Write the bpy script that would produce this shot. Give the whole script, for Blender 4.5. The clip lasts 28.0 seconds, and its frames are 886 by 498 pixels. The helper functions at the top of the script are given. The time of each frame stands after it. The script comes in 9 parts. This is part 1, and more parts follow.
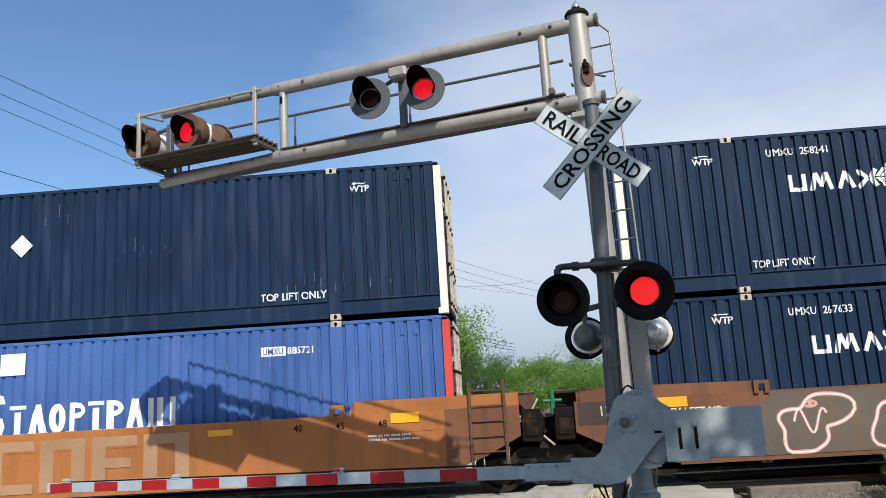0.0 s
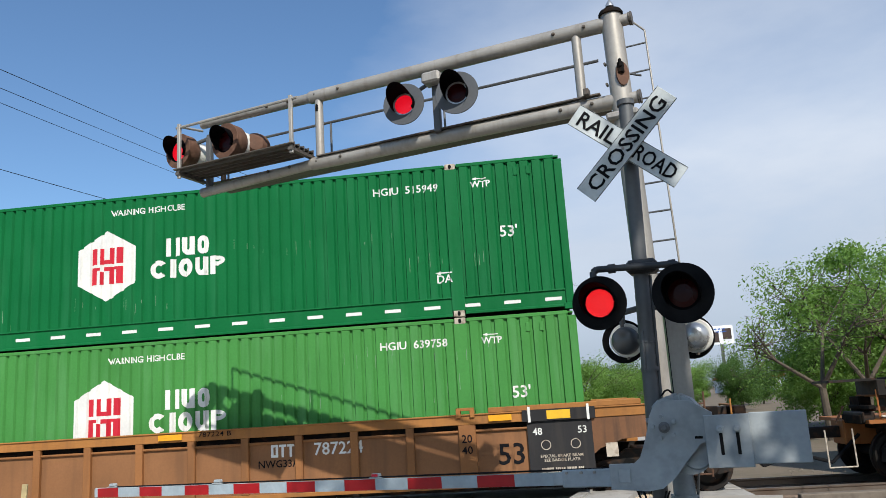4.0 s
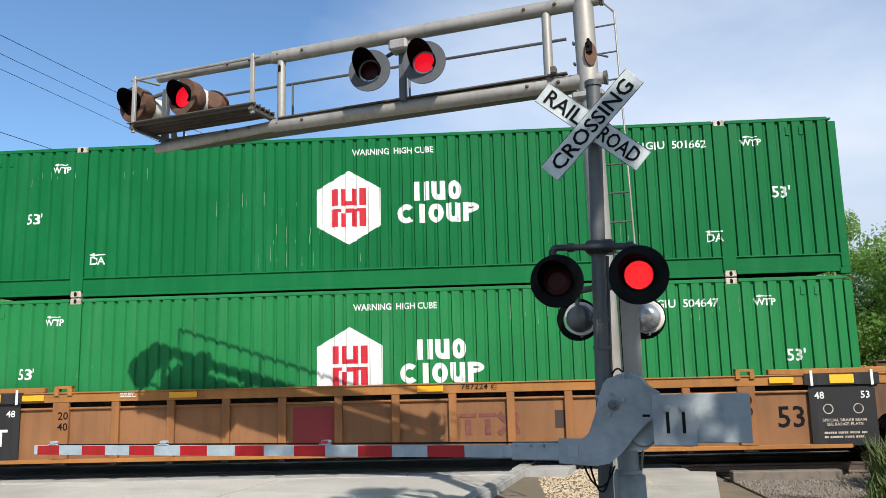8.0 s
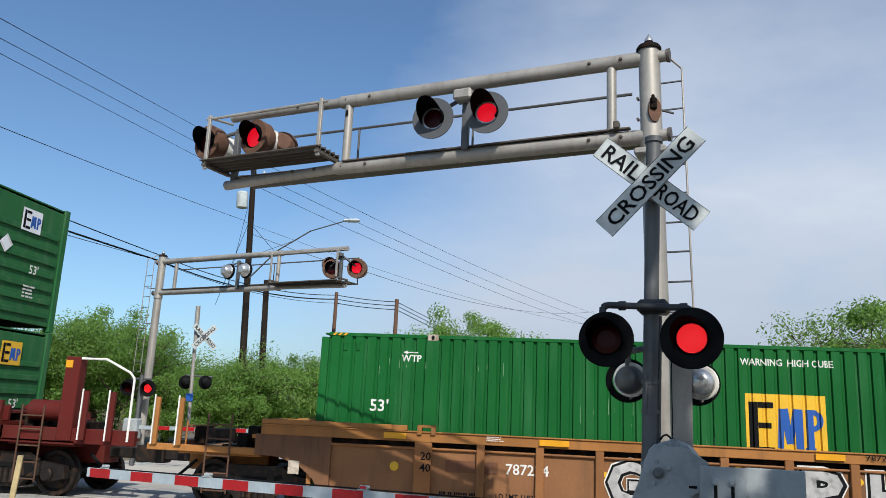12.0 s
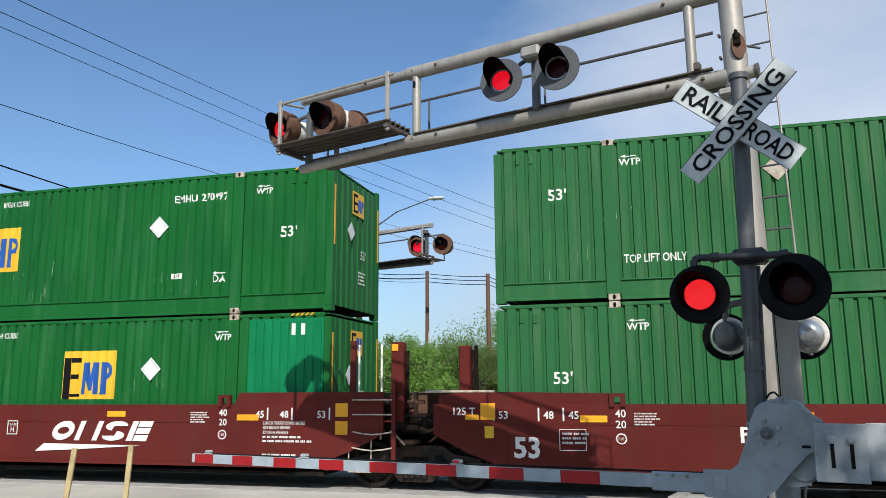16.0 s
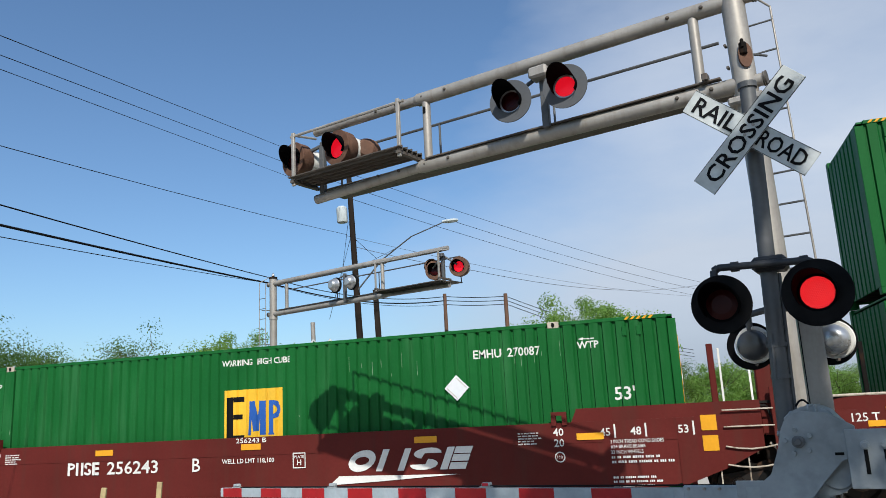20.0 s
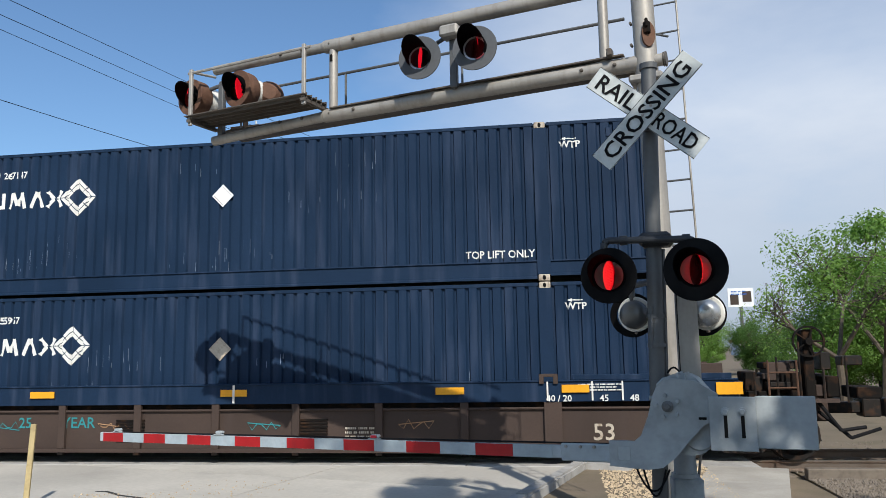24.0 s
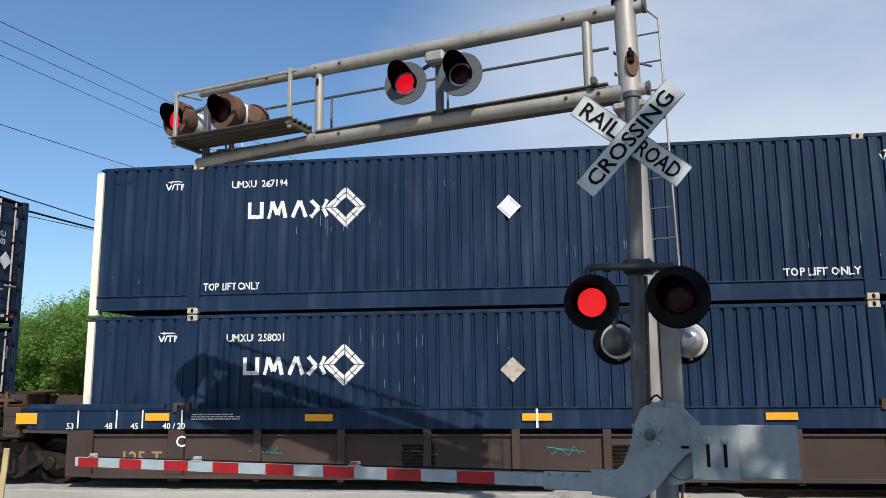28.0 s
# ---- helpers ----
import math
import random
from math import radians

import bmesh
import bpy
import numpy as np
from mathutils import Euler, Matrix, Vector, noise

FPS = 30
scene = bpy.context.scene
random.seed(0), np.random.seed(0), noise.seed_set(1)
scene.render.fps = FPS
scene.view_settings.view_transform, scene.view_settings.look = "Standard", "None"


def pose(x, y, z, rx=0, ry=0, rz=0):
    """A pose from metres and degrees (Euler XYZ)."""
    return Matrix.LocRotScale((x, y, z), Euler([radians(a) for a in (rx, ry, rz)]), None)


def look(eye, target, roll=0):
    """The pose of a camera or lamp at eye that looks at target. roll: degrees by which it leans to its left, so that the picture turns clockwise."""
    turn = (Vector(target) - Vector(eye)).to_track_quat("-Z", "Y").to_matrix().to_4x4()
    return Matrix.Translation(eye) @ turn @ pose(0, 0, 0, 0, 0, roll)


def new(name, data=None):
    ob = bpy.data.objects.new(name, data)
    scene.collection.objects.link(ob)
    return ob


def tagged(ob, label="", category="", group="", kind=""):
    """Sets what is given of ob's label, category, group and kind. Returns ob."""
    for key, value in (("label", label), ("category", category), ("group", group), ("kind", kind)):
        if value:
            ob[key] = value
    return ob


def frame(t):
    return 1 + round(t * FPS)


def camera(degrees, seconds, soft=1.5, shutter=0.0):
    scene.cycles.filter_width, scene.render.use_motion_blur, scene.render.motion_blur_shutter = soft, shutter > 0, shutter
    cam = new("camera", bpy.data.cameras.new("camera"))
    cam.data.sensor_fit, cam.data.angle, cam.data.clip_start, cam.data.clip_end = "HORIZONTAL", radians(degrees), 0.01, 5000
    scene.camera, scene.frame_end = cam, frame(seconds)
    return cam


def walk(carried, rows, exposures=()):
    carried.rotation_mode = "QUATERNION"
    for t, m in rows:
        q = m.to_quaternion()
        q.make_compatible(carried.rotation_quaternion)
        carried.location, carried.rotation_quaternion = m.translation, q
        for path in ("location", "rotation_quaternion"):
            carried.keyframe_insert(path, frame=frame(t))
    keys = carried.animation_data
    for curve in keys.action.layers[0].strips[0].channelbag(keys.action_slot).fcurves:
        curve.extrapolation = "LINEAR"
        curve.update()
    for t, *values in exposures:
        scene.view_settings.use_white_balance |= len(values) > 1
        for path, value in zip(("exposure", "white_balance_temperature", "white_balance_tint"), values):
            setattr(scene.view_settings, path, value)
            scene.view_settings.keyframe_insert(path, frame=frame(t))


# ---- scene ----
cam = camera(60.0, 28.0, soft=0.6)
PATH = [
    (0.0, pose(-0.140, -0.173, 1.798, 100.73, 3.39, 4.13)),
    (0.5, pose(-0.135, -0.173, 1.796, 101.47, 3.73, 3.95)),
    (1.0, pose(-0.128, -0.172, 1.796, 102.03, 4.29, 3.46)),
    (1.5, pose(-0.135, -0.159, 1.794, 102.03, 4.55, 2.74)),
    (2.0, pose(-0.134, -0.156, 1.800, 101.39, 4.71, 2.87)),
    (2.5, pose(-0.129, -0.141, 1.812, 100.19, 5.07, 3.53)),
    (4.5, pose(-0.038, -0.130, 1.795, 101.49, 2.67, 8.53)),
    (5.0, pose(-0.033, -0.134, 1.810, 101.45, 1.75, 9.40)),
    (5.5, pose(-0.079, -0.134, 1.780, 101.26, 1.41, 11.69)),
    (6.0, pose(-0.121, -0.139, 1.771, 100.96, 1.74, 13.66)),
    (6.5, pose(-0.155, -0.149, 1.773, 99.74, 2.60, 13.82)),
    (7.0, pose(-0.178, -0.160, 1.787, 98.56, 2.08, 11.35)),
    (7.5, pose(-0.172, -0.136, 1.809, 98.28, 1.10, 5.77)),
    (8.0, pose(-0.157, -0.144, 1.824, 98.80, 1.46, 3.29)),
    (8.5, pose(-0.126, -0.124, 1.814, 99.49, 2.00, 3.81)),
    (9.0, pose(-0.105, -0.114, 1.820, 99.82, 2.22, 4.28)),
    (9.5, pose(-0.092, -0.089, 1.821, 99.57, 1.39, 5.32)),
    (10.0, pose(-0.090, -0.060, 1.828, 98.27, -0.09, 7.68)),
    (10.5, pose(-0.050, -0.064, 1.826, 98.06, -1.25, 9.03)),
    (11.0, pose(-0.016, -0.090, 1.844, 99.03, -2.92, 9.49)),
    (11.5, pose(0.029, -0.100, 1.853, 100.98, -3.77, 8.49)),
    (12.0, pose(0.030, -0.090, 1.859, 102.19, -2.58, 7.88)),
    (12.5, pose(0.033, -0.085, 1.847, 101.86, -1.93, 9.07)),
    (14.5, pose(-0.023, 0.166, 1.872, 97.35, -3.92, 11.71)),
    (15.0, pose(0.011, 0.174, 1.857, 98.79, -3.14, 14.48)),
    (15.5, pose(0.059, 0.176, 1.842, 99.68, -1.49, 15.47)),
    (16.0, pose(0.111, 0.186, 1.832, 100.23, 0.37, 15.32)),
    (16.5, pose(0.125, 0.193, 1.819, 100.62, 1.83, 16.08)),
    (17.0, pose(0.128, 0.190, 1.812, 101.16, 2.06, 16.93)),
    (17.5, pose(0.127, 0.187, 1.810, 101.55, 2.33, 16.77)),
    (18.0, pose(0.125, 0.183, 1.814, 101.68, 2.76, 16.58)),
    (18.5, pose(0.109, 0.170, 1.823, 101.64, 3.01, 16.35)),
    (19.0, pose(0.102, 0.152, 1.837, 101.59, 3.19, 16.42)),
    (19.5, pose(0.098, 0.149, 1.834, 101.80, 3.02, 16.74)),
    (20.0, pose(0.096, 0.149, 1.835, 101.94, 2.95, 16.99)),
    (20.5, pose(0.098, 0.155, 1.833, 101.85, 2.36, 16.93)),
    (21.0, pose(0.096, 0.158, 1.833, 101.45, 0.91, 16.07)),
    (21.5, pose(0.106, 0.164, 1.822, 100.21, -0.13, 14.03)),
    (22.0, pose(0.099, 0.169, 1.832, 99.61, -1.23, 11.79)),
    (22.5, pose(0.102, 0.160, 1.844, 100.03, -2.08, 10.12)),
    (24.5, pose(0.052, 0.020, 1.982, 97.11, 1.66, 8.66)),
    (25.0, pose(0.056, -0.001, 1.998, 97.69, 1.63, 9.06)),
    (25.5, pose(0.069, -0.011, 2.009, 98.59, 1.63, 9.10)),
    (26.0, pose(0.070, -0.004, 2.001, 99.74, 1.74, 9.19)),
    (26.5, pose(0.089, 0.000, 2.013, 100.02, 2.09, 8.86)),
    (27.0, pose(0.089, 0.018, 2.014, 99.55, 1.85, 8.07)),
    (27.5, pose(0.094, 0.041, 1.996, 99.06, 1.34, 7.81)),
    (28.0, pose(0.073, 0.078, 1.955, 99.41, 0.56, 7.47)),
]

# the exposure drifts a little
walk(cam, PATH, ((0.0, 0.12), (2.0, 0.1), (4.5, 0.04), (6.5, 0.12), (8.0, 0.26), (9.5, 0.08), (11.0, -0.03), (12.0, -0.06), (15.0, 0.06), (17.0, 0.03), (19.0, -0.06), (22.0, -0.03), (24.5, 0.03), (28.0, 0.0)))

# ---- world and sun ----
SUN_WAY = Vector((-1.62, 4.0, -3.72)).normalized()
world = bpy.data.worlds.new("sky")
scene.world = world
world.use_nodes = True
wn, wl = world.node_tree.nodes, world.node_tree.links
wn.clear()
sky = wn.new("ShaderNodeTexSky")
sky.sky_type, sky.sun_disc = "NISHITA", False
sky.sun_elevation = math.asin(-SUN_WAY.z)
sky.sun_rotation = math.atan2(-SUN_WAY.x, -SUN_WAY.y)
sky.air_density, sky.dust_density, sky.ozone_density = 1.0, 1.2, 1.5
tc = wn.new("ShaderNodeTexCoord")
mp = wn.new("ShaderNodeMapping")
mp.inputs["Scale"].default_value = (1.0, 1.0, 2.6)
mp.inputs["Rotation"].default_value = (0.2, 0.5, 0.3)
cl = wn.new("ShaderNodeTexNoise")
cl.inputs["Scale"].default_value, cl.inputs["Detail"].default_value, cl.inputs["Roughness"].default_value = 1.6, 9, 0.55
wl.new(tc.outputs["Generated"], mp.inputs["Vector"])
wl.new(mp.outputs["Vector"], cl.inputs["Vector"])
# thin high cloud gathers towards the east (+x) and the horizon
sep = wn.new("ShaderNodeSeparateXYZ")
wl.new(tc.outputs["Generated"], sep.inputs["Vector"])


def wmath(op, a, b):
    n = wn.new("ShaderNodeMath")
    n.operation = op
    for i, v in enumerate((a, b)):
        if isinstance(v, (int, float)):
            n.inputs[i].default_value = v
        else:
            wl.new(v, n.inputs[i])
    return n.outputs[0]


bias = wmath("ADD", wmath("MULTIPLY", wmath("MINIMUM", sep.outputs["X"], 0.0), 1.25), wmath("ADD", wmath("MULTIPLY", sep.outputs["Z"], -0.95), 0.31))
dens = wmath("ADD", wmath("MULTIPLY", cl.outputs["Fac"], 0.9), bias)
cr = wn.new("ShaderNodeMapRange")
cr.inputs["From Min"].default_value, cr.inputs["From Max"].default_value = 0.1, 0.68
cr.inputs["To Max"].default_value = 0.9
wl.new(dens, cr.inputs["Value"])
mixc = wn.new("ShaderNodeMix")
mixc.data_type = "RGBA"
tone = wn.new("ShaderNodeMix")
tone.data_type = "RGBA"
tone.inputs["A"].default_value, tone.inputs["B"].default_value = (3.8, 4.4, 5.45, 1), (6.2, 6.75, 7.6, 1)
high = wn.new("ShaderNodeMapRange")
high.inputs["From Min"].default_value, high.inputs["From Max"].default_value = 0.04, 0.34
wl.new(wmath("ADD", sep.outputs["Z"], wmath("MULTIPLY", wmath("SUBTRACT", cl.outputs["Fac"], 0.5), 0.35)), high.inputs["Value"])
wl.new(high.outputs["Result"], tone.inputs["Factor"])
wl.new(tone.outputs["Result"], mixc.inputs["B"])
wl.new(cr.outputs["Result"], mixc.inputs["Factor"])
deep = wn.new("ShaderNodeMix")
deep.data_type, deep.blend_type = "RGBA", "MULTIPLY"
deep.inputs["Factor"].default_value = 1.0
deep.inputs["B"].default_value = (0.87, 1.095, 1.27, 1)
wl.new(sky.outputs["Color"], deep.inputs["A"])
wl.new(deep.outputs["Result"], mixc.inputs["A"])
bg = wn.new("ShaderNodeBackground")
bg.inputs["Strength"].default_value = 0.116
wl.new(mixc.outputs["Result"], bg.inputs["Color"])
wo = wn.new("ShaderNodeOutputWorld")
wl.new(bg.outputs["Background"], wo.inputs["Surface"])

sun = new("sun", bpy.data.lights.new("sun", "SUN"))
sun.data.energy, sun.data.angle, sun.data.color = 5.0, radians(0.5), (1.0, 0.965, 0.9)
sun.matrix_world = look((0, 0, 30), Vector((0, 0, 30)) + SUN_WAY)
scene.view_settings.exposure = 0.0


# ---- materials ----
def paint(name, col, rough=0.55, metal=0.0, var=0.16, scale=0.7, grain=25.0, bump=0.12, dirt=None, amount=0.3, streak=False, spec=0.25, glow=0.0, each=0.0, fine=0.1):
    """A worn surface: broad and fine changes of tone, stains of a second colour, relief."""
    m = bpy.data.materials.new(name)
    m.use_nodes = True
    n, l = m.node_tree.nodes, m.node_tree.links
    b = n["Principled BSDF"]
    b.inputs["Metallic"].default_value = metal
    b.inputs["Specular IOR Level"].default_value = spec
    co = n.new("ShaderNodeTexCoord")
    info = n.new("ShaderNodeObjectInfo")
    off = n.new("ShaderNodeVectorMath")
    off.operation = "MULTIPLY_ADD"
    comb = n.new("ShaderNodeCombineXYZ")
    for i in range(3):
        l.new(info.outputs["Random"], comb.inputs[i])
    off.inputs[1].default_value = (37, 53, 29)
    l.new(comb.outputs[0], off.inputs[0])
    l.new(co.outputs["Object"], off.inputs[2])
    vec = off.outputs[0]

    def tex(s, detail, v):
        t = n.new("ShaderNodeTexNoise")
        t.inputs["Scale"].default_value, t.inputs["Detail"].default_value = s, detail
        l.new(v, t.inputs["Vector"])
        return t.outputs["Fac"]

    def mix(f, a, c, kind="MIX"):
        x = n.new("ShaderNodeMix")
        x.data_type, x.blend_type = "RGBA", kind
        for sock, v in (("Factor", f), ("A", a), ("B", c)):
            if isinstance(v, (int, float)):
                x.inputs[sock].default_value = v
            elif isinstance(v, tuple):
                x.inputs[sock].default_value = (*v[:3], 1)
            else:
                l.new(v, x.inputs[sock])
        return x.outputs["Result"]

    def span(v, a, c, lo=0.0, hi=1.0):
        r = n.new("ShaderNodeMapRange")
        for sock, x in (("From Min", a), ("From Max", c), ("To Min", lo), ("To Max", hi)):
            r.inputs[sock].default_value = x
        l.new(v, r.inputs["Value"])
        return r.outputs["Result"]

    broad = span(tex(scale, 5, vec), 0.3, 0.7)
    dark, light = tuple(c * (1 - var) for c in col), tuple(min(1, c * (1 + var)) for c in col)
    c = mix(broad, dark, light)
    small = tex(grain, 4, vec)
    c = mix(span(small, 0.3, 0.7, 0, fine * 2), c, tuple(x * 0.55 for x in col))
    if each:
        c = mix(span(info.outputs["Random"], 0, 1, 0, each), c, tuple(min(1, x * 1.5 + 0.02) for x in col))
    if dirt:
        s = n.new("ShaderNodeMapping")
        s.inputs["Scale"].default_value = (1, 1, 0.1) if streak else (1, 1, 1)
        l.new(vec, s.inputs["Vector"])
        d = span(tex(scale * (7 if streak else 2.5), 6, s.outputs[0]), 0.5, 0.75, 0, amount)
        c = mix(d, c, dirt)
    l.new(c, b.inputs["Base Color"])
    l.new(span(broad, 0, 1, rough * 0.85, min(1, rough * 1.15)), b.inputs["Roughness"])
    bu = n.new("ShaderNodeBump")
    bu.inputs["Strength"].default_value, bu.inputs["Distance"].default_value = bump, 0.01
    l.new(small, bu.inputs["Height"])
    l.new(bu.outputs[0], b.inputs["Normal"])
    if glow:
        b.inputs["Emission Color"].default_value = (*col, 1)
        b.inputs["Emission Strength"].default_value = glow
    return m


def leafy(name, col, rough, **more):
    """A leaf: painted surface with some light passing through it."""
    m = paint(name, col, rough, **more)
    n, l = m.node_tree.nodes, m.node_tree.links
    tr = n.new("ShaderNodeBsdfTranslucent")
    tr.inputs["Color"].default_value = (col[0] * 1.5, col[1] * 1.5, col[2] * 1.1, 1)
    mx = n.new("ShaderNodeMixShader")
    mx.inputs[0].default_value = 0.5
    l.new(n["Principled BSDF"].outputs[0], mx.inputs[1])
    l.new(tr.outputs[0], mx.inputs[2])
    l.new(mx.outputs[0], n["Material Output"].inputs["Surface"])
    return m


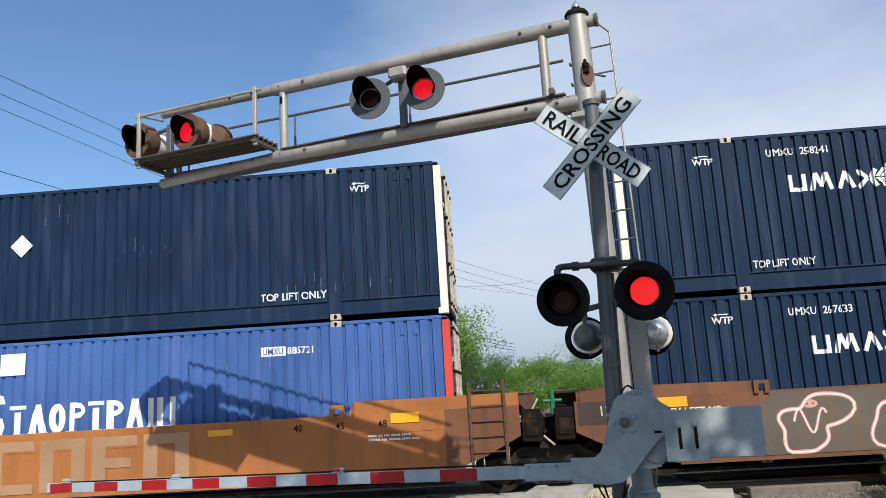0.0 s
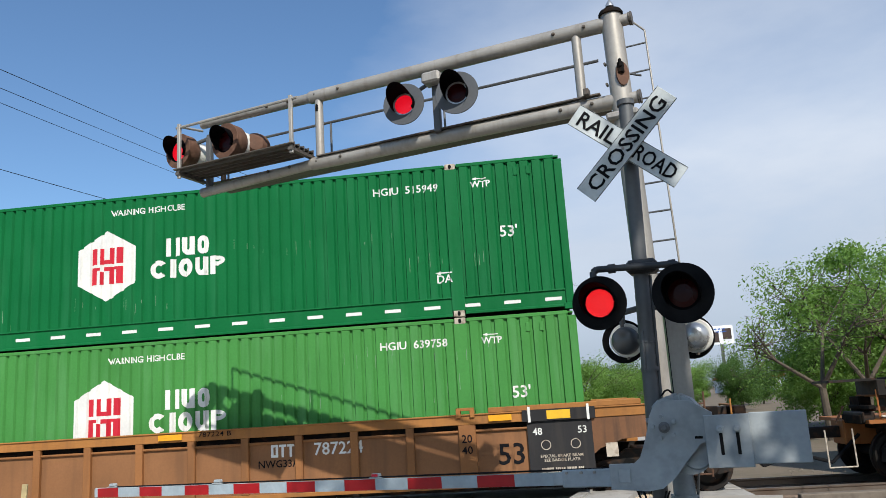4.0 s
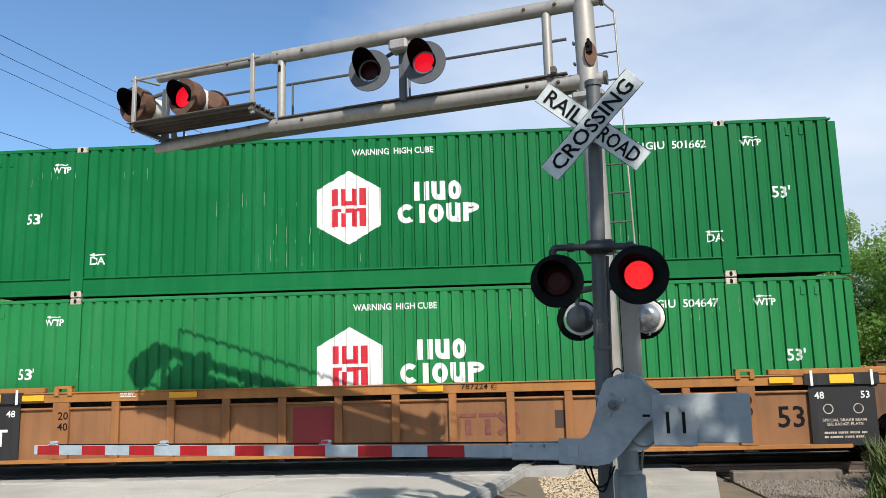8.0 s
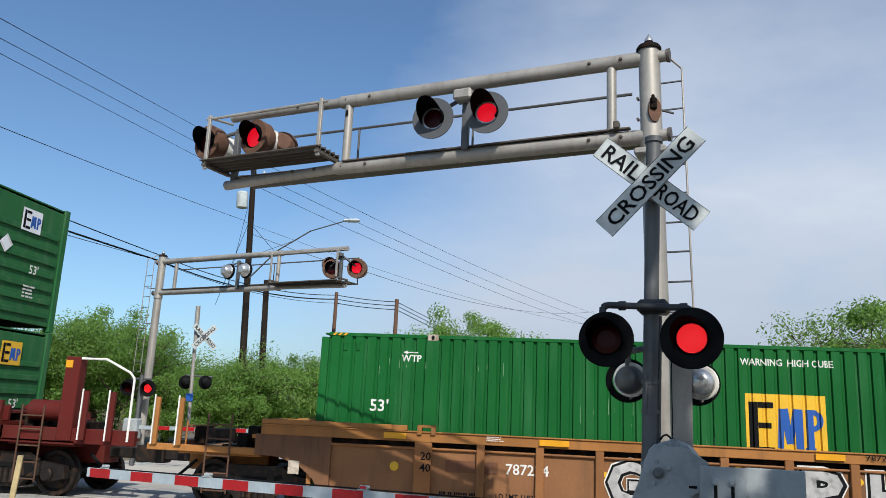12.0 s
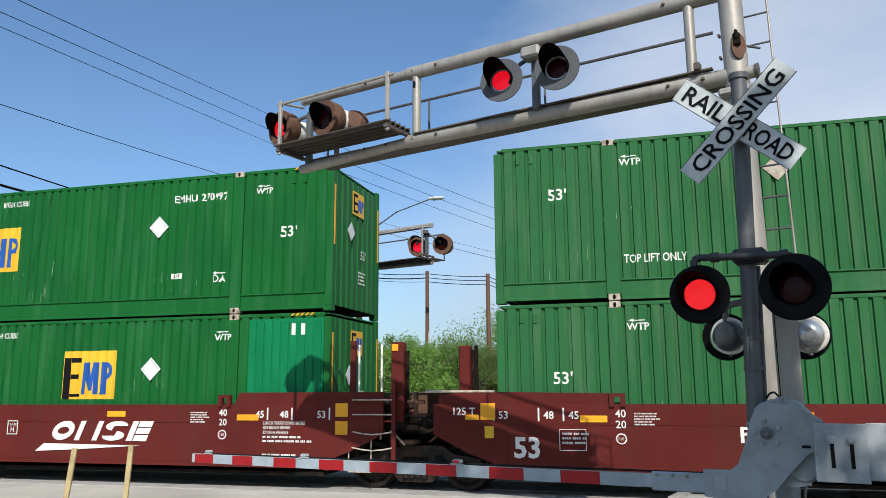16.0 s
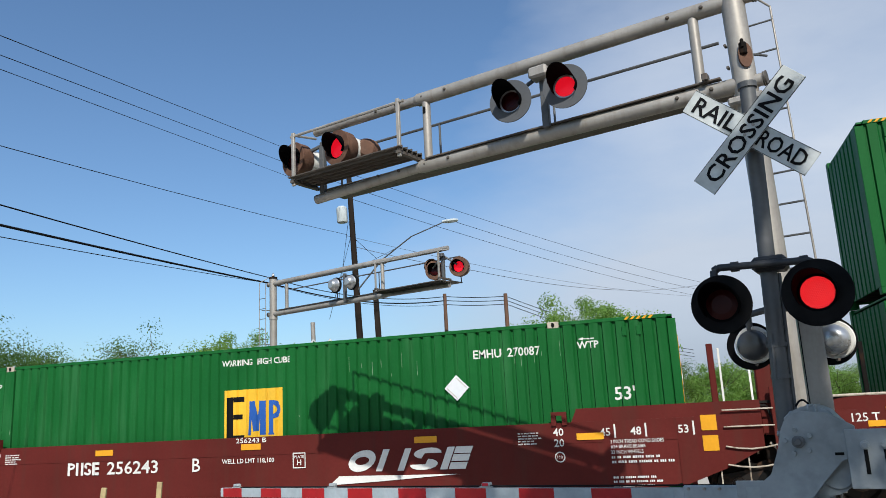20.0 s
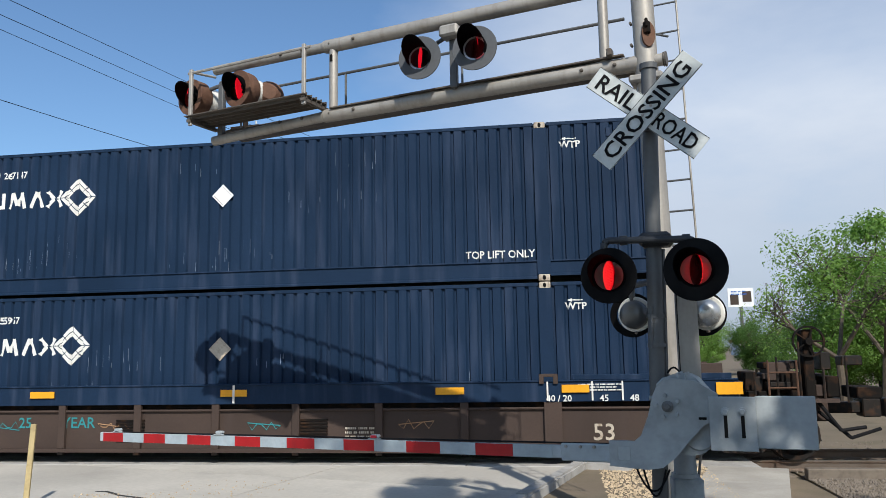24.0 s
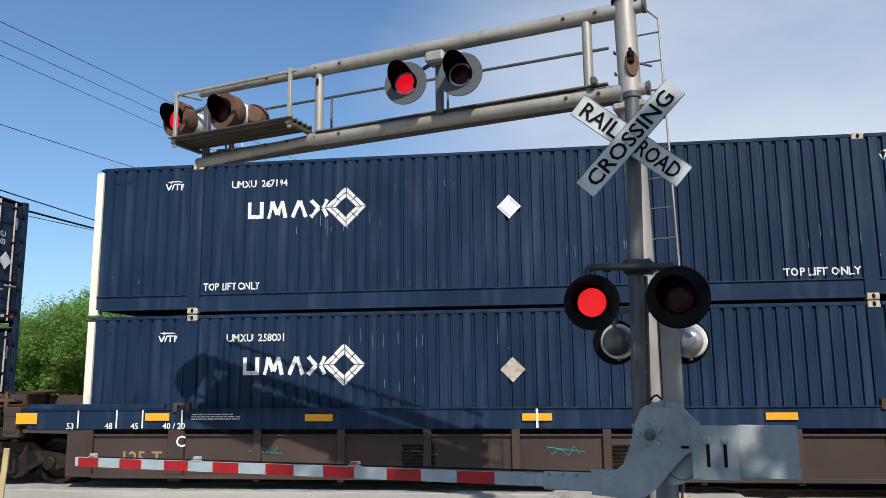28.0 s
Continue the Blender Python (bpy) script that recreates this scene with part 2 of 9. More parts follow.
RUST = (0.10, 0.045, 0.02)
DUST = (0.28, 0.25, 0.2)
M = {
    "navy": paint("navy_paint", (0.010, 0.024, 0.052), 0.5, dirt=(0.06, 0.08, 0.13), amount=0.35, streak=True, spec=0.1),
    "pacer": paint("blue_paint", (0.052, 0.112, 0.30), 0.5, dirt=(0.12, 0.16, 0.36), amount=0.4, streak=True, spec=0.1),
    "hub": paint("green_paint", (0.005, 0.12, 0.034), 0.5, dirt=(0.03, 0.16, 0.07), amount=0.3, streak=True, var=0.1, spec=0.1),
    "hub_pale": paint("faded_green_paint", (0.055, 0.215, 0.05), 0.55, dirt=(0.12, 0.28, 0.12), amount=0.35, streak=True, var=0.1, spec=0.1),
    "hub_mid": paint("mid_green_paint", (0.017, 0.17, 0.05), 0.55, dirt=(0.06, 0.2, 0.09), amount=0.35, streak=True, var=0.1, spec=0.1),
    "emp": paint("leaf_green_paint", (0.008, 0.10, 0.022), 0.5, dirt=(0.05, 0.17, 0.07), amount=0.35, streak=True, var=0.12, spec=0.1),
    "emp_old": paint("dull_green_paint", (0.024, 0.118, 0.04), 0.6, dirt=(0.1, 0.17, 0.09), amount=0.4, streak=True, var=0.12, spec=0.1),
    "patch": paint("fresh_green_patch", (0.005, 0.16, 0.06), 0.5, spec=0.1),
    "white": paint("white_paint", (0.78, 0.76, 0.70), 0.5, dirt=DUST, amount=0.5, streak=True, var=0.05),
    "letter": paint("white_lettering", (0.68, 0.67, 0.63), 0.55, dirt=(0.4, 0.4, 0.38), amount=0.3, var=0.05),
    "cream": paint("cream_paint", (0.74, 0.70, 0.58), 0.5, dirt=(0.35, 0.3, 0.22), amount=0.5, streak=True, var=0.08),
    "red_post": paint("red_post_paint", (0.55, 0.06, 0.04), 0.5),
    "red": paint("logo_red", (0.5, 0.02, 0.035), 0.5),
    "orange_red": paint("orange_red_lettering", (0.62, 0.09, 0.03), 0.5),
    "black": paint("black_lettering", (0.010, 0.010, 0.011), 0.7, spec=0.05),
    "yellow": paint("yellow_panel", (0.72, 0.42, 0.03), 0.5, dirt=(0.5, 0.3, 0.05), amount=0.3, streak=True),
    "logo_blue": paint("logo_blue", (0.02, 0.09, 0.34), 0.5),
    "reflector": paint("amber_reflector", (0.72, 0.33, 0.02), 0.35),
    "casting": paint("worn_casting", (0.46, 0.40, 0.32), 0.6, dirt=RUST, amount=0.8, scale=4),
    "hole": paint("dark_hole", (0.01, 0.01, 0.01), 0.9, spec=0.06),
    "ttx": paint("orange_car_paint", (0.32, 0.135, 0.036), 0.6, dirt=(0.16, 0.075, 0.03), amount=0.6, streak=True, var=0.2),
    "ttx_sheet": paint("faded_tan_sheet", (0.22, 0.10, 0.042), 0.65, dirt=(0.12, 0.06, 0.03), amount=0.6, streak=True, var=0.22),
    "dttx": paint("burnt_orange_sheet", (0.33, 0.12, 0.035), 0.6, dirt=(0.14, 0.06, 0.03), amount=0.5, streak=True, var=0.18),
    "brown": paint("brown_car_paint", (0.15, 0.062, 0.03), 0.65, dirt=(0.06, 0.035, 0.025), amount=0.6, streak=True, var=0.25),
    "grey_brown": paint("grey_brown_sheet", (0.052, 0.035, 0.028), 0.7, dirt=(0.05, 0.035, 0.03), amount=0.6, streak=True, var=0.25),
    "bnsf": paint("oxide_red_paint", (0.10, 0.016, 0.013), 0.5, dirt=(0.07, 0.025, 0.018), amount=0.5, streak=True, var=0.15, spec=0.1),
    "panel_black": paint("black_panel", (0.02, 0.019, 0.02), 0.6, dirt=(0.06, 0.05, 0.04), amount=0.4, streak=True),
    "tan_patch": paint("tan_graffiti_paint", (0.34, 0.2, 0.11), 0.65, dirt=(0.27, 0.12, 0.05), amount=0.65),
    "pink": paint("pink_spray", (0.62, 0.30, 0.26), 0.6),
    "maroon_patch": paint("maroon_patch", (0.22, 0.03, 0.03), 0.6, var=0.2),
    "scuff_blue": paint("bare_scuff_on_blue", (0.14, 0.18, 0.24), 0.6, var=0.3, scale=4),
    "scuff_green": paint("bare_scuff_on_green", (0.17, 0.27, 0.17), 0.6, var=0.3, scale=4),
    "chalk": paint("chalky_marker", (0.72, 0.64, 0.5), 0.8, var=0.1),
    "maroon_faded": paint("faded_maroon_stencil", (0.15, 0.05, 0.04), 0.7, dirt=(0.24, 0.11, 0.05), amount=0.5, var=0.2, scale=3),
    "ttx_post": paint("dull_orange_post", (0.25, 0.105, 0.036), 0.65, dirt=(0.12, 0.06, 0.03), amount=0.6, streak=True, var=0.22),
    # end sheets: the car's orange taken darker and browner
    "ttx_end": paint("dark_orange_end", (0.15, 0.07, 0.034), 0.7, dirt=(0.055, 0.034, 0.024), amount=0.75, streak=True, var=0.3, scale=1.2),
    "car_blue": paint("blue_grey_car_paint", (0.16, 0.235, 0.27), 0.25, var=0.03, spec=0.5, fine=0.02, bump=0.0),
    "car_glass": paint("dark_car_glass", (0.02, 0.025, 0.028), 0.06, spec=0.6, var=0.0, fine=0.0, bump=0.0),
    "tyre": paint("tyre_rubber", (0.018, 0.018, 0.018), 0.85, spec=0.1),
    "shade_steel": paint("shaded_silver_dome", (0.10, 0.105, 0.11), 0.32, metal=0.5, scale=3),
    "teal_spray": paint("teal_spray", (0.03, 0.22, 0.24), 0.6),
    "grey_fill": paint("grey_spray_fill", (0.115, 0.092, 0.072), 0.65, dirt=(0.16, 0.08, 0.04), amount=0.5, streak=True, var=0.2),
    "rust_gear": paint("rusty_gear", (0.10, 0.052, 0.032), 0.8, dirt=(0.03, 0.022, 0.018), amount=0.7, scale=4, var=0.3),
    "green_gear": paint("green_valve_paint", (0.02, 0.14, 0.06), 0.5),
    "steel": paint("dirty_cast_steel", (0.018, 0.015, 0.013), 0.6, metal=0.3, dirt=RUST, amount=0.6, scale=3),
    "wheel": paint("worn_wheel_steel", (0.02, 0.017, 0.015), 0.55, metal=0.4, dirt=RUST, amount=0.6, scale=3),
    # near black: grime, with the deep shade below and between cars put in
    "under": paint("grimy_shaded_underframe", (0.011, 0.0095, 0.0085), 0.8, spec=0.06, dirt=RUST, amount=0.4, scale=2),
    "mast": paint("galvanised_mast", (0.36, 0.335, 0.30), 0.5, metal=0.35, dirt=(0.16, 0.13, 0.1), amount=0.45, streak=True, scale=1.5),
    "pole": paint("weathered_aluminium_pole", (0.12, 0.123, 0.125), 0.5, metal=0.3, dirt=(0.07, 0.07, 0.07), amount=0.5, streak=True, scale=1.5),
    "arm_dark": paint("dark_crossarm", (0.045, 0.047, 0.05), 0.5, metal=0.2, dirt=(0.09, 0.09, 0.09), amount=0.4, scale=3),
    "gate": paint("grey_gate_paint", (0.32, 0.345, 0.35), 0.5, dirt=(0.13, 0.145, 0.145), amount=0.6, scale=2),
    "gate_arm": paint("pale_gate_arm", (0.38, 0.42, 0.44), 0.5, dirt=(0.16, 0.18, 0.18), amount=0.4, scale=2),
    "arm_white": paint("white_reflective_tape", (0.33, 0.385, 0.415), 0.4, dirt=(0.3, 0.3, 0.3), amount=0.3, scale=4),
    "arm_red": paint("red_reflective_tape", (0.36, 0.012, 0.015), 0.4, dirt=(0.2, 0.02, 0.02), amount=0.3, scale=4),
    "sign": paint("worn_sign_sheet", (0.52, 0.55, 0.54), 0.45, dirt=(0.28, 0.3, 0.28), amount=0.5, scale=3),
    "lamp_black": paint("matt_black_background", (0.006, 0.006, 0.0065), 0.6, spec=0.06, dirt=(0.04, 0.04, 0.04), amount=0.4),
    "lamp_grey": paint("sun_faded_background", (0.085, 0.09, 0.097), 0.6, dirt=(0.06, 0.06, 0.06), amount=0.4),
    "rusty": paint("rusty_lamp_shell", (0.12, 0.062, 0.04), 0.75, dirt=(0.2, 0.11, 0.07), amount=0.6, scale=4),
    "bell": paint("silver_lamp_back", (0.56, 0.56, 0.55), 0.3, metal=0.7, scale=3),
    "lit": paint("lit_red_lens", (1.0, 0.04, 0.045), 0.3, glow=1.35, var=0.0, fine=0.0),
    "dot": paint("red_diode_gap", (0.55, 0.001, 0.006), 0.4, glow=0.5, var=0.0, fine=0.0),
    "hood": paint("black_hood", (0.004, 0.004, 0.0045), 0.8, spec=0.02, fine=0.0),
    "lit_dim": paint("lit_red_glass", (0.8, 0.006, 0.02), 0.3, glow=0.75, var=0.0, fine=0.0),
    "litter": paint("dry_leaf_litter", (0.40, 0.31, 0.20), 0.9, each=0.5, var=0.4, scale=6),
    "chrome": paint("silver_paint_fill", (0.42, 0.41, 0.4), 0.5, metal=0.1, dirt=(0.05, 0.05, 0.055), amount=0.75, var=0.3, scale=2.6),
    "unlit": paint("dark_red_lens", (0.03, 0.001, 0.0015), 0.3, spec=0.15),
    "walk": paint("walkway_steel", (0.12, 0.105, 0.09), 0.6, metal=0.3, dirt=RUST, amount=0.4, scale=3),
    "wood": paint("dark_pole_wood", (0.022, 0.017, 0.014), 0.9, spec=0.05, dirt=(0.05, 0.038, 0.028), amount=0.5, streak=True),
    "brown_wood": paint("brown_pole_wood", (0.13, 0.07, 0.045), 0.85, dirt=(0.06, 0.04, 0.03), amount=0.5, streak=True),
    "tie": paint("creosoted_timber", (0.17, 0.14, 0.11), 0.9, dirt=(0.07, 0.055, 0.045), amount=0.6, scale=3),
    "stake": paint("yellowed_stake", (0.42, 0.33, 0.17), 0.8, dirt=(0.2, 0.15, 0.08), amount=0.5, scale=4),
    "kerb_yellow": paint("worn_yellow_kerb", (0.5, 0.36, 0.06), 0.8, dirt=(0.3, 0.28, 0.24), amount=0.8, scale=4),
    "wire": paint("black_cable", (0.012, 0.012, 0.013), 0.7, spec=0.06),
    "wire_grey": paint("grey_conductor", (0.12, 0.13, 0.15), 0.6),
    "road": paint("worn_concrete", (0.45, 0.418, 0.365), 0.9, dirt=(0.3, 0.28, 0.25), amount=0.55, scale=0.35, grain=14, bump=0.35, var=0.14),
    "tar": paint("crack_sealant", (0.05, 0.048, 0.045), 0.8),
    "kerb": paint("kerb_concrete", (0.36, 0.345, 0.32), 0.9, dirt=(0.2, 0.185, 0.16), amount=0.6, scale=2, bump=0.4),
    "walkway": paint("pavement_concrete", (0.38, 0.35, 0.30), 0.9, dirt=(0.27, 0.24, 0.2), amount=0.5, scale=1.2, bump=0.3),
    "dirt": paint("dry_soil", (0.17, 0.135, 0.095), 0.95, dirt=(0.09, 0.085, 0.05), amount=0.6, scale=0.5, grain=30, bump=0.6),
    "stone": paint("ballast_stone", (0.14, 0.115, 0.09), 0.9, each=0.6, var=0.35, scale=5),
    "rail": paint("worn_rail", (0.20, 0.16, 0.13), 0.4, metal=0.6, dirt=RUST, amount=0.5),
    "leaf": leafy("fresh_leaf", (0.165, 0.285, 0.065), 0.55, var=0.4, scale=0.9, spec=0.3),
    "leaf_dark": leafy("deep_leaf", (0.085, 0.165, 0.04), 0.55, var=0.4, scale=0.9, spec=0.3),
    "leaf_grey": leafy("dry_leaf", (0.15, 0.21, 0.07), 0.65, var=0.4, scale=0.9, spec=0.3),
    "bark": paint("tree_bark", (0.10, 0.08, 0.06), 0.9, var=0.3, scale=6),
    "grass": paint("rank_grass", (0.085, 0.11, 0.03), 0.7, var=0.4, scale=3),
    "sheet_white": paint("pale_board", (0.7, 0.72, 0.74), 0.5),
    "glass": paint("lamp_glass", (0.6, 0.62, 0.62), 0.2, metal=0.2),
    "can": paint("pale_transformer", (0.5, 0.55, 0.55), 0.45, dirt=(0.3, 0.3, 0.28), amount=0.4, scale=3),
}


# ---- mesh tools ----
def mesh_of(bm, material, smooth=False, name="mesh"):
    me = bpy.data.meshes.new(name)
    bmesh.ops.recalc_face_normals(bm, faces=bm.faces)
    bm.to_mesh(me)
    bm.free()
    for k in material if isinstance(material, tuple) else (material,):
        me.materials.append(M[k])
    if smooth:
        me.shade_smooth()
        me.set_sharp_from_angle(angle=radians(38))
    return me


def part(name, data, material, parent, label="", at=None, smooth=False):
    """One mesh object under a thing or a part; data is a bmesh or a mesh."""
    me = data if isinstance(data, bpy.types.Mesh) else mesh_of(data, material, smooth, name)
    ob = new(name, me)
    ob.parent = parent
    if at is not None:
        ob.matrix_basis = at
    if label:
        ob["label"] = label
    return ob


def thing(name, m, label, category, group="", kind=""):
    ob = new(name)
    ob.empty_display_size = 0.2
    ob.matrix_basis = m
    return tagged(ob, label, category, group, kind)


def box(bm, x0, y0, z0, x1, y1, z1, bevel=0.0):
    r = bmesh.ops.create_cube(bm, size=1.0)
    for v in r["verts"]:
        v.co = ((x0 + x1) / 2 + v.co.x * (x1 - x0), (y0 + y1) / 2 + v.co.y * (y1 - y0), (z0 + z1) / 2 + v.co.z * (z1 - z0))
    if bevel:
        es = list({e for v in r["verts"] for e in v.link_edges})
        bmesh.ops.bevel(bm, geom=es, offset=bevel, segments=1, affect="EDGES")
    return bm


def boxes(*rows, bevel=0.0):
    bm = bmesh.new()
    for r in rows:
        box(bm, *r, bevel=bevel)
    return bm


def tube(bm, a, b, r, r2=None, seg=14, caps=True):
    a, b = Vector(a), Vector(b)
    q = (b - a).to_track_quat("Z", "Y").to_matrix().to_4x4()
    m = Matrix.Translation((a + b) / 2) @ q
    bmesh.ops.create_cone(bm, cap_ends=caps, segments=seg, radius1=r, radius2=r if r2 is None else r2, depth=(b - a).length, matrix=m)
    return bm


def tubes(*rows, seg=14):
    bm = bmesh.new()
    for r in rows:
        tube(bm, *r, seg=seg)
    return bm


def lathe(profile, seg=24, m=None):
    """Turn a profile of (radius, height) about z."""
    bm = bmesh.new()
    rings = []
    for r, z in profile:
        if r < 1e-5:
            rings.append([bm.verts.new((0, 0, z))])
        else:
            rings.append([bm.verts.new((r * math.cos(2 * math.pi * k / seg), r * math.sin(2 * math.pi * k / seg), z)) for k in range(seg)])
    for a, b in zip(rings, rings[1:]):
        for k in range(seg):
            j = (k + 1) % seg
            if len(a) == 1 and len(b) == 1:
                continue
            f = [a[0], b[j], b[k]] if len(a) == 1 else [a[k], a[j], b[0]] if len(b) == 1 else [a[k], a[j], b[j], b[k]]
            bm.faces.new(f)
    if m is not None:
        bmesh.ops.transform(bm, matrix=m, verts=bm.verts)
    return bm


def plate(bm, outline, y0, y1):
    """A flat plate in the x-z plane, thick from y0 to y1; the outline runs counter-clockwise seen from -y."""
    a = [bm.verts.new((x, y0, z)) for x, z in outline]
    b = [bm.verts.new((x, y1, z)) for x, z in outline]
    bm.faces.new(a)
    bm.faces.new(b[::-1])
    for i in range(len(a)):
        j = (i + 1) % len(a)
        bm.faces.new((a[j], a[i], b[i], b[j]))
    return bm


def plates(*rows):
    bm = bmesh.new()
    for outline, y0, y1 in rows:
        plate(bm, outline, y0, y1)
    return bm


def rect(x0, z0, x1, z1):
    return [(x0, z0), (x1, z0), (x1, z1), (x0, z1)]


MADE = {}


def kept(key, make):
    if key not in MADE:
        MADE[key] = make()
    return MADE[key]


# ---- lettering ----
def letters(body, height, material, width=None, bold=0.0):
    """Flat lettering centred on its place, upright and facing -y."""
    def make():
        cu = bpy.data.curves.new("lettering", "FONT")
        cu.body, cu.size, cu.align_x, cu.align_y, cu.resolution_u, cu.offset = body, 1.0, "CENTER", "CENTER", 2, bold
        tmp = bpy.data.objects.new("lettering", cu)
        me = bpy.data.meshes.new_from_object(tmp)
        bpy.data.objects.remove(tmp)
        co = np.empty(len(me.vertices) * 3)
        me.vertices.foreach_get("co", co)
        co = co.reshape(-1, 3)
        lo, hi = co.min(0), co.max(0)
        rows = body.count("\n") + 1
        k = height * (1 + 1.35 * (rows - 1)) / (hi[1] - lo[1])
        kx = width / (hi[0] - lo[0]) if width else k
        out = np.stack([(co[:, 0] - (lo[0] + hi[0]) / 2) * kx, np.zeros(len(co)), (co[:, 1] - (lo[1] + hi[1]) / 2) * k], 1)
        me.vertices.foreach_set("co", out.ravel())
        me.materials.clear()
        me.materials.append(M[material])
        for p in me.polygons:
            p.material_index = 0
        return me
    return kept(("letters", body, height, material, width, bold), make)


def write(parent, body, x, z, height, material="letter", width=None, y=-0.006, bold=0.012, name="lettering", label=""):
    return part(name, letters(body, height, material, width, bold), material, parent, label, pose(x, y, z))


def bars(parent, x, z, width, height, rows, material="letter", y=-0.006, seed=1, name="fine_print"):
    """Small print as plain bars."""
    rnd = random.Random(seed)
    bm = bmesh.new()
    step = height / rows
    for r in range(rows):
        zz, xx = z + height / 2 - (r + 0.75) * step, x - width / 2
        end = x + width / 2 - rnd.random() * width * 0.3
        while xx < end:
            for _ in range(rnd.randint(2, 6)):
                w = step * rnd.uniform(0.26, 0.44)
                if xx + w < end + step:
                    plate(bm, rect(xx, zz, xx + w, zz + step * 0.5), y, y + 0.002)
                xx += w + step * 0.12
            xx += step * 0.35
    return tagged(part(name, bm, material, parent), kind="stuff")


def glyph_blocks(parent, x, z, width, height, count, material, y=-0.006, name="logo_word", stroke=0.3, lean=0.0, label="", shape="nuroc"):
    """A brand word as a row of plain block shapes, one for each sign."""
    bm = bmesh.new()
    w = width / count
    t = w * stroke
    for i in range(count):
        a, b = x - width / 2 + i * w + w * 0.06, x - width / 2 + (i + 1) * w - w * 0.06
        lo, hi, kind = z - height / 2, z + height / 2, shape[i % len(shape)]
        tz = height * 0.19
        rows = {"n": [(a, lo, a + t, hi), (b - t, lo, b, hi), (a + t, hi - tz, b - t, hi)],
                "u": [(a, lo, a + t, hi), (b - t, lo, b, hi), (a + t, lo, b - t, lo + tz)],
                "r": [(a, lo, a + t, hi), (a + t, hi - tz, b, hi), (a + t, z - tz / 2, b, z + tz / 2), (b - t, z + tz / 2, b, hi - tz)],
                "o": [(a, lo, a + t, hi), (b - t, lo, b, hi), (a + t, hi - tz, b - t, hi), (a + t, lo, b - t, lo + tz)],
                "c": [(a, lo, a + t, hi), (a + t, hi - tz, b, hi), (a + t, lo, b, lo + tz)],
                "e": [(a, lo, a + t, hi), (a + t, hi - tz, b, hi), (a + t, lo, b, lo + tz), (a + t, z - tz / 2, b - t * 0.4, z + tz / 2)],
                "i": [((a + b - t) / 2, lo, (a + b + t) / 2, hi)],
                "t": [((a + b - t) / 2, lo, (a + b + t) / 2, hi - tz), (a, hi - tz, b, hi)],
                "l": [(a, lo, a + t, hi), (a + t, lo, b, lo + tz)]}[kind]
        for p, q, r, s in rows:
            k = lean * (s - q)
            o = lean * (q - z)
            plate(bm, [(p + o, q), (r + o, q), (r + o + k, s), (p + o + k, s)], y, y + 0.003)
    return part(name, bm, material, parent, label)


def placard(parent, x, z, half, material="sheet_white", y=-0.008):
    p = part("placard_holder", plates(([(x, z - half), (x + half, z), (x, z + half), (x - half, z)], y, y + 0.006)), material, parent, "square metal placard holder set on its corner")
    part("placard_rim", plates(*[([(x + a * half * 0.75, z + b * half * 0.75), (x + a * half * 0.82, z + b * half * 0.82), (x + c * half * 0.82, z + d * half * 0.82), (x + c * half * 0.75, z + d * half * 0.75)], y - 0.004, y) for a, b, c, d in ((1, 0, 0, 1), (-1, 0, 0, -1))]), "casting", p)
    return p


# ---- the train: containers ----
LONG, WIDE, TALL, POST = 16.15, 2.59, 2.896, 2.08
FACE = 13.69          # the near face of the train
CAR = FACE - 0.18     # the near face of the cars
RAIL_Y = FACE + 1.3   # the track's centre line


def ridges(x0, x1, y_out=0.008, y_in=0.05, period=0.215):
    """The plan of an upright trapezoid sheet: narrow grooves, their right wall steep."""
    n = max(1, round((x1 - x0) / period))
    p = (x1 - x0) / n
    prof = []
    for i in range(n):
        a = x0 + i * p
        prof += [(a, y_in), (a + p * 0.17, y_in), (a + p * 0.235, y_out), (a + p * 0.87, y_out)]
    return prof + [(x1, y_in)]


def corrugated(x0, x1, z0, z1, y_out=0.008, y_in=0.05, period=0.215):
    """An upright trapezoid sheet from x0 to x1, its outer flats at y_out."""
    prof = ridges(x0, x1, y_out, y_in, period)
    bm = bmesh.new()
    lo = [bm.verts.new((x, y, z0)) for x, y in prof]
    hi = [bm.verts.new((x, y, z1)) for x, y in prof]
    for i in range(len(prof) - 1):
        bm.faces.new((lo[i], lo[i + 1], hi[i + 1], hi[i]))
    return bm


def length_of(outline, x0, x1):
    """A bar of one section, an outline of (y, z), from x0 to x1."""
    bm = bmesh.new()
    a = [bm.verts.new((x0, y, z)) for y, z in outline]
    b = [bm.verts.new((x1, y, z)) for y, z in outline]
    bm.faces.new(a)
    bm.faces.new(b[::-1])
    for i in range(len(a)):
        j = (i + 1) % len(a)
        bm.faces.new((a[j], a[i], b[i], b[j]))
    return bm


BAYS = ((0.14, POST - 0.12), (POST + 0.12, LONG - POST - 0.12), (LONG - POST + 0.12, LONG - 0.14))
SIDE = [(0.0, 0.0), (0.139, 0.0)]
for a, b in BAYS:
    SIDE += ridges(a, b) + [(b + 0.001, 0.0), (b + 0.239, 0.0)]
SIDE_X, SIDE_Y = np.array([p[0] for p in SIDE]), np.array([p[1] for p in SIDE])


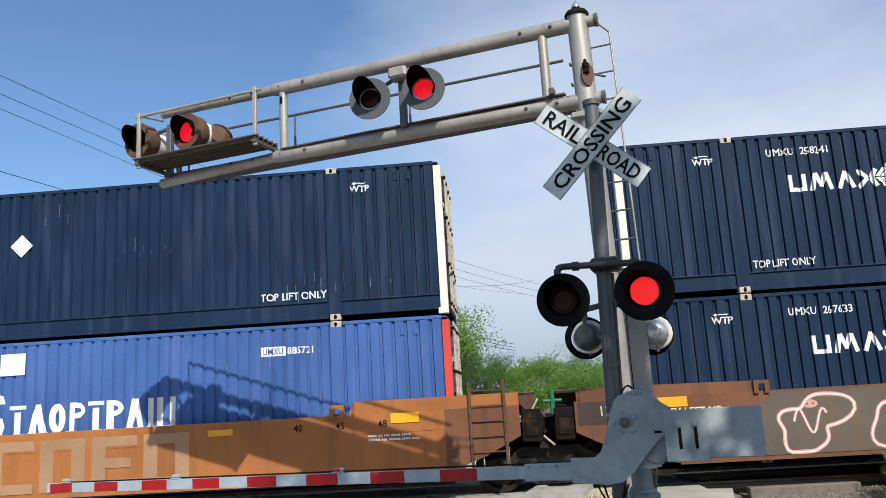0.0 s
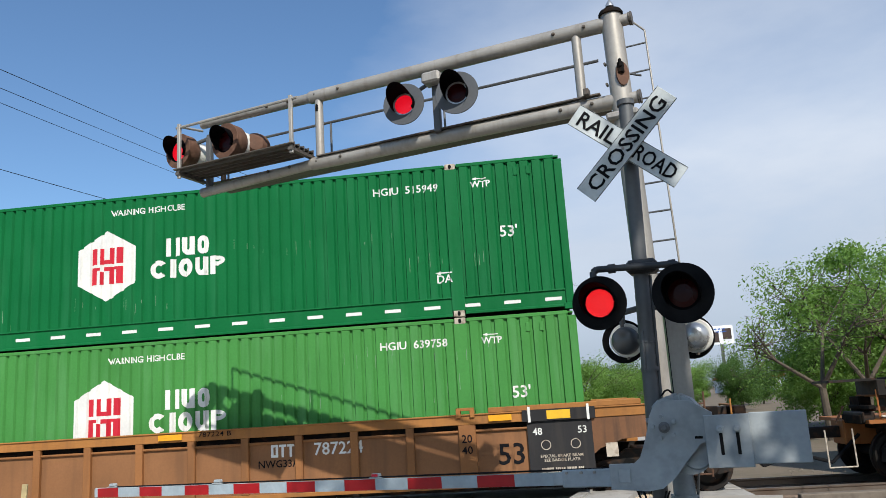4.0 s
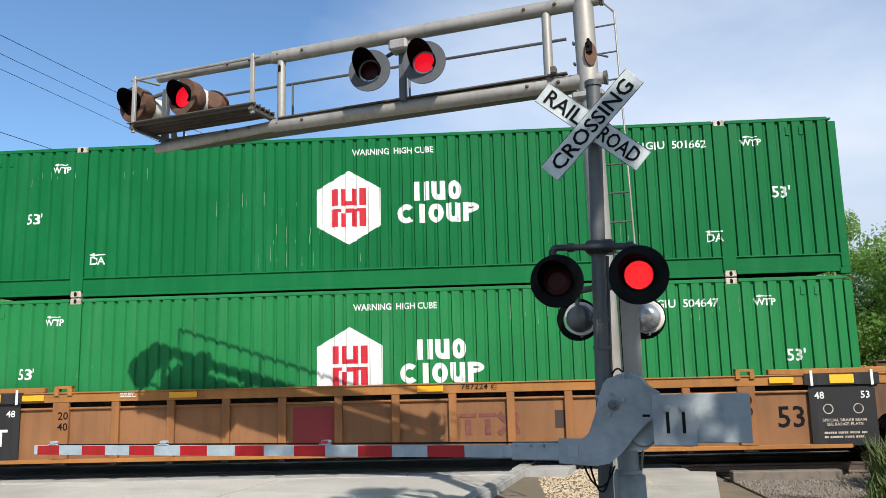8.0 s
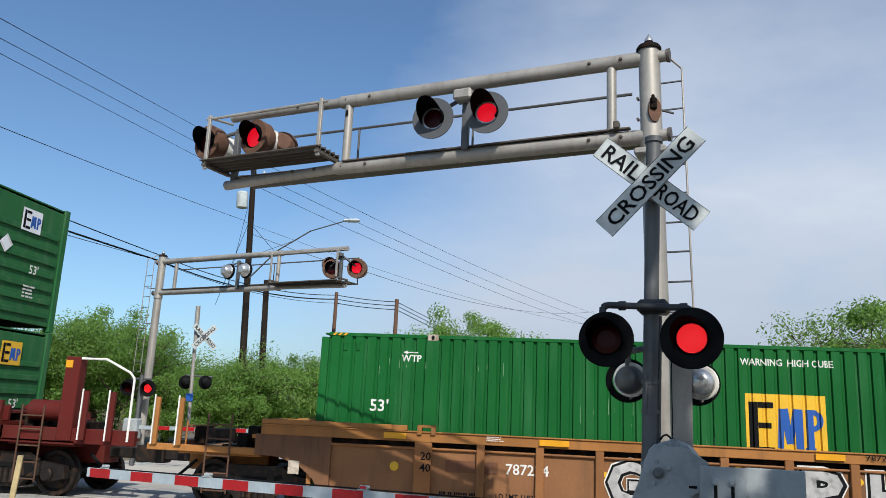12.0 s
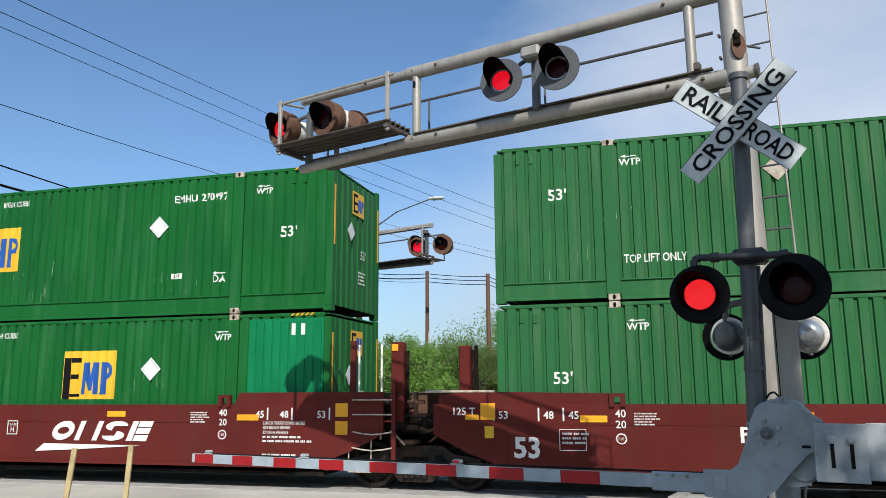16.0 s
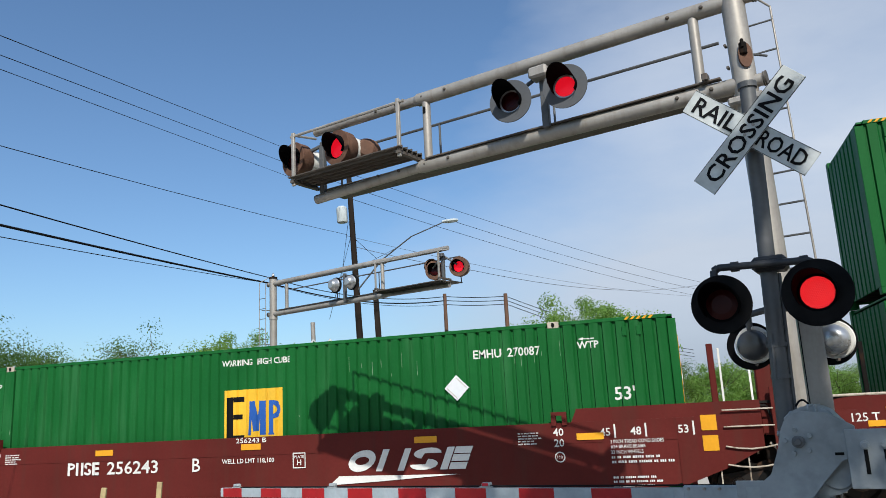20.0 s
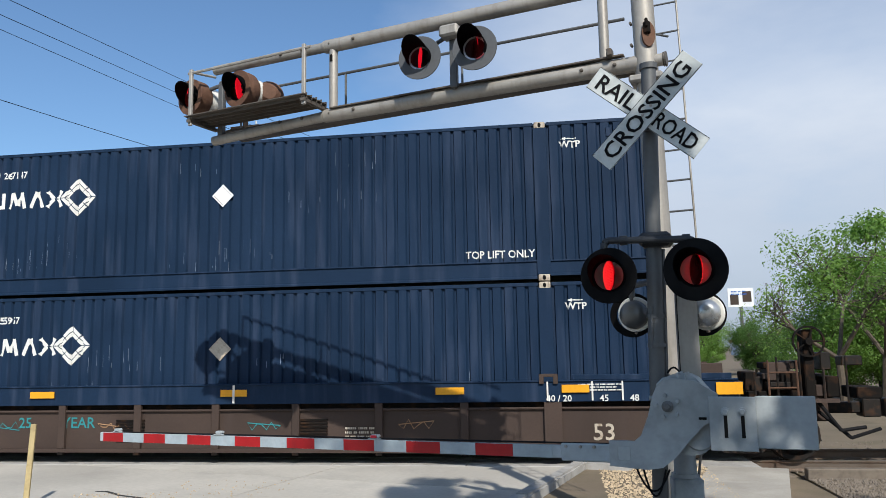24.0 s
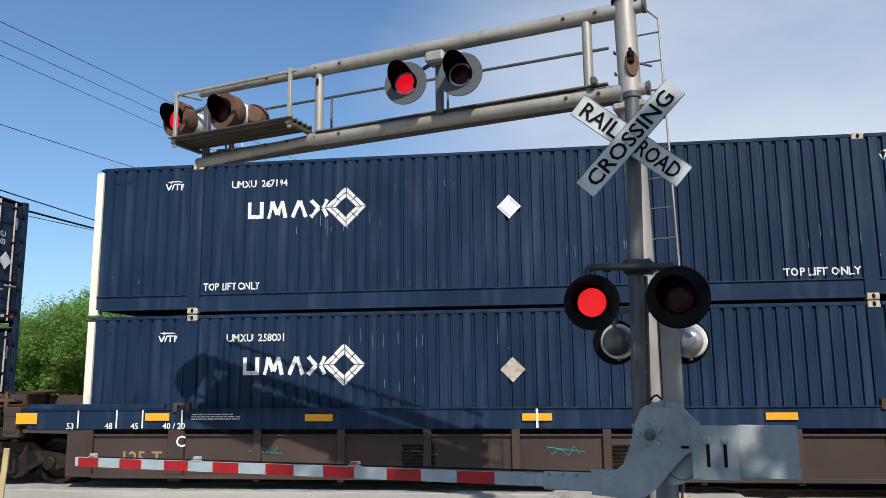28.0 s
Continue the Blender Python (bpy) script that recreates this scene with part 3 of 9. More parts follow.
def drape(bm, x, lift):
    """Lay flat paint, centred x metres along a container's side, over the sheet's grooves."""
    xs = [v.co.x for v in bm.verts]
    lo, hi = min(xs), max(xs)
    for px in SIDE_X - x:
        if lo + 1e-4 < px < hi - 1e-4:
            bmesh.ops.bisect_plane(bm, geom=[*bm.verts, *bm.edges, *bm.faces], dist=1e-6, plane_co=(px, 0, 0), plane_no=(1, 0, 0))
    for v in bm.verts:
        v.co.y = float(np.interp(v.co.x + x, SIDE_X, SIDE_Y)) - lift
    return bm


def stencil(c, body, x, z, height, material="letter", width=None, bold=0.016, lift=0.003, name="lettering"):
    """Lettering painted on a container's side."""
    def make():
        bm = bmesh.new()
        bm.from_mesh(letters(body, height, material, width, bold))
        me = bpy.data.meshes.new(name)
        drape(bm, x, lift).to_mesh(me)
        bm.free()
        me.materials.append(M[material])
        return me
    return part(name, kept(("stencil", body, round(x, 3), height, material, width, bold, lift), make), material, c, at=pose(x, 0, z))


def painted(c, name, outlines, material, lift=0.003, label=""):
    """Painted shapes on a container's side, each a convex outline in metres along and up it."""
    def make():
        bm = bmesh.new()
        for i, o in enumerate(outlines):
            one, me = bmesh.new(), bpy.data.meshes.new("piece")
            one.faces.new([one.verts.new((x, 0, z)) for x, z in o])
            drape(one, 0.0, lift + 0.0003 * (i % 8)).to_mesh(me)
            one.free()
            bm.from_mesh(me)
            bpy.data.meshes.remove(me)
        me = bpy.data.meshes.new(name)
        bm.to_mesh(me)
        bm.free()
        me.materials.append(M[material])
        return me
    return part(name, kept(("painted", name, material, lift, tuple(map(tuple, outlines))), make), material, c, label)


def stroke(a, b, w):
    """A straight bar from a to b, w wide."""
    dx, dz = b[0] - a[0], b[1] - a[1]
    k = w / 2 / math.hypot(dx, dz)
    return [(a[0] - dz * k, a[1] + dx * k), (b[0] - dz * k, b[1] + dx * k), (b[0] + dz * k, b[1] - dx * k), (a[0] + dz * k, a[1] - dx * k)]


def hoop(cx, cz, rx, rz, w, a0=0.0, a1=360.0, n=20):
    """An oval ring, or a piece of one, as short bars."""
    out = []
    for k in range(n):
        p, q = (radians(a0 + (a1 - a0) * (k + d) / n) for d in (0, 1))
        out.append([(cx + (rx - e) * math.cos(t), cz + (rz - e) * math.sin(t)) for t, e in ((p, 0), (p, w), (q, w), (q, 0))])
    return out


def emblem(spec, x, z, width, height, w, lean=0.0, serif=0.0):
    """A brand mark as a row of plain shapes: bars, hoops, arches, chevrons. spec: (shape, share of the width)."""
    total = sum(k for _, k in spec)
    at, out = x - width / 2, []
    lo, hi = z - height / 2, z + height / 2
    for shape, share in spec:
        step = width * share / total
        a, b = at + step * 0.07, at + step * 0.93
        m, r = (a + b) / 2, (b - a) / 2
        at += step
        g = []
        if shape == "bars":
            g = [rect(a, lo, a + w, hi), rect(b - w, lo, b, hi)]
        elif shape == "bar":
            g = [rect(m - w / 2, lo, m + w / 2, hi)]
        elif shape == "hoop":
            g = hoop(m, z, r, height / 2, w)
        elif shape == "arch":
            g = [rect(a, z - height * 0.1, a + w, hi), rect(b - w, lo, b, hi)] + hoop(m, z - height * 0.1, r, height * 0.4, w, 180, 360, 10)
        elif shape == "tray":
            g = [rect(a, lo, a + w, hi), rect(b - w, lo, b, hi), rect(a + w, lo, b - w, lo + w)]
        elif shape == "peak":
            g = [stroke((a + w / 2, lo), (m, hi), w), stroke((m, hi), (b - w / 2, lo), w)]
        elif shape == "peaks":
            q = [(a + w / 2, lo), (a + r * 0.55, hi), (m, lo + height * 0.2), (b - r * 0.55, hi), (b - w / 2, lo)]
            g = [stroke(c, d, w) for c, d in zip(q, q[1:])]
        elif shape == "mount":
            g = [stroke((a + w * 0.5, lo), (a + w * 0.8, hi), w * 0.75), stroke((a + w * 1.1, hi), (m, lo + height * 0.12), w * 1.15), stroke((m + w * 0.1, lo + height * 0.12), (b - w, hi), w * 0.7), rect(b - w * 1.15, lo, b, hi)]
        elif shape == "dart":
            g = [stroke((a, lo), (m, z), w), stroke((a, hi), (m, z), w), stroke((m + w, z), (b, hi), w), stroke((m + w, z), (b, lo), w)]
        elif shape == "comb":
            g = [rect(a, lo, a + w * 1.1, hi)] + [rect(a + w * 1.3, q, b, q + w * 0.95) for q in (lo, z - w * 0.45, hi - w * 0.95)]
        elif shape == "curl":
            g = hoop(m, z, r, height / 2, w, 45, 315, 16)
        elif shape == "flag":
            g = [rect(a, lo, a + w, hi)] + hoop(a + w, hi - height * 0.27, b - a - w, height * 0.27, w * 0.8, -90, 90, 12)
        elif shape == "roof":
            g = [rect(m - w / 2, lo, m + w / 2, hi - w), rect(a, hi - w * 0.6, b, hi)]
        elif shape == "wave":
            g = hoop(m, z + height * 0.25, r, height * 0.25, w * 0.8, 0, 250, 12) + hoop(m, z - height * 0.25, r, height * 0.25, w * 0.8, -180, 80, 12)
        if serif and shape in ("bar", "bars", "flag", "roof", "peak", "comb"):
            for q in {"bars": (a + w / 2, b - w / 2), "peak": (a + w / 2, b - w / 2), "flag": (a + w / 2,), "comb": (a + w / 2,)}.get(shape, (m,)):
                g.append(rect(q - w * 0.5 - serif, lo - 0.003, q + w * 0.5 + serif, lo + 0.03))
        out += [[(px + lean * (pz - z), pz) for px, pz in o] for o in g]
    return out


def block_diamond(x, z, half):
    """A diamond ring of two rows of blocks."""
    out = []
    for q in range(4):
        u, v = [(1, 0), (0, 1), (-1, 0), (0, -1)][q], [(0, 1), (-1, 0), (0, -1), (1, 0)][q]
        for r0, r1 in ((1.0, 0.77), (0.72, 0.5)):
            for f0, f1 in ((0.025, 0.48), (0.52, 0.975)):
                o = []
                for r, f in ((r0, f0), (r0, f1), (r1, f1), (r1, f0)):
                    o.append((x + half * r * (u[0] * (1 - f) + v[0] * f), z + half * r * (u[1] * (1 - f) + v[1] * f)))
                out.append(o)
    return out


def container(style, m, number, upper, end_style, label, side, post=None, rail=None, far_end="vribs"):
    """A 53-foot container, its near lower left corner at m: near face y = 0, x along the train."""
    post, rail = post or side, rail or side
    c = thing("shipping_container", m, label, "container", "double-stacked containers")
    for i, (a, b) in enumerate(BAYS):
        part("side_sheet", kept(("sheet", i, side), lambda: mesh_of(corrugated(a, b, 0.37, TALL - 0.075), side)), side, c)
        low = (0.04 if i == 1 else 0.09) if side == "navy" else (0.015 if i == 1 else 0.05)
        part("bottom_rail", kept(("brail", i, rail, low), lambda: mesh_of(length_of(((0.012, low), (0.12, low), (0.12, 0.372), (0.004, 0.372), (0.002, 0.35), (0.03, 0.335), (0.03, low + 0.045), (0.012, low + 0.035)), a, b), rail)), rail, c)
        part("top_rail", kept(("trail", i, rail), lambda: mesh_of(boxes((a, 0.0, TALL - 0.078, b, 0.09, TALL - 0.012), bevel=0.008), rail)), rail, c)
    for x, w, mat in ((0.0, 0.14, post), (LONG - 0.14, 0.14, post), (POST - 0.12, 0.24, side), (LONG - POST - 0.12, 0.24, side)):
        part("post", kept(("post", w, mat), lambda: mesh_of(boxes((0, 0, 0.11, w, 0.16, TALL - 0.1), bevel=0.006), mat)), mat, c, at=pose(x, 0, 0))
    for x in (POST, LONG - POST):
        for z in (TALL - 0.12, 0.0):
            cast = part("corner_casting", kept("cast", lambda: mesh_of(boxes((-0.1, -0.006, 0, 0.1, 0.17, 0.118), bevel=0.012), "casting")), "casting", c, "worn pale steel corner casting", pose(x, 0, z))
            part("lock_hole", kept("casthole", lambda: mesh_of(plates(([(0.03 * math.cos(a * math.pi / 5), 0.045 * math.sin(a * math.pi / 5)) for a in range(10)], -0.009, -0.004)), "hole")), "hole", cast, at=pose(0, 0, 0.06))
    for x in (0, LONG - 0.18):
        part("end_casting", kept(("ecast", post), lambda: mesh_of(boxes((0, -0.004, 0, 0.18, 0.17, 0.11), bevel=0.01), post)), post, c, at=pose(x, 0, 0))
    # three recessed vents by each end
    for x0 in (0.42, LONG - 0.9) if style != "emp_old" else (0.42,):
        for i in range(2):
            part("vent", kept(("vent", side), lambda: mesh_of(boxes((0, -0.008, 0, 0.075, 0.02, 0.16), bevel=0.006), side)), side, c, at=pose(x0 + i * 0.24, 0, TALL - 0.34))
    # roof, floor, far wall
    part("roof", kept(("roof", side), lambda: mesh_of(boxes((0.05, 0.05, TALL - 0.05, LONG - 0.05, WIDE - 0.05, TALL - 0.02)), side)), side, c)
    part("floor", kept(("floor", "u"), lambda: mesh_of(boxes((0.1, 0.1, 0.14, LONG - 0.1, WIDE - 0.1, 0.26)), "under")), "under", c)
    part("far_wall", kept(("far", side), lambda: mesh_of(boxes((0.1, WIDE - 0.06, 0.1, LONG - 0.1, WIDE - 0.01, TALL - 0.02), (0, WIDE - 0.16, 0, 0.16, WIDE, TALL), (LONG - 0.16, WIDE - 0.16, 0, LONG, WIDE, TALL), bevel=0.006), side)), side, c)
    # ends: corrugated wall to the left, doors or ribbed wall to the right
    def turned(bm, x, flip):
        bmesh.ops.transform(bm, matrix=pose(x, 0 if flip else WIDE, 0, 0, 0, 90 if flip else -90), verts=bm.verts)
        return bm
    part("end_wall", kept(("lend", side), lambda: mesh_of(turned(corrugated(0.16, WIDE - 0.16, 0.12, TALL - 0.1, 0.01, 0.05, 0.3), 0.0, False), side)), side, c)
    if end_style == "doors":
        for i in range(2):
            y0 = 0.17 + i * (WIDE / 2 - 0.17)
            door = part("door", kept(("door", side), lambda: mesh_of(boxes((LONG - 0.06, 0, 0.14, LONG - 0.02, WIDE / 2 - 0.18, TALL - 0.12), bevel=0.006), side)), side, c, at=pose(0, y0, 0))
            for j in range(4):
                part("door_rib", kept(("dr", side), lambda: mesh_of(boxes((LONG - 0.02, 0.06, 0, LONG, 1.06, 0.12), bevel=0.008), side)), side, door, at=pose(0, 0, 0.35 + j * 0.65))
            for j in range(2):
                part("lock_rod", kept(("rod", side), lambda: mesh_of(tubes((((LONG + 0.04), 0, 0.12), (LONG + 0.04, 0, TALL - 0.1), 0.019), seg=8), "casting")), "casting", door, "pale galvanised lock rod", pose(0, 0.3 + j * 0.5, 0))
                for zz in (0.2, 0.95, 1.85, TALL - 0.25):
                    part("rod_guide", kept("rguide", lambda: mesh_of(boxes((LONG - 0.01, -0.05, 0, LONG + 0.065, 0.05, 0.05), bevel=0.008), "under")), "under", door, at=pose(0, 0.3 + j * 0.5, zz))
                part("lock_handle", kept("lhandle", lambda: mesh_of(boxes((LONG + 0.05, 0, 0, LONG + 0.07, 0.36, 0.03), bevel=0.006), "casting")), "casting", door, at=pose(0, 0.3 + j * 0.5 - (0.2 if j else 0.1), 0.78 + 0.1 * j))
            for j in range(5):
                part("hinge", kept("hinge", lambda: mesh_of(boxes((LONG - 0.02, -0.02, 0, LONG + 0.03, 0.05, 0.1), bevel=0.01), "under")), "under", door, at=pose(0, 0.0 if i == 0 else WIDE / 2 - 0.2, 0.3 + j * 0.55))
        for q in range(10):
            part("tape_strip", kept(("tape", q % 2), lambda: mesh_of(boxes((0, 0, 0, 0.004, 0.2, 0.055)), "red" if q % 2 else "letter")), "red", c, at=pose(LONG - 0.018, 0.24 + q * 0.215, 0.2))
        part("door_mark", plates(*[(rect(0, 0, 0.05, 0.28), 0, 0.004)]), "letter", c, at=pose(LONG + 0.002, WIDE - 0.4, 2.2, 0, 0, 90))
        ring = part("diamond_mark", plates(*[(o, -0.002, 0.002) for o in block_diamond(0, 0, 0.2)]), "letter", c)
        ring.matrix_basis = pose(LONG + 0.008, 0.75, 2.05, 0, 0, 90)
        w = part("logo_word", plates(*[(o, -0.002, 0.002) for o in emblem(UMAX_WORD, 0, 0, 0.46, 0.14, 0.026)]), "letter", c)
        w.matrix_basis = pose(LONG + 0.008, 0.36, 2.05, 0, 0, 90)
        t = write(c, number[:4] + "\n" + number[5:], 0, 0, 0.13)
        t.matrix_basis = pose(LONG + 0.01, 1.62, 1.95, 0, 0, 90)
        placard(c, 0, 0, 0.2).matrix_basis = pose(LONG + 0.02, 1.9, 1.45, 0, 0, 90)
    else:
        part("end_wall", kept(("rend", side, end_style), lambda: mesh_of(
            turned(corrugated(0.16, WIDE - 0.16, 0.12, TALL - 0.1, 0.01, 0.05, 0.3), LONG, True) if end_style == "vribs" else
            boxes((LONG - 0.07, 0.16, 0.12, LONG - 0.04, WIDE - 0.16, TALL - 0.1), bevel=0.008), side)), side, c)
        for j in range(0 if end_style == "vribs" else 7):
            part("end_rib", kept(("erib", side), lambda: mesh_of(boxes((LONG - 0.04, 0.3, 0, LONG, WIDE - 0.3, 0.12), bevel=0.008), side)), side, c, at=pose(0, 0, 0.3 + j * 0.3))
        t = write(c, "53'", 0, 0, 0.2)
        t.matrix_basis = pose(LONG + 0.004, 1.6, 1.3, 0, 0, 90)
        b = bars(c, 0, 0, 0.34, 0.3, 4, seed=3)
        b.matrix_basis = pose(LONG + 0.004, 1.5, 0.8, 0, 0, 90)
        if end_style != "hribs":
            for y0 in (0.05, WIDE - 0.12) if end_style == "vribs" else ():
                part("hazard_strip", kept("hz", lambda: mesh_of(boxes((0, 0, 0, 0.006, 0.06, 1.2)), "reflector")), "reflector", c, at=pose(LONG, y0, 1.3))
            placard(c, 0, 0, 0.2).matrix_basis = pose(LONG + 0.01, 0.6 if end_style == "eribs" else 0.9, 1.7, 0, 0, 90)
            field = "sheet_white" if end_style == "eribs" and upper else "yellow"
            lp = part("logo_panel", kept(("elogo", field), lambda: mesh_of(plates((rect(-0.32, -0.25, 0.32, 0.25), 0, 0.004)), field)), field, c, at=pose(LONG + 0.006, 1.3, 2.35, 0, 0, 90))
            part("logo_block", kept("elogo2", lambda: mesh_of(plates(*[(o, -0.004 - 0.0003 * i, 0) for i, o in enumerate(emblem((("comb", 1.0),), -0.16, 0, 0.26, 0.4, 0.06))]), "black")), "black", lp)
            part("logo_block", kept("elogo3", lambda: mesh_of(plates(*[(o, -0.004 - 0.0003 * i, 0) for i, o in enumerate(emblem((("peaks", 1.3), ("flag", 0.9)), 0.12, -0.02, 0.34, 0.26, 0.055))]), "logo_blue")), "logo_blue", lp)
            if end_style == "eribs":
                code = write(c, "\n".join(number.replace(" ", "")), 0, 0, 0.1)
                code.matrix_basis = pose(LONG + 0.004, 0.11, 1.5, 0, 0, 90)
        else:
            part("logo_panel", kept("hlogo_end", lambda: mesh_of(plates(([(0.2 * math.sin(a * math.pi / 3), 0.2 * math.cos(a * math.pi / 3)) for a in range(6, 0, -1)], 0, 0.004)), "letter")), "letter", c, at=pose(LONG + 0.004, 0.6, 2.3, 0, 0, 90))
    mark(c, style, number, upper)
    r = random.Random(sum(map(ord, number)))
    marks = []
    for _ in range(9):
        x0, z0, n = r.uniform(0.4, LONG - 1.5), r.choice((0.45, 0.6, 0.95, 1.5, 2.2)), r.randint(3, 8)
        for q in range(n):
            x, z, h, w = x0 + 0.215 * q * r.uniform(0.8, 1.2) + r.uniform(-0.05, 0.05), z0 + r.uniform(-0.1, 0.15), r.uniform(0.03, 0.3), r.uniform(0.004, 0.011)
            if x < LONG - 0.3 and z + h < TALL - 0.15:
                marks.append([(x, z), (x + w, z), (x + w * 0.8, z + h), (x + w * 0.1, z + h)])
    tagged(painted(c, "scuff", marks, "scuff_" + ("blue" if side in ("navy", "pacer") else "green"), 0.002), kind="stuff")
    return c


UMAX_WORD = (("tray", 1.0), ("peaks", 1.3), ("peak", 1.05), ("dart", 1.0))


def mark(c, style, number, upper):
    """Lettering and logos on the near side."""
    def wtp(x):
        stencil(c, "WTP", x, 2.455, 0.125, bold=0.022)
        painted(c, "arrow", [rect(x - 0.12, 2.55, x + 0.12, 2.568), [(x - 0.16, 2.559), (x - 0.07, 2.53), (x - 0.07, 2.588)]], "letter")
    if style == "umax":
        wtp(1.62), wtp(14.6)
        stencil(c, number.replace(" ", "  "), 3.32, 2.53 if number in ("UMXU 258241", "UMXU 267633", "UMXU 267904") else 2.45, 0.14, width=1.1)
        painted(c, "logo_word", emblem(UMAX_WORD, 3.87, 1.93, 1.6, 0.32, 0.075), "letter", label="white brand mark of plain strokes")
        painted(c, "diamond_mark", block_diamond(5.0, 1.94, 0.39), "letter", label="white diamond ring of blocks")
        stencil(c, "TOP LIFT ONLY", 2.83, 0.5, 0.14, width=1.1)
        stencil(c, "TOP LIFT ONLY", 13.3, 0.5, 0.14, width=1.25)
        placard(c, 8.03, 1.82, 0.22, "sheet_white" if upper else "casting")
    elif style == "pacer":
        stencil(c, "53", 1.15, 1.75, 0.32, bold=0.02)
        painted(c, "code_panel", [rect(0.9, 1.12, 1.42, 1.5)], "letter", 0.003)
        painted(c, "code_bars", [rect(0.95, 1.34, 1.1, 1.47), rect(1.16, 1.34, 1.2, 1.47), rect(1.25, 1.34, 1.38, 1.47), rect(0.95, 1.16, 1.08, 1.28), rect(1.14, 1.16, 1.38, 1.28)], "logo_blue", 0.006)
        painted(c, "diamond_panel", [[(3.2, 1.42), (3.68, 1.98), (3.2, 2.54), (2.72, 1.98)]], "orange_red", 0.003)
        painted(c, "diamond_field", [[(3.2, 1.49), (3.62, 1.98), (3.2, 2.47), (2.78, 1.98)]], "letter", 0.006)
        painted(c, "diamond_centre", hoop(3.22, 1.98, 0.24, 0.3, 0.16) + [rect(3.02, 1.76, 3.12, 2.2)], "logo_blue", 0.009)
        for j in range(14):
            f = (j - 6.5) / 6.5
            painted(c, "speed_line", [rect(3.3 + 0.36 * (1 - abs(f)), 1.98 - 0.52 * f, 4.72 - 0.5 * abs(f), 2.006 - 0.52 * f)], "letter")
        painted(c, "logo_word", emblem((("flag", 1.25), ("peak", 1.0), ("hoop", 1.0), ("bars", 0.85), ("flag", 0.95)), 6.2, 1.45, 2.1, 0.5, 0.13, serif=0.05), "orange_red", label="orange-red brand mark of plain strokes")
        painted(c, "logo_word", emblem((("wave", 1.0),), 7.6, 1.56, 0.56, 0.82, 0.15), "letter")
        painted(c, "logo_word", emblem((("roof", 1.0), ("peak", 1.05), ("hoop", 1.0), ("flag", 1.0), ("roof", 0.95), ("flag", 1.0), ("peak", 1.05), ("bar", 0.5), ("bars", 1.1)), 9.5, 1.45, 3.2, 0.54, 0.12, serif=0.045), "letter", label="white brand mark of plain strokes")
        part("placard_sheet", plates((rect(7.72, 2.28, 8.2, 2.68), -0.01, -0.004)), "sheet_white", c)
        painted(c, "number_field", [rect(12.66, 2.33, 13.12, 2.5)], "letter", 0.002)
        stencil(c, number[:4], 12.89, 2.415, 0.12, "pacer", 0.38, lift=0.006)
        stencil(c, number[5:], 13.4, 2.415, 0.13, width=0.48)
    elif style == "hub":
        wtp(1.69), wtp(14.62)
        stencil(c, "53'", 1.2, 1.52, 0.21)
        stencil(c, "53'", 15.08, 1.52, 0.22)
        stencil(c, "WARNING  HIGH CUBE", 8.05, 2.57, 0.12, width=1.53)
        stencil(c, number.replace(" ", "  "), 13.2, 2.47, 0.15, width=1.24)
        for x, z in ((2.47, 0.68), (13.85, 0.72)):
            stencil(c, "DA", x, z, 0.15)
            painted(c, "arrow", [rect(x - 0.14, z + 0.1, x + 0.14, z + 0.122), [(x - 0.17, z + 0.111), (x - 0.07, z + 0.075), (x - 0.07, z + 0.147)]], "letter")
        hexa = [(7.22 + 0.69 * math.sin(a * math.pi / 3), 1.52 + 0.7 * math.cos(a * math.pi / 3)) for a in range(6, 0, -1)]
        painted(c, "hexagon_panel", [hexa], "letter", 0.003, "white hexagon panel")
        for r in (
            (6.9, 1.56, 7.02, 1.88), (6.9, 1.16, 7.02, 1.5), (7.08, 1.56, 7.16, 1.88), (7.08, 1.16, 7.16, 1.42), (7.16, 1.56, 7.36, 1.64), (7.16, 1.42, 7.36, 1.5), (7.28, 1.64, 7.36, 1.88), (7.28, 1.16, 7.36, 1.42), (7.42, 1.56, 7.54, 1.88), (7.42, 1.16, 7.54, 1.5), (7.02, 1.44, 7.08, 1.5), (7.36, 1.44, 7.42, 1.5)):
            painted(c, "mark_bar", [rect(*r)], "red", 0.006)
        painted(c, "logo_word", emblem((("bars", 1.1), ("arch", 1.0), ("hoop", 1.0)), 8.88, 1.78, 0.92, 0.36, 0.1), "letter", label="white brand mark of plain strokes")
        painted(c, "logo_word", emblem((("curl", 1.25), ("bar", 0.6), ("hoop", 1.05), ("arch", 1.0), ("flag", 1.1)), 8.88, 1.36, 1.56, 0.36, 0.1), "letter", label="white brand mark of plain strokes")
        if number.endswith("949"):
            for i in range(22):
                part("tape_dash", kept("dash", lambda: mesh_of(plates((rect(-0.15, -0.03, 0.15, 0.03), 0.028, 0.034)), "letter")), "letter", c, at=pose(0.35 + i * 0.735, 0, 0.2))
    else:
        old = style == "emp_old"
        stencil(c, "53'", 1.15, 1.95 if upper and old else 1.6, 0.22)
        if number != "EMHU 271453":
            stencil(c, "53'", 15.2, 2.0 if upper and old else 1.6, 0.23)
        stencil(c, "WARNING  HIGH CUBE", 8.15, 2.6, 0.12, width=1.2 if old else 1.5)
        if number != "EMHU 271453":
            stencil(c, number.replace(" ", "  "), 15.1 if old else 13.2, 2.42, 0.16, width=1.22 if not old else 1.1)
        wtp(2.45 if old else 1.7)
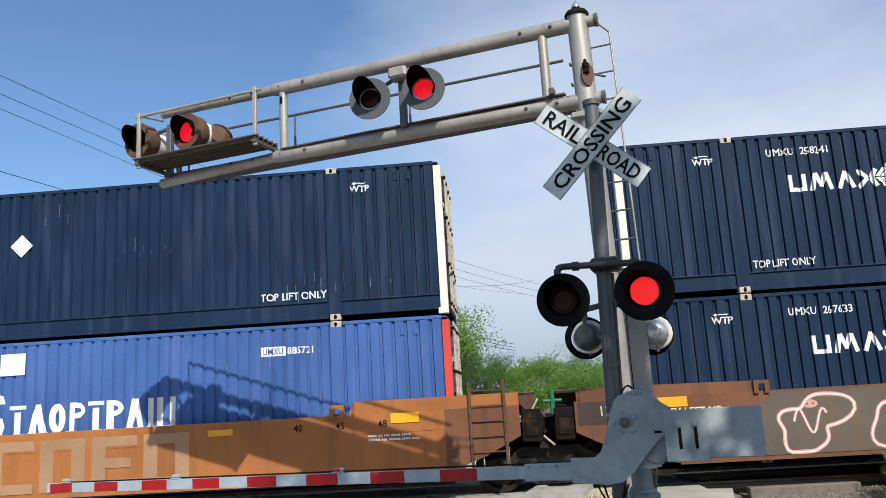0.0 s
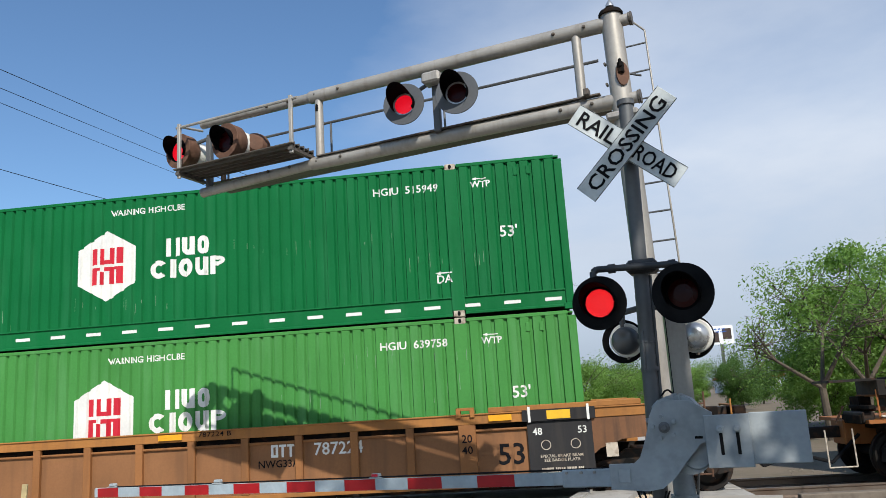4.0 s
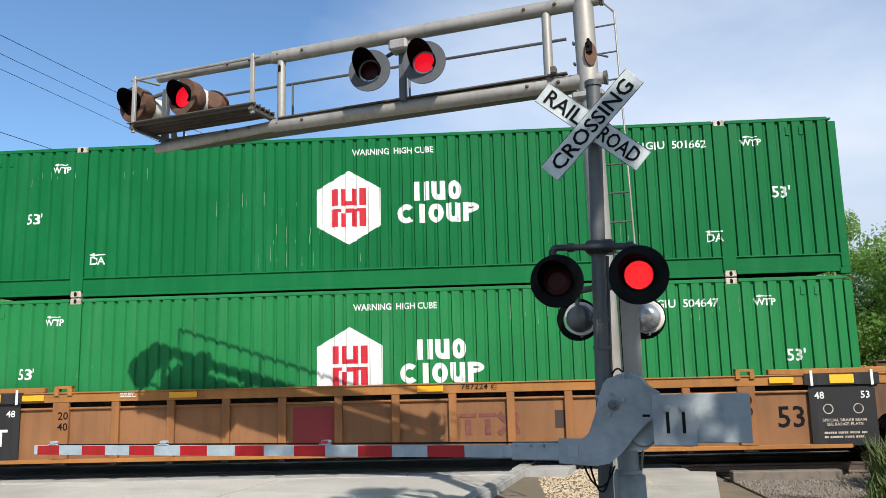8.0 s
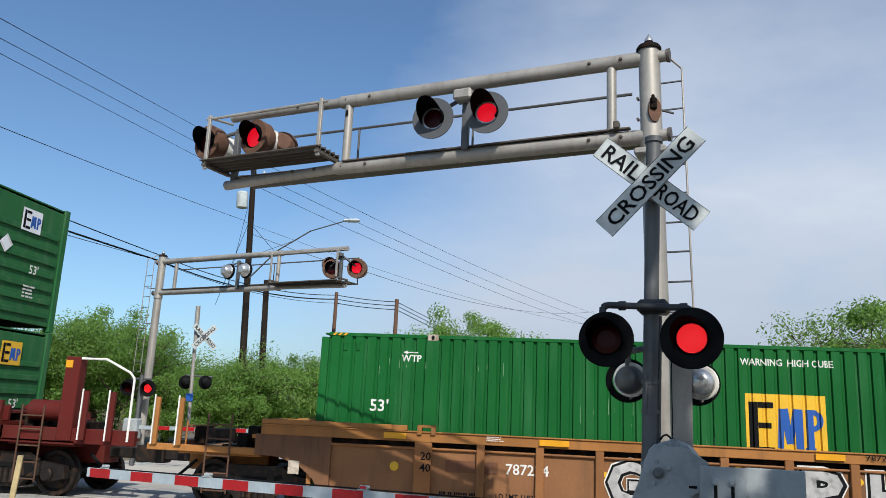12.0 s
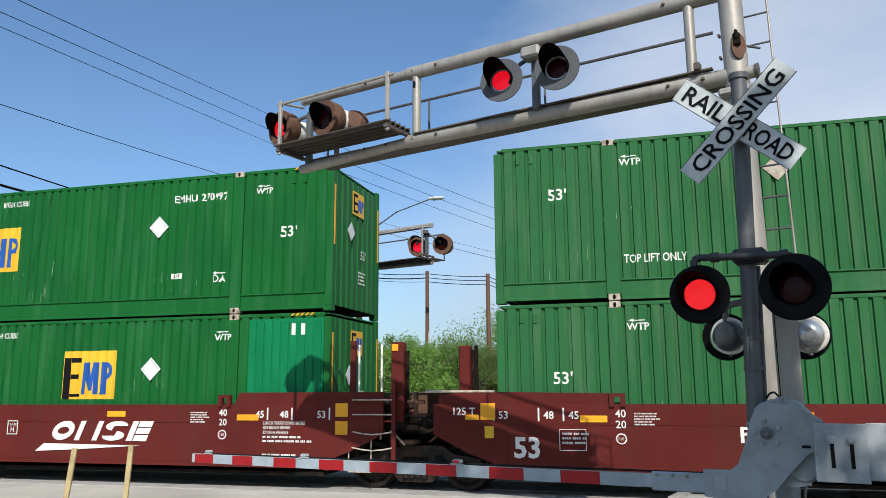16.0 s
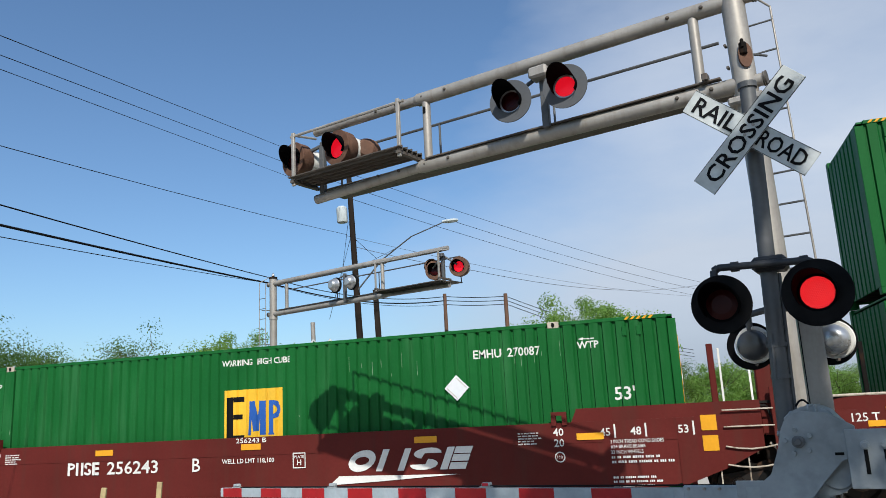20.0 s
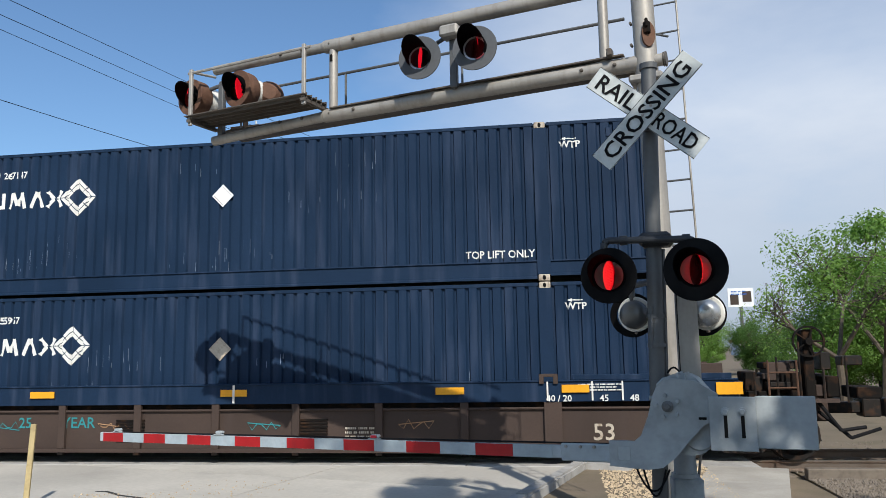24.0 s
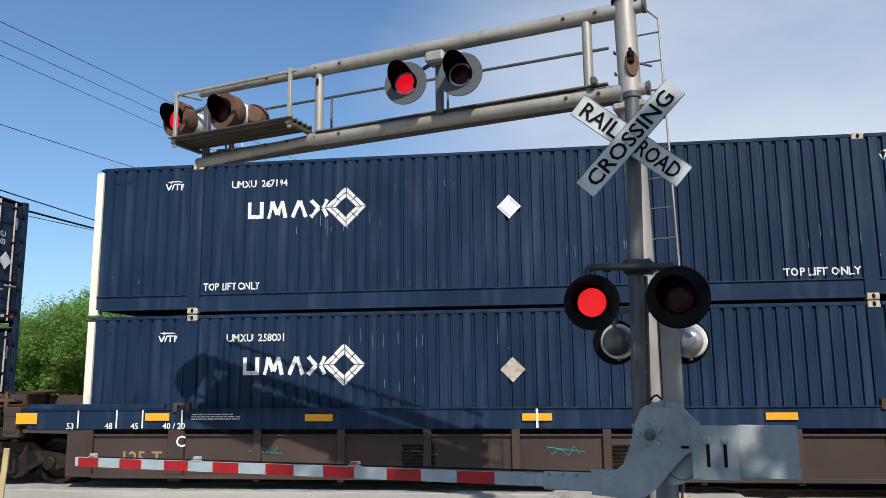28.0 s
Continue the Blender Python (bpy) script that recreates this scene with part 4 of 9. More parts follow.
        if not old:
            wtp(14.65 if number != "EMHU 271453" else 13.85)
            for x, z in ((2.5, 0.62), (13.7, 0.72)):
                stencil(c, "DA", x, z, 0.15)
                painted(c, "arrow", [rect(x - 0.14, z + 0.1, x + 0.14, z + 0.122), [(x - 0.17, z + 0.111), (x - 0.07, z + 0.075), (x - 0.07, z + 0.147)]], "letter")
            stencil(c, "LIFT", 12.725, 0.805, 0.06, "black", lift=0.007)
            stencil(c, "LIFT", 3.4, 0.75, 0.05, "black", lift=0.007)
            painted(c, "stencil_panel", [rect(3.3, 0.7, 3.5, 0.8)], "letter")
            painted(c, "stencil_panel", [rect(12.6, 0.75, 12.85, 0.86)], "letter")
            for x in (15.3, 15.4, 15.5, 15.6, 15.7, 0.2, 0.3, 0.4):
                part("hazard_stripe", kept("hzs", lambda: mesh_of(plates(([(0, 2.83), (0.05, 2.83), (0.1, 2.88), (0.05, 2.88)], -0.006, -0.002)), "reflector")), "reflector", c, at=pose(x, 0, 0))
        if old and upper:
            stencil(c, "TOP LIFT ONLY", 2.8, 0.72, 0.15, width=1.05)
            stencil(c, "TOP LIFT ONLY", 13.2, 0.72, 0.15, width=1.2)
        lx, lz, lw, lh = (11.1, 1.72, 1.55, 0.95) if old else (8.1, 1.58, 1.28, 0.98)
        if not upper and number != "EMHU 270087" and number != "EMHU 273060":
            lx, lz = 10.75, 1.75
        painted(c, "logo_panel", [rect(lx - lw / 2, lz - lh / 2, lx + lw / 2, lz + lh / 2)], "yellow", 0.003, "yellow square logo panel")
        e0, e1, eb, et = lx - lw * 0.46, lx - lw * 0.15, lz - lh * 0.5, lz + lh * 0.36
        painted(c, "logo_block", [rect(e0, eb, e0 + lw * 0.115, et), rect(e0 + lw * 0.117, et - lh * 0.1, e1, et), rect(e0 + lw * 0.117, lz - lh * 0.08, e1 - lw * 0.03, lz + lh * 0.015), rect(e0 + lw * 0.117, eb + lh * 0.05, e1, eb + lh * 0.11)], "black", 0.006)
        painted(c, "logo_block", emblem((("mount", 1.5), ("flag", 0.95)), lx + lw * 0.17, lz - lh * 0.07, lw * 0.62, lh * 0.66, lw * 0.085, serif=0.02), "logo_blue", 0.006)
        placard(c, 4.85 if old and upper else 12.25, 2.15 if old and upper else 1.85, 0.23, "casting" if old and upper else "sheet_white")
        if number == "EMHU 271453":
            patch = part("repair_sheet", plates((rect(14.42, 0.4, 16.0, 2.78), 0.002, 0.006)), "patch", c, "corrugated brighter green repair sheet")
            for i in range(9):
                part("rib", kept("patchrib", lambda: mesh_of(boxes((0, -0.018, 0.42, 0.135, 0.002, 2.74), bevel=0.006), "patch")), "patch", patch, at=pose(14.44 + 0.173 * i, 0, 0))
            for x in (15.38, 15.58):
                part("label_sheet", plates((rect(x - 0.04, 2.46, x + 0.04, 2.68), -0.022, -0.016)), "letter", c)


# ---- the train: well cars ----
def truck(parent, x, spin):
    """A two-axle truck under a car, at x along it; its wheels turn."""
    frame_out = [(-1.25, 0.36), (-1.2, 0.58), (-0.72, 0.66), (-0.5, 0.8), (0.5, 0.8), (0.72, 0.66), (1.2, 0.58), (1.25, 0.36), (1.02, 0.3), (0.82, 0.46), (0.42, 0.28), (0.3, 0.16), (-0.3, 0.16), (-0.42, 0.28), (-0.82, 0.46), (-1.02, 0.3)]
    tk = part("truck", kept("sideframe", lambda: mesh_of(plates((frame_out[::-1][::-1], 0.0, 0.16)), "steel")), "steel", parent, "dirty cast-steel truck side frame", pose(x, 0.36, 0))
    part("spring_nest", kept("springs", lambda: mesh_of(tubes(*[((dx, -0.03, 0.24), (dx, -0.03, 0.5), 0.055) for dx in (-0.18, -0.06, 0.06, 0.18)], seg=8), "wheel")), "wheel", tk)
    part("frame_window", kept("window", lambda: mesh_of(plates(([(-0.62, 0.5), (-0.42, 0.36), (-0.36, 0.62), (-0.5, 0.66)], -0.006, -0.002), ([(0.36, 0.62), (0.42, 0.36), (0.62, 0.5), (0.5, 0.66)], -0.006, -0.002), (rect(-0.24, 0.52, 0.24, 0.6), -0.02, -0.002)), "hole")), "hole", tk)
    part("far_frame", kept("sideframe", None), "steel", tk, at=pose(0, 1.98, 0))
    part("bolster", kept("bolster", lambda: mesh_of(boxes((-0.22, 0.1, 0.4, 0.22, 2.0, 0.74), bevel=0.02), "steel")), "steel", tk)
    for dx in (-0.89, 0.89):
        part("bearing_cap", kept("cap", lambda: mesh_of(lathe([(0.0, -0.1), (0.1, -0.1), (0.125, -0.07), (0.125, 0.06), (0.15, 0.08), (0.15, 0.16)], 16, pose(0, 0, 0, -90)), "wheel", True)), "wheel", tk, at=pose(dx, 0.02, 0.42))

        def wheels():
            prof = [(0.0, -0.1), (0.1, -0.1), (0.11, -0.02), (0.3, 0.01), (0.345, -0.05), (0.42, -0.05), (0.43, 0.06), (0.455, 0.07), (0.455, 0.1), (0.35, 0.1), (0.3, 0.06), (0.1, 0.07), (0.08, 0.1)]
            bm = lathe(prof, 28, pose(0, 0, 0, -90))
            b2 = lathe(prof[:-1] + [(0.0, 0.1)], 28, pose(0, 1.64, 0, 90))
            tmp = bpy.data.meshes.new("tmp")
            b2.to_mesh(tmp)
            b2.free()
            bm.from_mesh(tmp)
            tube(bm, (0, 0, 0), (0, 1.64, 0), 0.08)
            for a in range(3):
                box(bm, 0.16, -0.02, -0.03, 0.26, 0.03, 0.03)
                bmesh.ops.rotate(bm, verts=bm.verts, matrix=Matrix.Rotation(2 * math.pi / 3, 3, "Y"))
            return mesh_of(bm, "wheel", True)
        w = part("wheelset", kept("wheelset", wheels), "wheel", tk, at=pose(dx, 0.28, 0.435))
        spin.append((w, dx))
    return tk


def coupler(parent, x, way, mat):
    c = part("draft_gear", boxes((min(x, x + way * 1.6), 1.0, 0.62, max(x, x + way * 1.6), 1.6, 1.05), bevel=0.02), mat, parent)
    part("coupler", boxes((min(x + way * 1.5, x + way * 2.35), 1.2, 0.74, max(x + way * 1.5, x + way * 2.35), 1.4, 0.94), (min(x + way * 2.2, x + way * 2.5), 1.12, 0.68, max(x + way * 2.2, x + way * 2.5), 1.48, 1.0), bevel=0.02), "steel", c, "rusty knuckle coupler")
    part("end_platform", boxes((min(x, x + way * 1.5), 0.1, 1.0, max(x, x + way * 1.5), 2.5, 1.06)), mat, c)
    part("ladder", tubes(*[((x + way * 0.4, 0.04, z), (x + way * 0.85, 0.04, z), 0.015) for z in (0.35, 0.65, 0.95, 1.25, 1.5)], ((x + way * 0.4, 0.04, 0.3), (x + way * 0.4, 0.04, 1.7), 0.018), ((x + way * 0.85, 0.04, 0.3), (x + way * 0.85, 0.04, 1.7), 0.018), seg=6), "rust_gear", c)
    r = random.Random(int(abs(x) * 10))
    for q in range(7):
        a, z = x + way * r.uniform(0.1, 1.4), r.uniform(1.06, 1.35)
        part("end_gear", boxes((min(a, a + way * 0.2), r.uniform(0.2, 0.7), z - 0.1, max(a, a + way * 0.2), 1.1, z + r.uniform(0.05, 0.25)), bevel=0.015), ("under", "steel")[q % 2], c)
    part("brake_hose", tubes(((x + way * 1.4, 0.9, 0.8), (x + way * 1.9, 0.9, 0.35), 0.03), ((x + way * 1.9, 0.9, 0.35), (x + way * 2.4, 0.95, 0.5), 0.03), seg=6), "wire", c)
    part("handrail", tubes(((x + way * 1.3, 0.15, 1.06), (x + way * 1.3, 0.15, 1.55), 0.016), ((x + way * 1.3, 1.0, 1.06), (x + way * 1.3, 1.0, 1.45), 0.016), ((x + way * 1.3, 0.15, 1.45), (x + way * 1.3, 1.0, 1.45), 0.016), seg=6), mat, c)
    return c


def smooth_well(m, mat, label, spin, left, right, end_mat=None):
    """A flat-sided well car; x = 0 at the left 40-foot post of its container. left, right: 'joint', 'truck' or 'shared'."""
    car = thing("well_car", m, label, "rail car", "well cars of the train")
    em = end_mat or mat
    side = [(-3.2, 1.0), (-2.3, 0.62), (-1.5, 0.42), (13.5, 0.42), (14.3, 0.62), (15.2, 1.0), (15.2, 1.52), (-3.2, 1.52)]
    def one():
        bm = plates(([(-1.5, 0.42), (13.5, 0.42), (13.9, 0.52), (13.9, 1.2), (-1.9, 1.2), (-1.9, 0.52)], -0.012, 0.05), ([(-1.9, 1.2), (13.9, 1.2), (13.9, 1.54), (-1.9, 1.54)], -0.02, 0.05))
        plate(bm, [(-1.5, 0.40), (13.5, 0.40), (13.5, 0.46), (-1.5, 0.46)], -0.05, -0.012)
        return mesh_of(bm, mat)
    part("side_sill", kept(("smooth", mat), one), mat, car)
    part("end_sheet", kept(("sl", em), lambda: mesh_of(plates(([(-3.2, 1.02), (-2.6, 0.72), (-1.9, 0.46), (-1.9, 1.54), (-3.2, 1.54)], -0.026, 0.05)), em)), em, car)
    part("end_sheet", kept(("sr", em), lambda: mesh_of(plates(([(13.9, 0.46), (14.6, 0.72), (15.2, 1.02), (15.2, 1.54), (13.9, 1.54)], -0.026, 0.05)), em)), em, car)
    part("raised_coaming", kept(("cl", mat), lambda: mesh_of(plates(([(-3.1, 1.54), (-0.1, 1.54), (-0.15, 1.72), (-2.6, 1.76), (-3.1, 1.7)], -0.01, 0.06)), mat)), mat, car)
    part("raised_coaming", kept(("cr", mat), lambda: mesh_of(plates(([(12.2, 1.54), (15.2, 1.54), (15.2, 1.76), (12.3, 1.76)], -0.01, 0.06)), mat)), mat, car)
    for x in (-0.02, 12.0):
        part("lift_bracket", kept(("lb", mat), lambda: mesh_of(boxes((-0.13, -0.06, 1.5, -0.05, 0.02, 1.72), (0.05, -0.06, 1.5, 0.13, 0.02, 1.72), (-0.13, -0.06, 1.66, 0.13, 0.02, 1.72)), mat)), mat, car, at=pose(x, 0, 0))
    finish_well(car, mat, spin, left, right)
    return car


def rib_well(m, mat, sheet, chord, chord_z, ribs, bottom, label, spin, left, right):
    """A well car with outside posts between a top chord and a bottom sill."""
    car = thing("well_car", m, label, "rail car", "well cars of the train")
    z0, z1 = chord_z
    post, end = ("ttx_post", "ttx_end") if mat == "ttx" else (mat, mat)
    part("top_chord", kept(("chord", chord, z0), lambda: mesh_of(boxes((-3.0, -0.05, z0, 15.1, 0.08, z1), (-3.0, -0.075, z1 - 0.025, 15.1, -0.05, z1), bevel=0.006), chord)), chord, car)
    part("side_sheet", kept(("rsheet", sheet, z0), lambda: mesh_of(plates((rect(-1.7, bottom + 0.06, 13.7, z0 - 0.13), 0.03, 0.06)), sheet)), sheet, car)
    part("bottom_sill", kept(("rsill", mat, bottom), lambda: mesh_of(boxes((-1.7, -0.04, bottom, 13.7, 0.07, bottom + 0.07), bevel=0.006), mat)), mat, car)
    for x in ribs:
        wide = 0.15 if abs(x) < 0.2 or abs(x - 12) < 0.25 else 0.07
        part("side_post", kept(("rib", mat, wide, z0, bottom), lambda: mesh_of(boxes((-wide, -0.045, bottom + 0.07, wide, 0.035, z0), bevel=0.008), post)), post, car, at=pose(x, 0, 0))
        part("post_foot", kept(("foot", wide, bottom), lambda: mesh_of(boxes((-wide * 0.8, -0.06, bottom - 0.045, wide * 0.8, 0.03, bottom), bevel=0.008), "under")), "under", car, at=pose(x, 0, 0))
    part("pipe", kept(("pipe", mat, z0), lambda: mesh_of(tubes(((-1.7, 0.0, z0 - 0.11), (13.7, 0.0, z0 - 0.11), 0.022), seg=8), post)), post, car)
    # near-black backing sheet, keeps the gap under the chord dark
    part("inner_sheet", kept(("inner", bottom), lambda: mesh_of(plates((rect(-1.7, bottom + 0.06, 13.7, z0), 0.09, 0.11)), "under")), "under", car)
    for a, b in ((-3.1, -1.7), (13.7, 15.1)):
        lo = [(a, 1.02), (a + 0.45, 1.0), (a + 0.85, 0.86), (a + 1.1, 0.66), (a + 1.24, 0.44), (b, bottom + 0.02), (b, z0), (a, z0)]
        if mat == "grey_brown":
            lo = [(b - 0.5, bottom + 0.02), (b, bottom + 0.02), (b, z0), (a, z0), (a, z0 - 0.06), (b - 0.5, z0 - 0.08)]
        if a > 0:
            lo = [(a + b - x, z) for x, z in lo][::-1]
        part("end_sheet", kept(("rend", end, a, z0), lambda: mesh_of(plates((lo, -0.03, 0.05)), end)), end, car)
    for x in (0.0, 12.0):
        part("lift_bracket", kept(("lb", mat, z1), lambda: mesh_of(boxes((-0.16, -0.09, z1 - 0.06, -0.08, 0.02, z1 + 0.11), (0.08, -0.09, z1 - 0.06, 0.16, 0.02, z1 + 0.11), (-0.16, -0.09, z1 + 0.06, 0.16, 0.02, z1 + 0.11), bevel=0.006), mat)), mat, car, at=pose(x, 0, 0))
    for a, b in ((-3.0, -0.35), (12.4, 15.0)):
        part("edge_rail", kept(("erail", a, z1, chord), lambda: mesh_of(boxes((a, -0.06, z1, b, 0.06, z1 + 0.09), bevel=0.008), chord)), chord, car)
    finish_well(car, mat, spin, left, right)
    return car


def clutter(car, x, mat):
    """Pipes, levers, boxes and deck plates over a shared truck."""
    r = random.Random(len(mat) * 7 + int(x * 10))
    for q in range(7):
        a, z = x + r.uniform(-0.75, 0.6), r.uniform(0.75, 1.45)
        part("end_gear", boxes((a, r.uniform(0.05, 0.5), z, a + r.uniform(0.08, 0.3), 1.0, z + r.uniform(0.06, 0.28)), bevel=0.012), ("under", "rust_gear", "steel")[q % 3], car)
    for q in range(6):
        a, z = x + r.uniform(-0.8, 0.7), r.uniform(0.8, 1.6)
        part("pipe", tubes(((a, 0.08, z), (a + r.uniform(-0.35, 0.35), 0.1, z + r.uniform(-0.35, 0.3)), 0.018), seg=6), ("rust_gear", "under", "casting")[q % 3], car)
    for a in (x - 0.95, x + 0.15):
        part("deck_plate", kept("dplate", lambda: mesh_of(boxes((0, 0.05, 1.7, 0.75, 0.9, 1.74)), "steel")), "steel", car, at=pose(a, 0, 0))
    part("valve", tubes(((x + 0.1, 0.1, 1.35), (x + 0.1, 0.1, 1.75), 0.045), ((x - 0.06, 0.1, 1.58), (x + 0.26, 0.1, 1.58), 0.03), seg=8), "green_gear" if mat == "brown" else "rust_gear", car)
    part("step", tubes(((x - 1.15, 0.02, 0.95), (x - 1.15, 0.02, 0.35), 0.013), ((x - 1.15, 0.02, 0.35), (x - 0.72, 0.02, 0.35), 0.013), ((x - 0.72, 0.02, 0.35), (x - 0.72, 0.02, 0.95), 0.013), seg=6), "casting", car, "pale bent step iron")


def finish_well(car, mat, spin, left, right):
    part("far_side", kept(("fars", mat), lambda: mesh_of(boxes((-3.2, WIDE + 0.28, 0.42, 15.2, WIDE + 0.36, 1.55)), mat)), mat, car)
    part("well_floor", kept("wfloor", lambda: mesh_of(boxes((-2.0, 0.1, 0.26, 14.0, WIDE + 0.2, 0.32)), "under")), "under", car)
    for a, b in ((-3.2, -2.05), (14.05, 15.2)):
        part("end_deck", kept(("deck", a, mat), lambda: mesh_of(boxes((a, 0.05, 1.3, b, WIDE - 0.06, 1.36), (a if a > 0 else b - 0.08, 0.05, 0.36, a + 0.08 if a > 0 else b, WIDE - 0.06, 1.3)), mat)), mat, car)
        x = (a + b) / 2
        part("hatch_frame", kept(("hf", mat), lambda: mesh_of(boxes((-0.35, 0.5, 1.36, 0.35, 0.58, 1.66), (-0.35, 1.9, 1.36, 0.35, 1.98, 1.66), (-0.3, 0.58, 1.5, 0.3, 1.9, 1.56), bevel=0.01), mat)), mat, car, at=pose(x, 0, 0))
        part("air_reservoir", kept("resv", lambda: mesh_of(tubes(((-0.05, 0.9, 1.38), (-0.05, 1.7, 1.38), 0.2)), "under", True)), "under", car, at=pose(x + 0.1, 0, 0))
    if left == "joint":
        truck(car, -3.65, spin)
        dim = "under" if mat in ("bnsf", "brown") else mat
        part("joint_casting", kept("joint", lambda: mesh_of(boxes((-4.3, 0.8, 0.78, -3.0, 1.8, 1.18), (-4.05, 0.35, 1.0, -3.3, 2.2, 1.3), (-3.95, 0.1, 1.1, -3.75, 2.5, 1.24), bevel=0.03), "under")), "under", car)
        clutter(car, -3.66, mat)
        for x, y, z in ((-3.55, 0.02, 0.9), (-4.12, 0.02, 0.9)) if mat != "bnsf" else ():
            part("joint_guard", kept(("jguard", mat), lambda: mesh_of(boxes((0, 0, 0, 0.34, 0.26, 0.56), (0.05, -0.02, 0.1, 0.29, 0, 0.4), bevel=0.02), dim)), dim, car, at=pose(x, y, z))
        for x, y in ((-3.5, 0.6), (-4.2, 1.8)):
            part("joint_stop", kept("jstop", lambda: mesh_of(boxes((0, 0, 0, 0.4, 0.15, 0.45), bevel=0.02), "rust_gear")), "rust_gear", car, at=pose(x, y, 1.3))
    if left == "truck":
        truck(car, -3.2, spin)
        coupler(car, -3.2, -1, mat)
    if right == "truck":
        truck(car, 15.2, spin)
        coupler(car, 15.2, 1, mat)


def reflectors(car, rows, y=-0.06):
    for x, z, w, h in rows:
        part("reflector", kept(("refl", w, h), lambda: mesh_of(boxes((-w / 2, -0.008, -h / 2, w / 2, 0.0, h / 2)), "reflector")), "reflector", car, at=pose(x, y, z))


# ---- the ground ----
ROAD_WAY = Vector((0.255, 0.967, 0))   # along the street
ACROSS = Vector((0.967, -0.255, 0))    # across it, to the right


def street(u, v, z=0.0):
    """A place by metres across the street (from the right kerb's face) and along it (from the track's centre line)."""
    p = Vector((0.66, RAIL_Y, z)) + ACROSS * u + ROAD_WAY * v
    return (p.x, p.y, z)


def slab(bm, u0, v0, u1, v1, z0, z1):
    lo = [bm.verts.new(street(u, v, z0)) for u, v in ((u0, v0), (u1, v0), (u1, v1), (u0, v1))]
    hi = [bm.verts.new(street(u, v, z1)) for u, v in ((u0, v0), (u1, v0), (u1, v1), (u0, v1))]
    bm.faces.new(hi)
    for i in range(4):
        j = (i + 1) % 4
        bm.faces.new((lo[i], lo[j], hi[j], hi[i]))


bm = bmesh.new()
bmesh.ops.create_grid(bm, x_segments=60, y_segments=60, size=1500)
for v in bm.verts:
    v.co.z = -0.22
ground = tagged(new("ground", mesh_of(bm, "dirt")), "dry bare soil ground with thin grass", "ground", kind="structure")

road = tagged(new("road", None), "pale worn concrete street over the level crossing", "road", kind="structure")
rnd = random.Random(4)
for lane in range(4):
    for k in range(14):
        u1, v0 = -lane * 3.9, -22 + k * 4.5
        bm = bmesh.new()
        slab(bm, u1 - 3.89, v0 + 0.006, u1 - 0.006, v0 + 4.49, -0.3, rnd.uniform(-0.004, 0.0))
        part("slab", bm, "road", road)
bm = bmesh.new()
line = [Vector(v) for v in ((-6.75, 10.75, 0.004), (-6.6, 10.78, 0.004), (-6.2, 10.48, 0.004), (-5.6, 10.24, 0.004), (-4.6, 9.98, 0.004), (-3.4, 9.62, 0.004), (-2.2, 9.1, 0.004))]
for p, q in zip(line, line[1:]):
    n = Vector((-(q - p).y, (q - p).x, 0)).normalized() * 0.028
    bm.faces.new([bm.verts.new(x) for x in (p - n, q - n, q + n, p + n)])
tagged(new("crack_seal", mesh_of(bm, "tar")), "dark crack sealant line in the concrete street", "crack", kind="structure")
# panels between the rails
panel = tagged(new("crossing_panel", None), "grey concrete crossing panels beside the rails", "crossing panel", kind="structure")
for k in range(8):
    x0 = -16 + k * 2.4
    for y0, y1 in ((RAIL_Y - 0.62, RAIL_Y + 0.62), (RAIL_Y - 1.6, RAIL_Y - 0.84), (RAIL_Y + 0.84, RAIL_Y + 1.6)):
        part("panel", boxes((x0 + 0.01, y0, -0.25, x0 + 2.39, y1, 0.006), bevel=0.01), "kerb", panel)

kerb = tagged(new("kerb", None), "worn concrete kerb along the street", "kerb", kind="structure")
for k in range(14):
    v0 = -21.5 + k * 1.5
    bm = bmesh.new()
    slab(bm, 0.0, v0 + 0.008, 0.22 + rnd.uniform(-0.01, 0.01), v0 + 1.49, -0.3, 0.13 + rnd.uniform(-0.012, 0.012))
    bmesh.ops.bevel(bm, geom=[e for e in bm.edges if all(v.co.z > 0 for v in e.verts)], offset=0.03, segments=2, affect="EDGES")
    part("kerb_stone", bm, "kerb", kerb)
bm = bmesh.new()
slab(bm, 0.22, -1.9, 0.95, -0.75, -0.3, 0.10)
part("kerb_return", bm, "kerb", kerb)

pavement = tagged(new("pavement", None), "buff concrete footpath across the track", "pavement", kind="structure")
for k in range(12):
    v0 = -20.2 + k * 1.6
    bm = bmesh.new()
    slab(bm, 2.05, v0 + 0.008, 3.25, v0 + 1.59, -0.3, 0.02 + rnd.uniform(-0.006, 0.006))
    part("paving_slab", bm, "walkway", pavement)

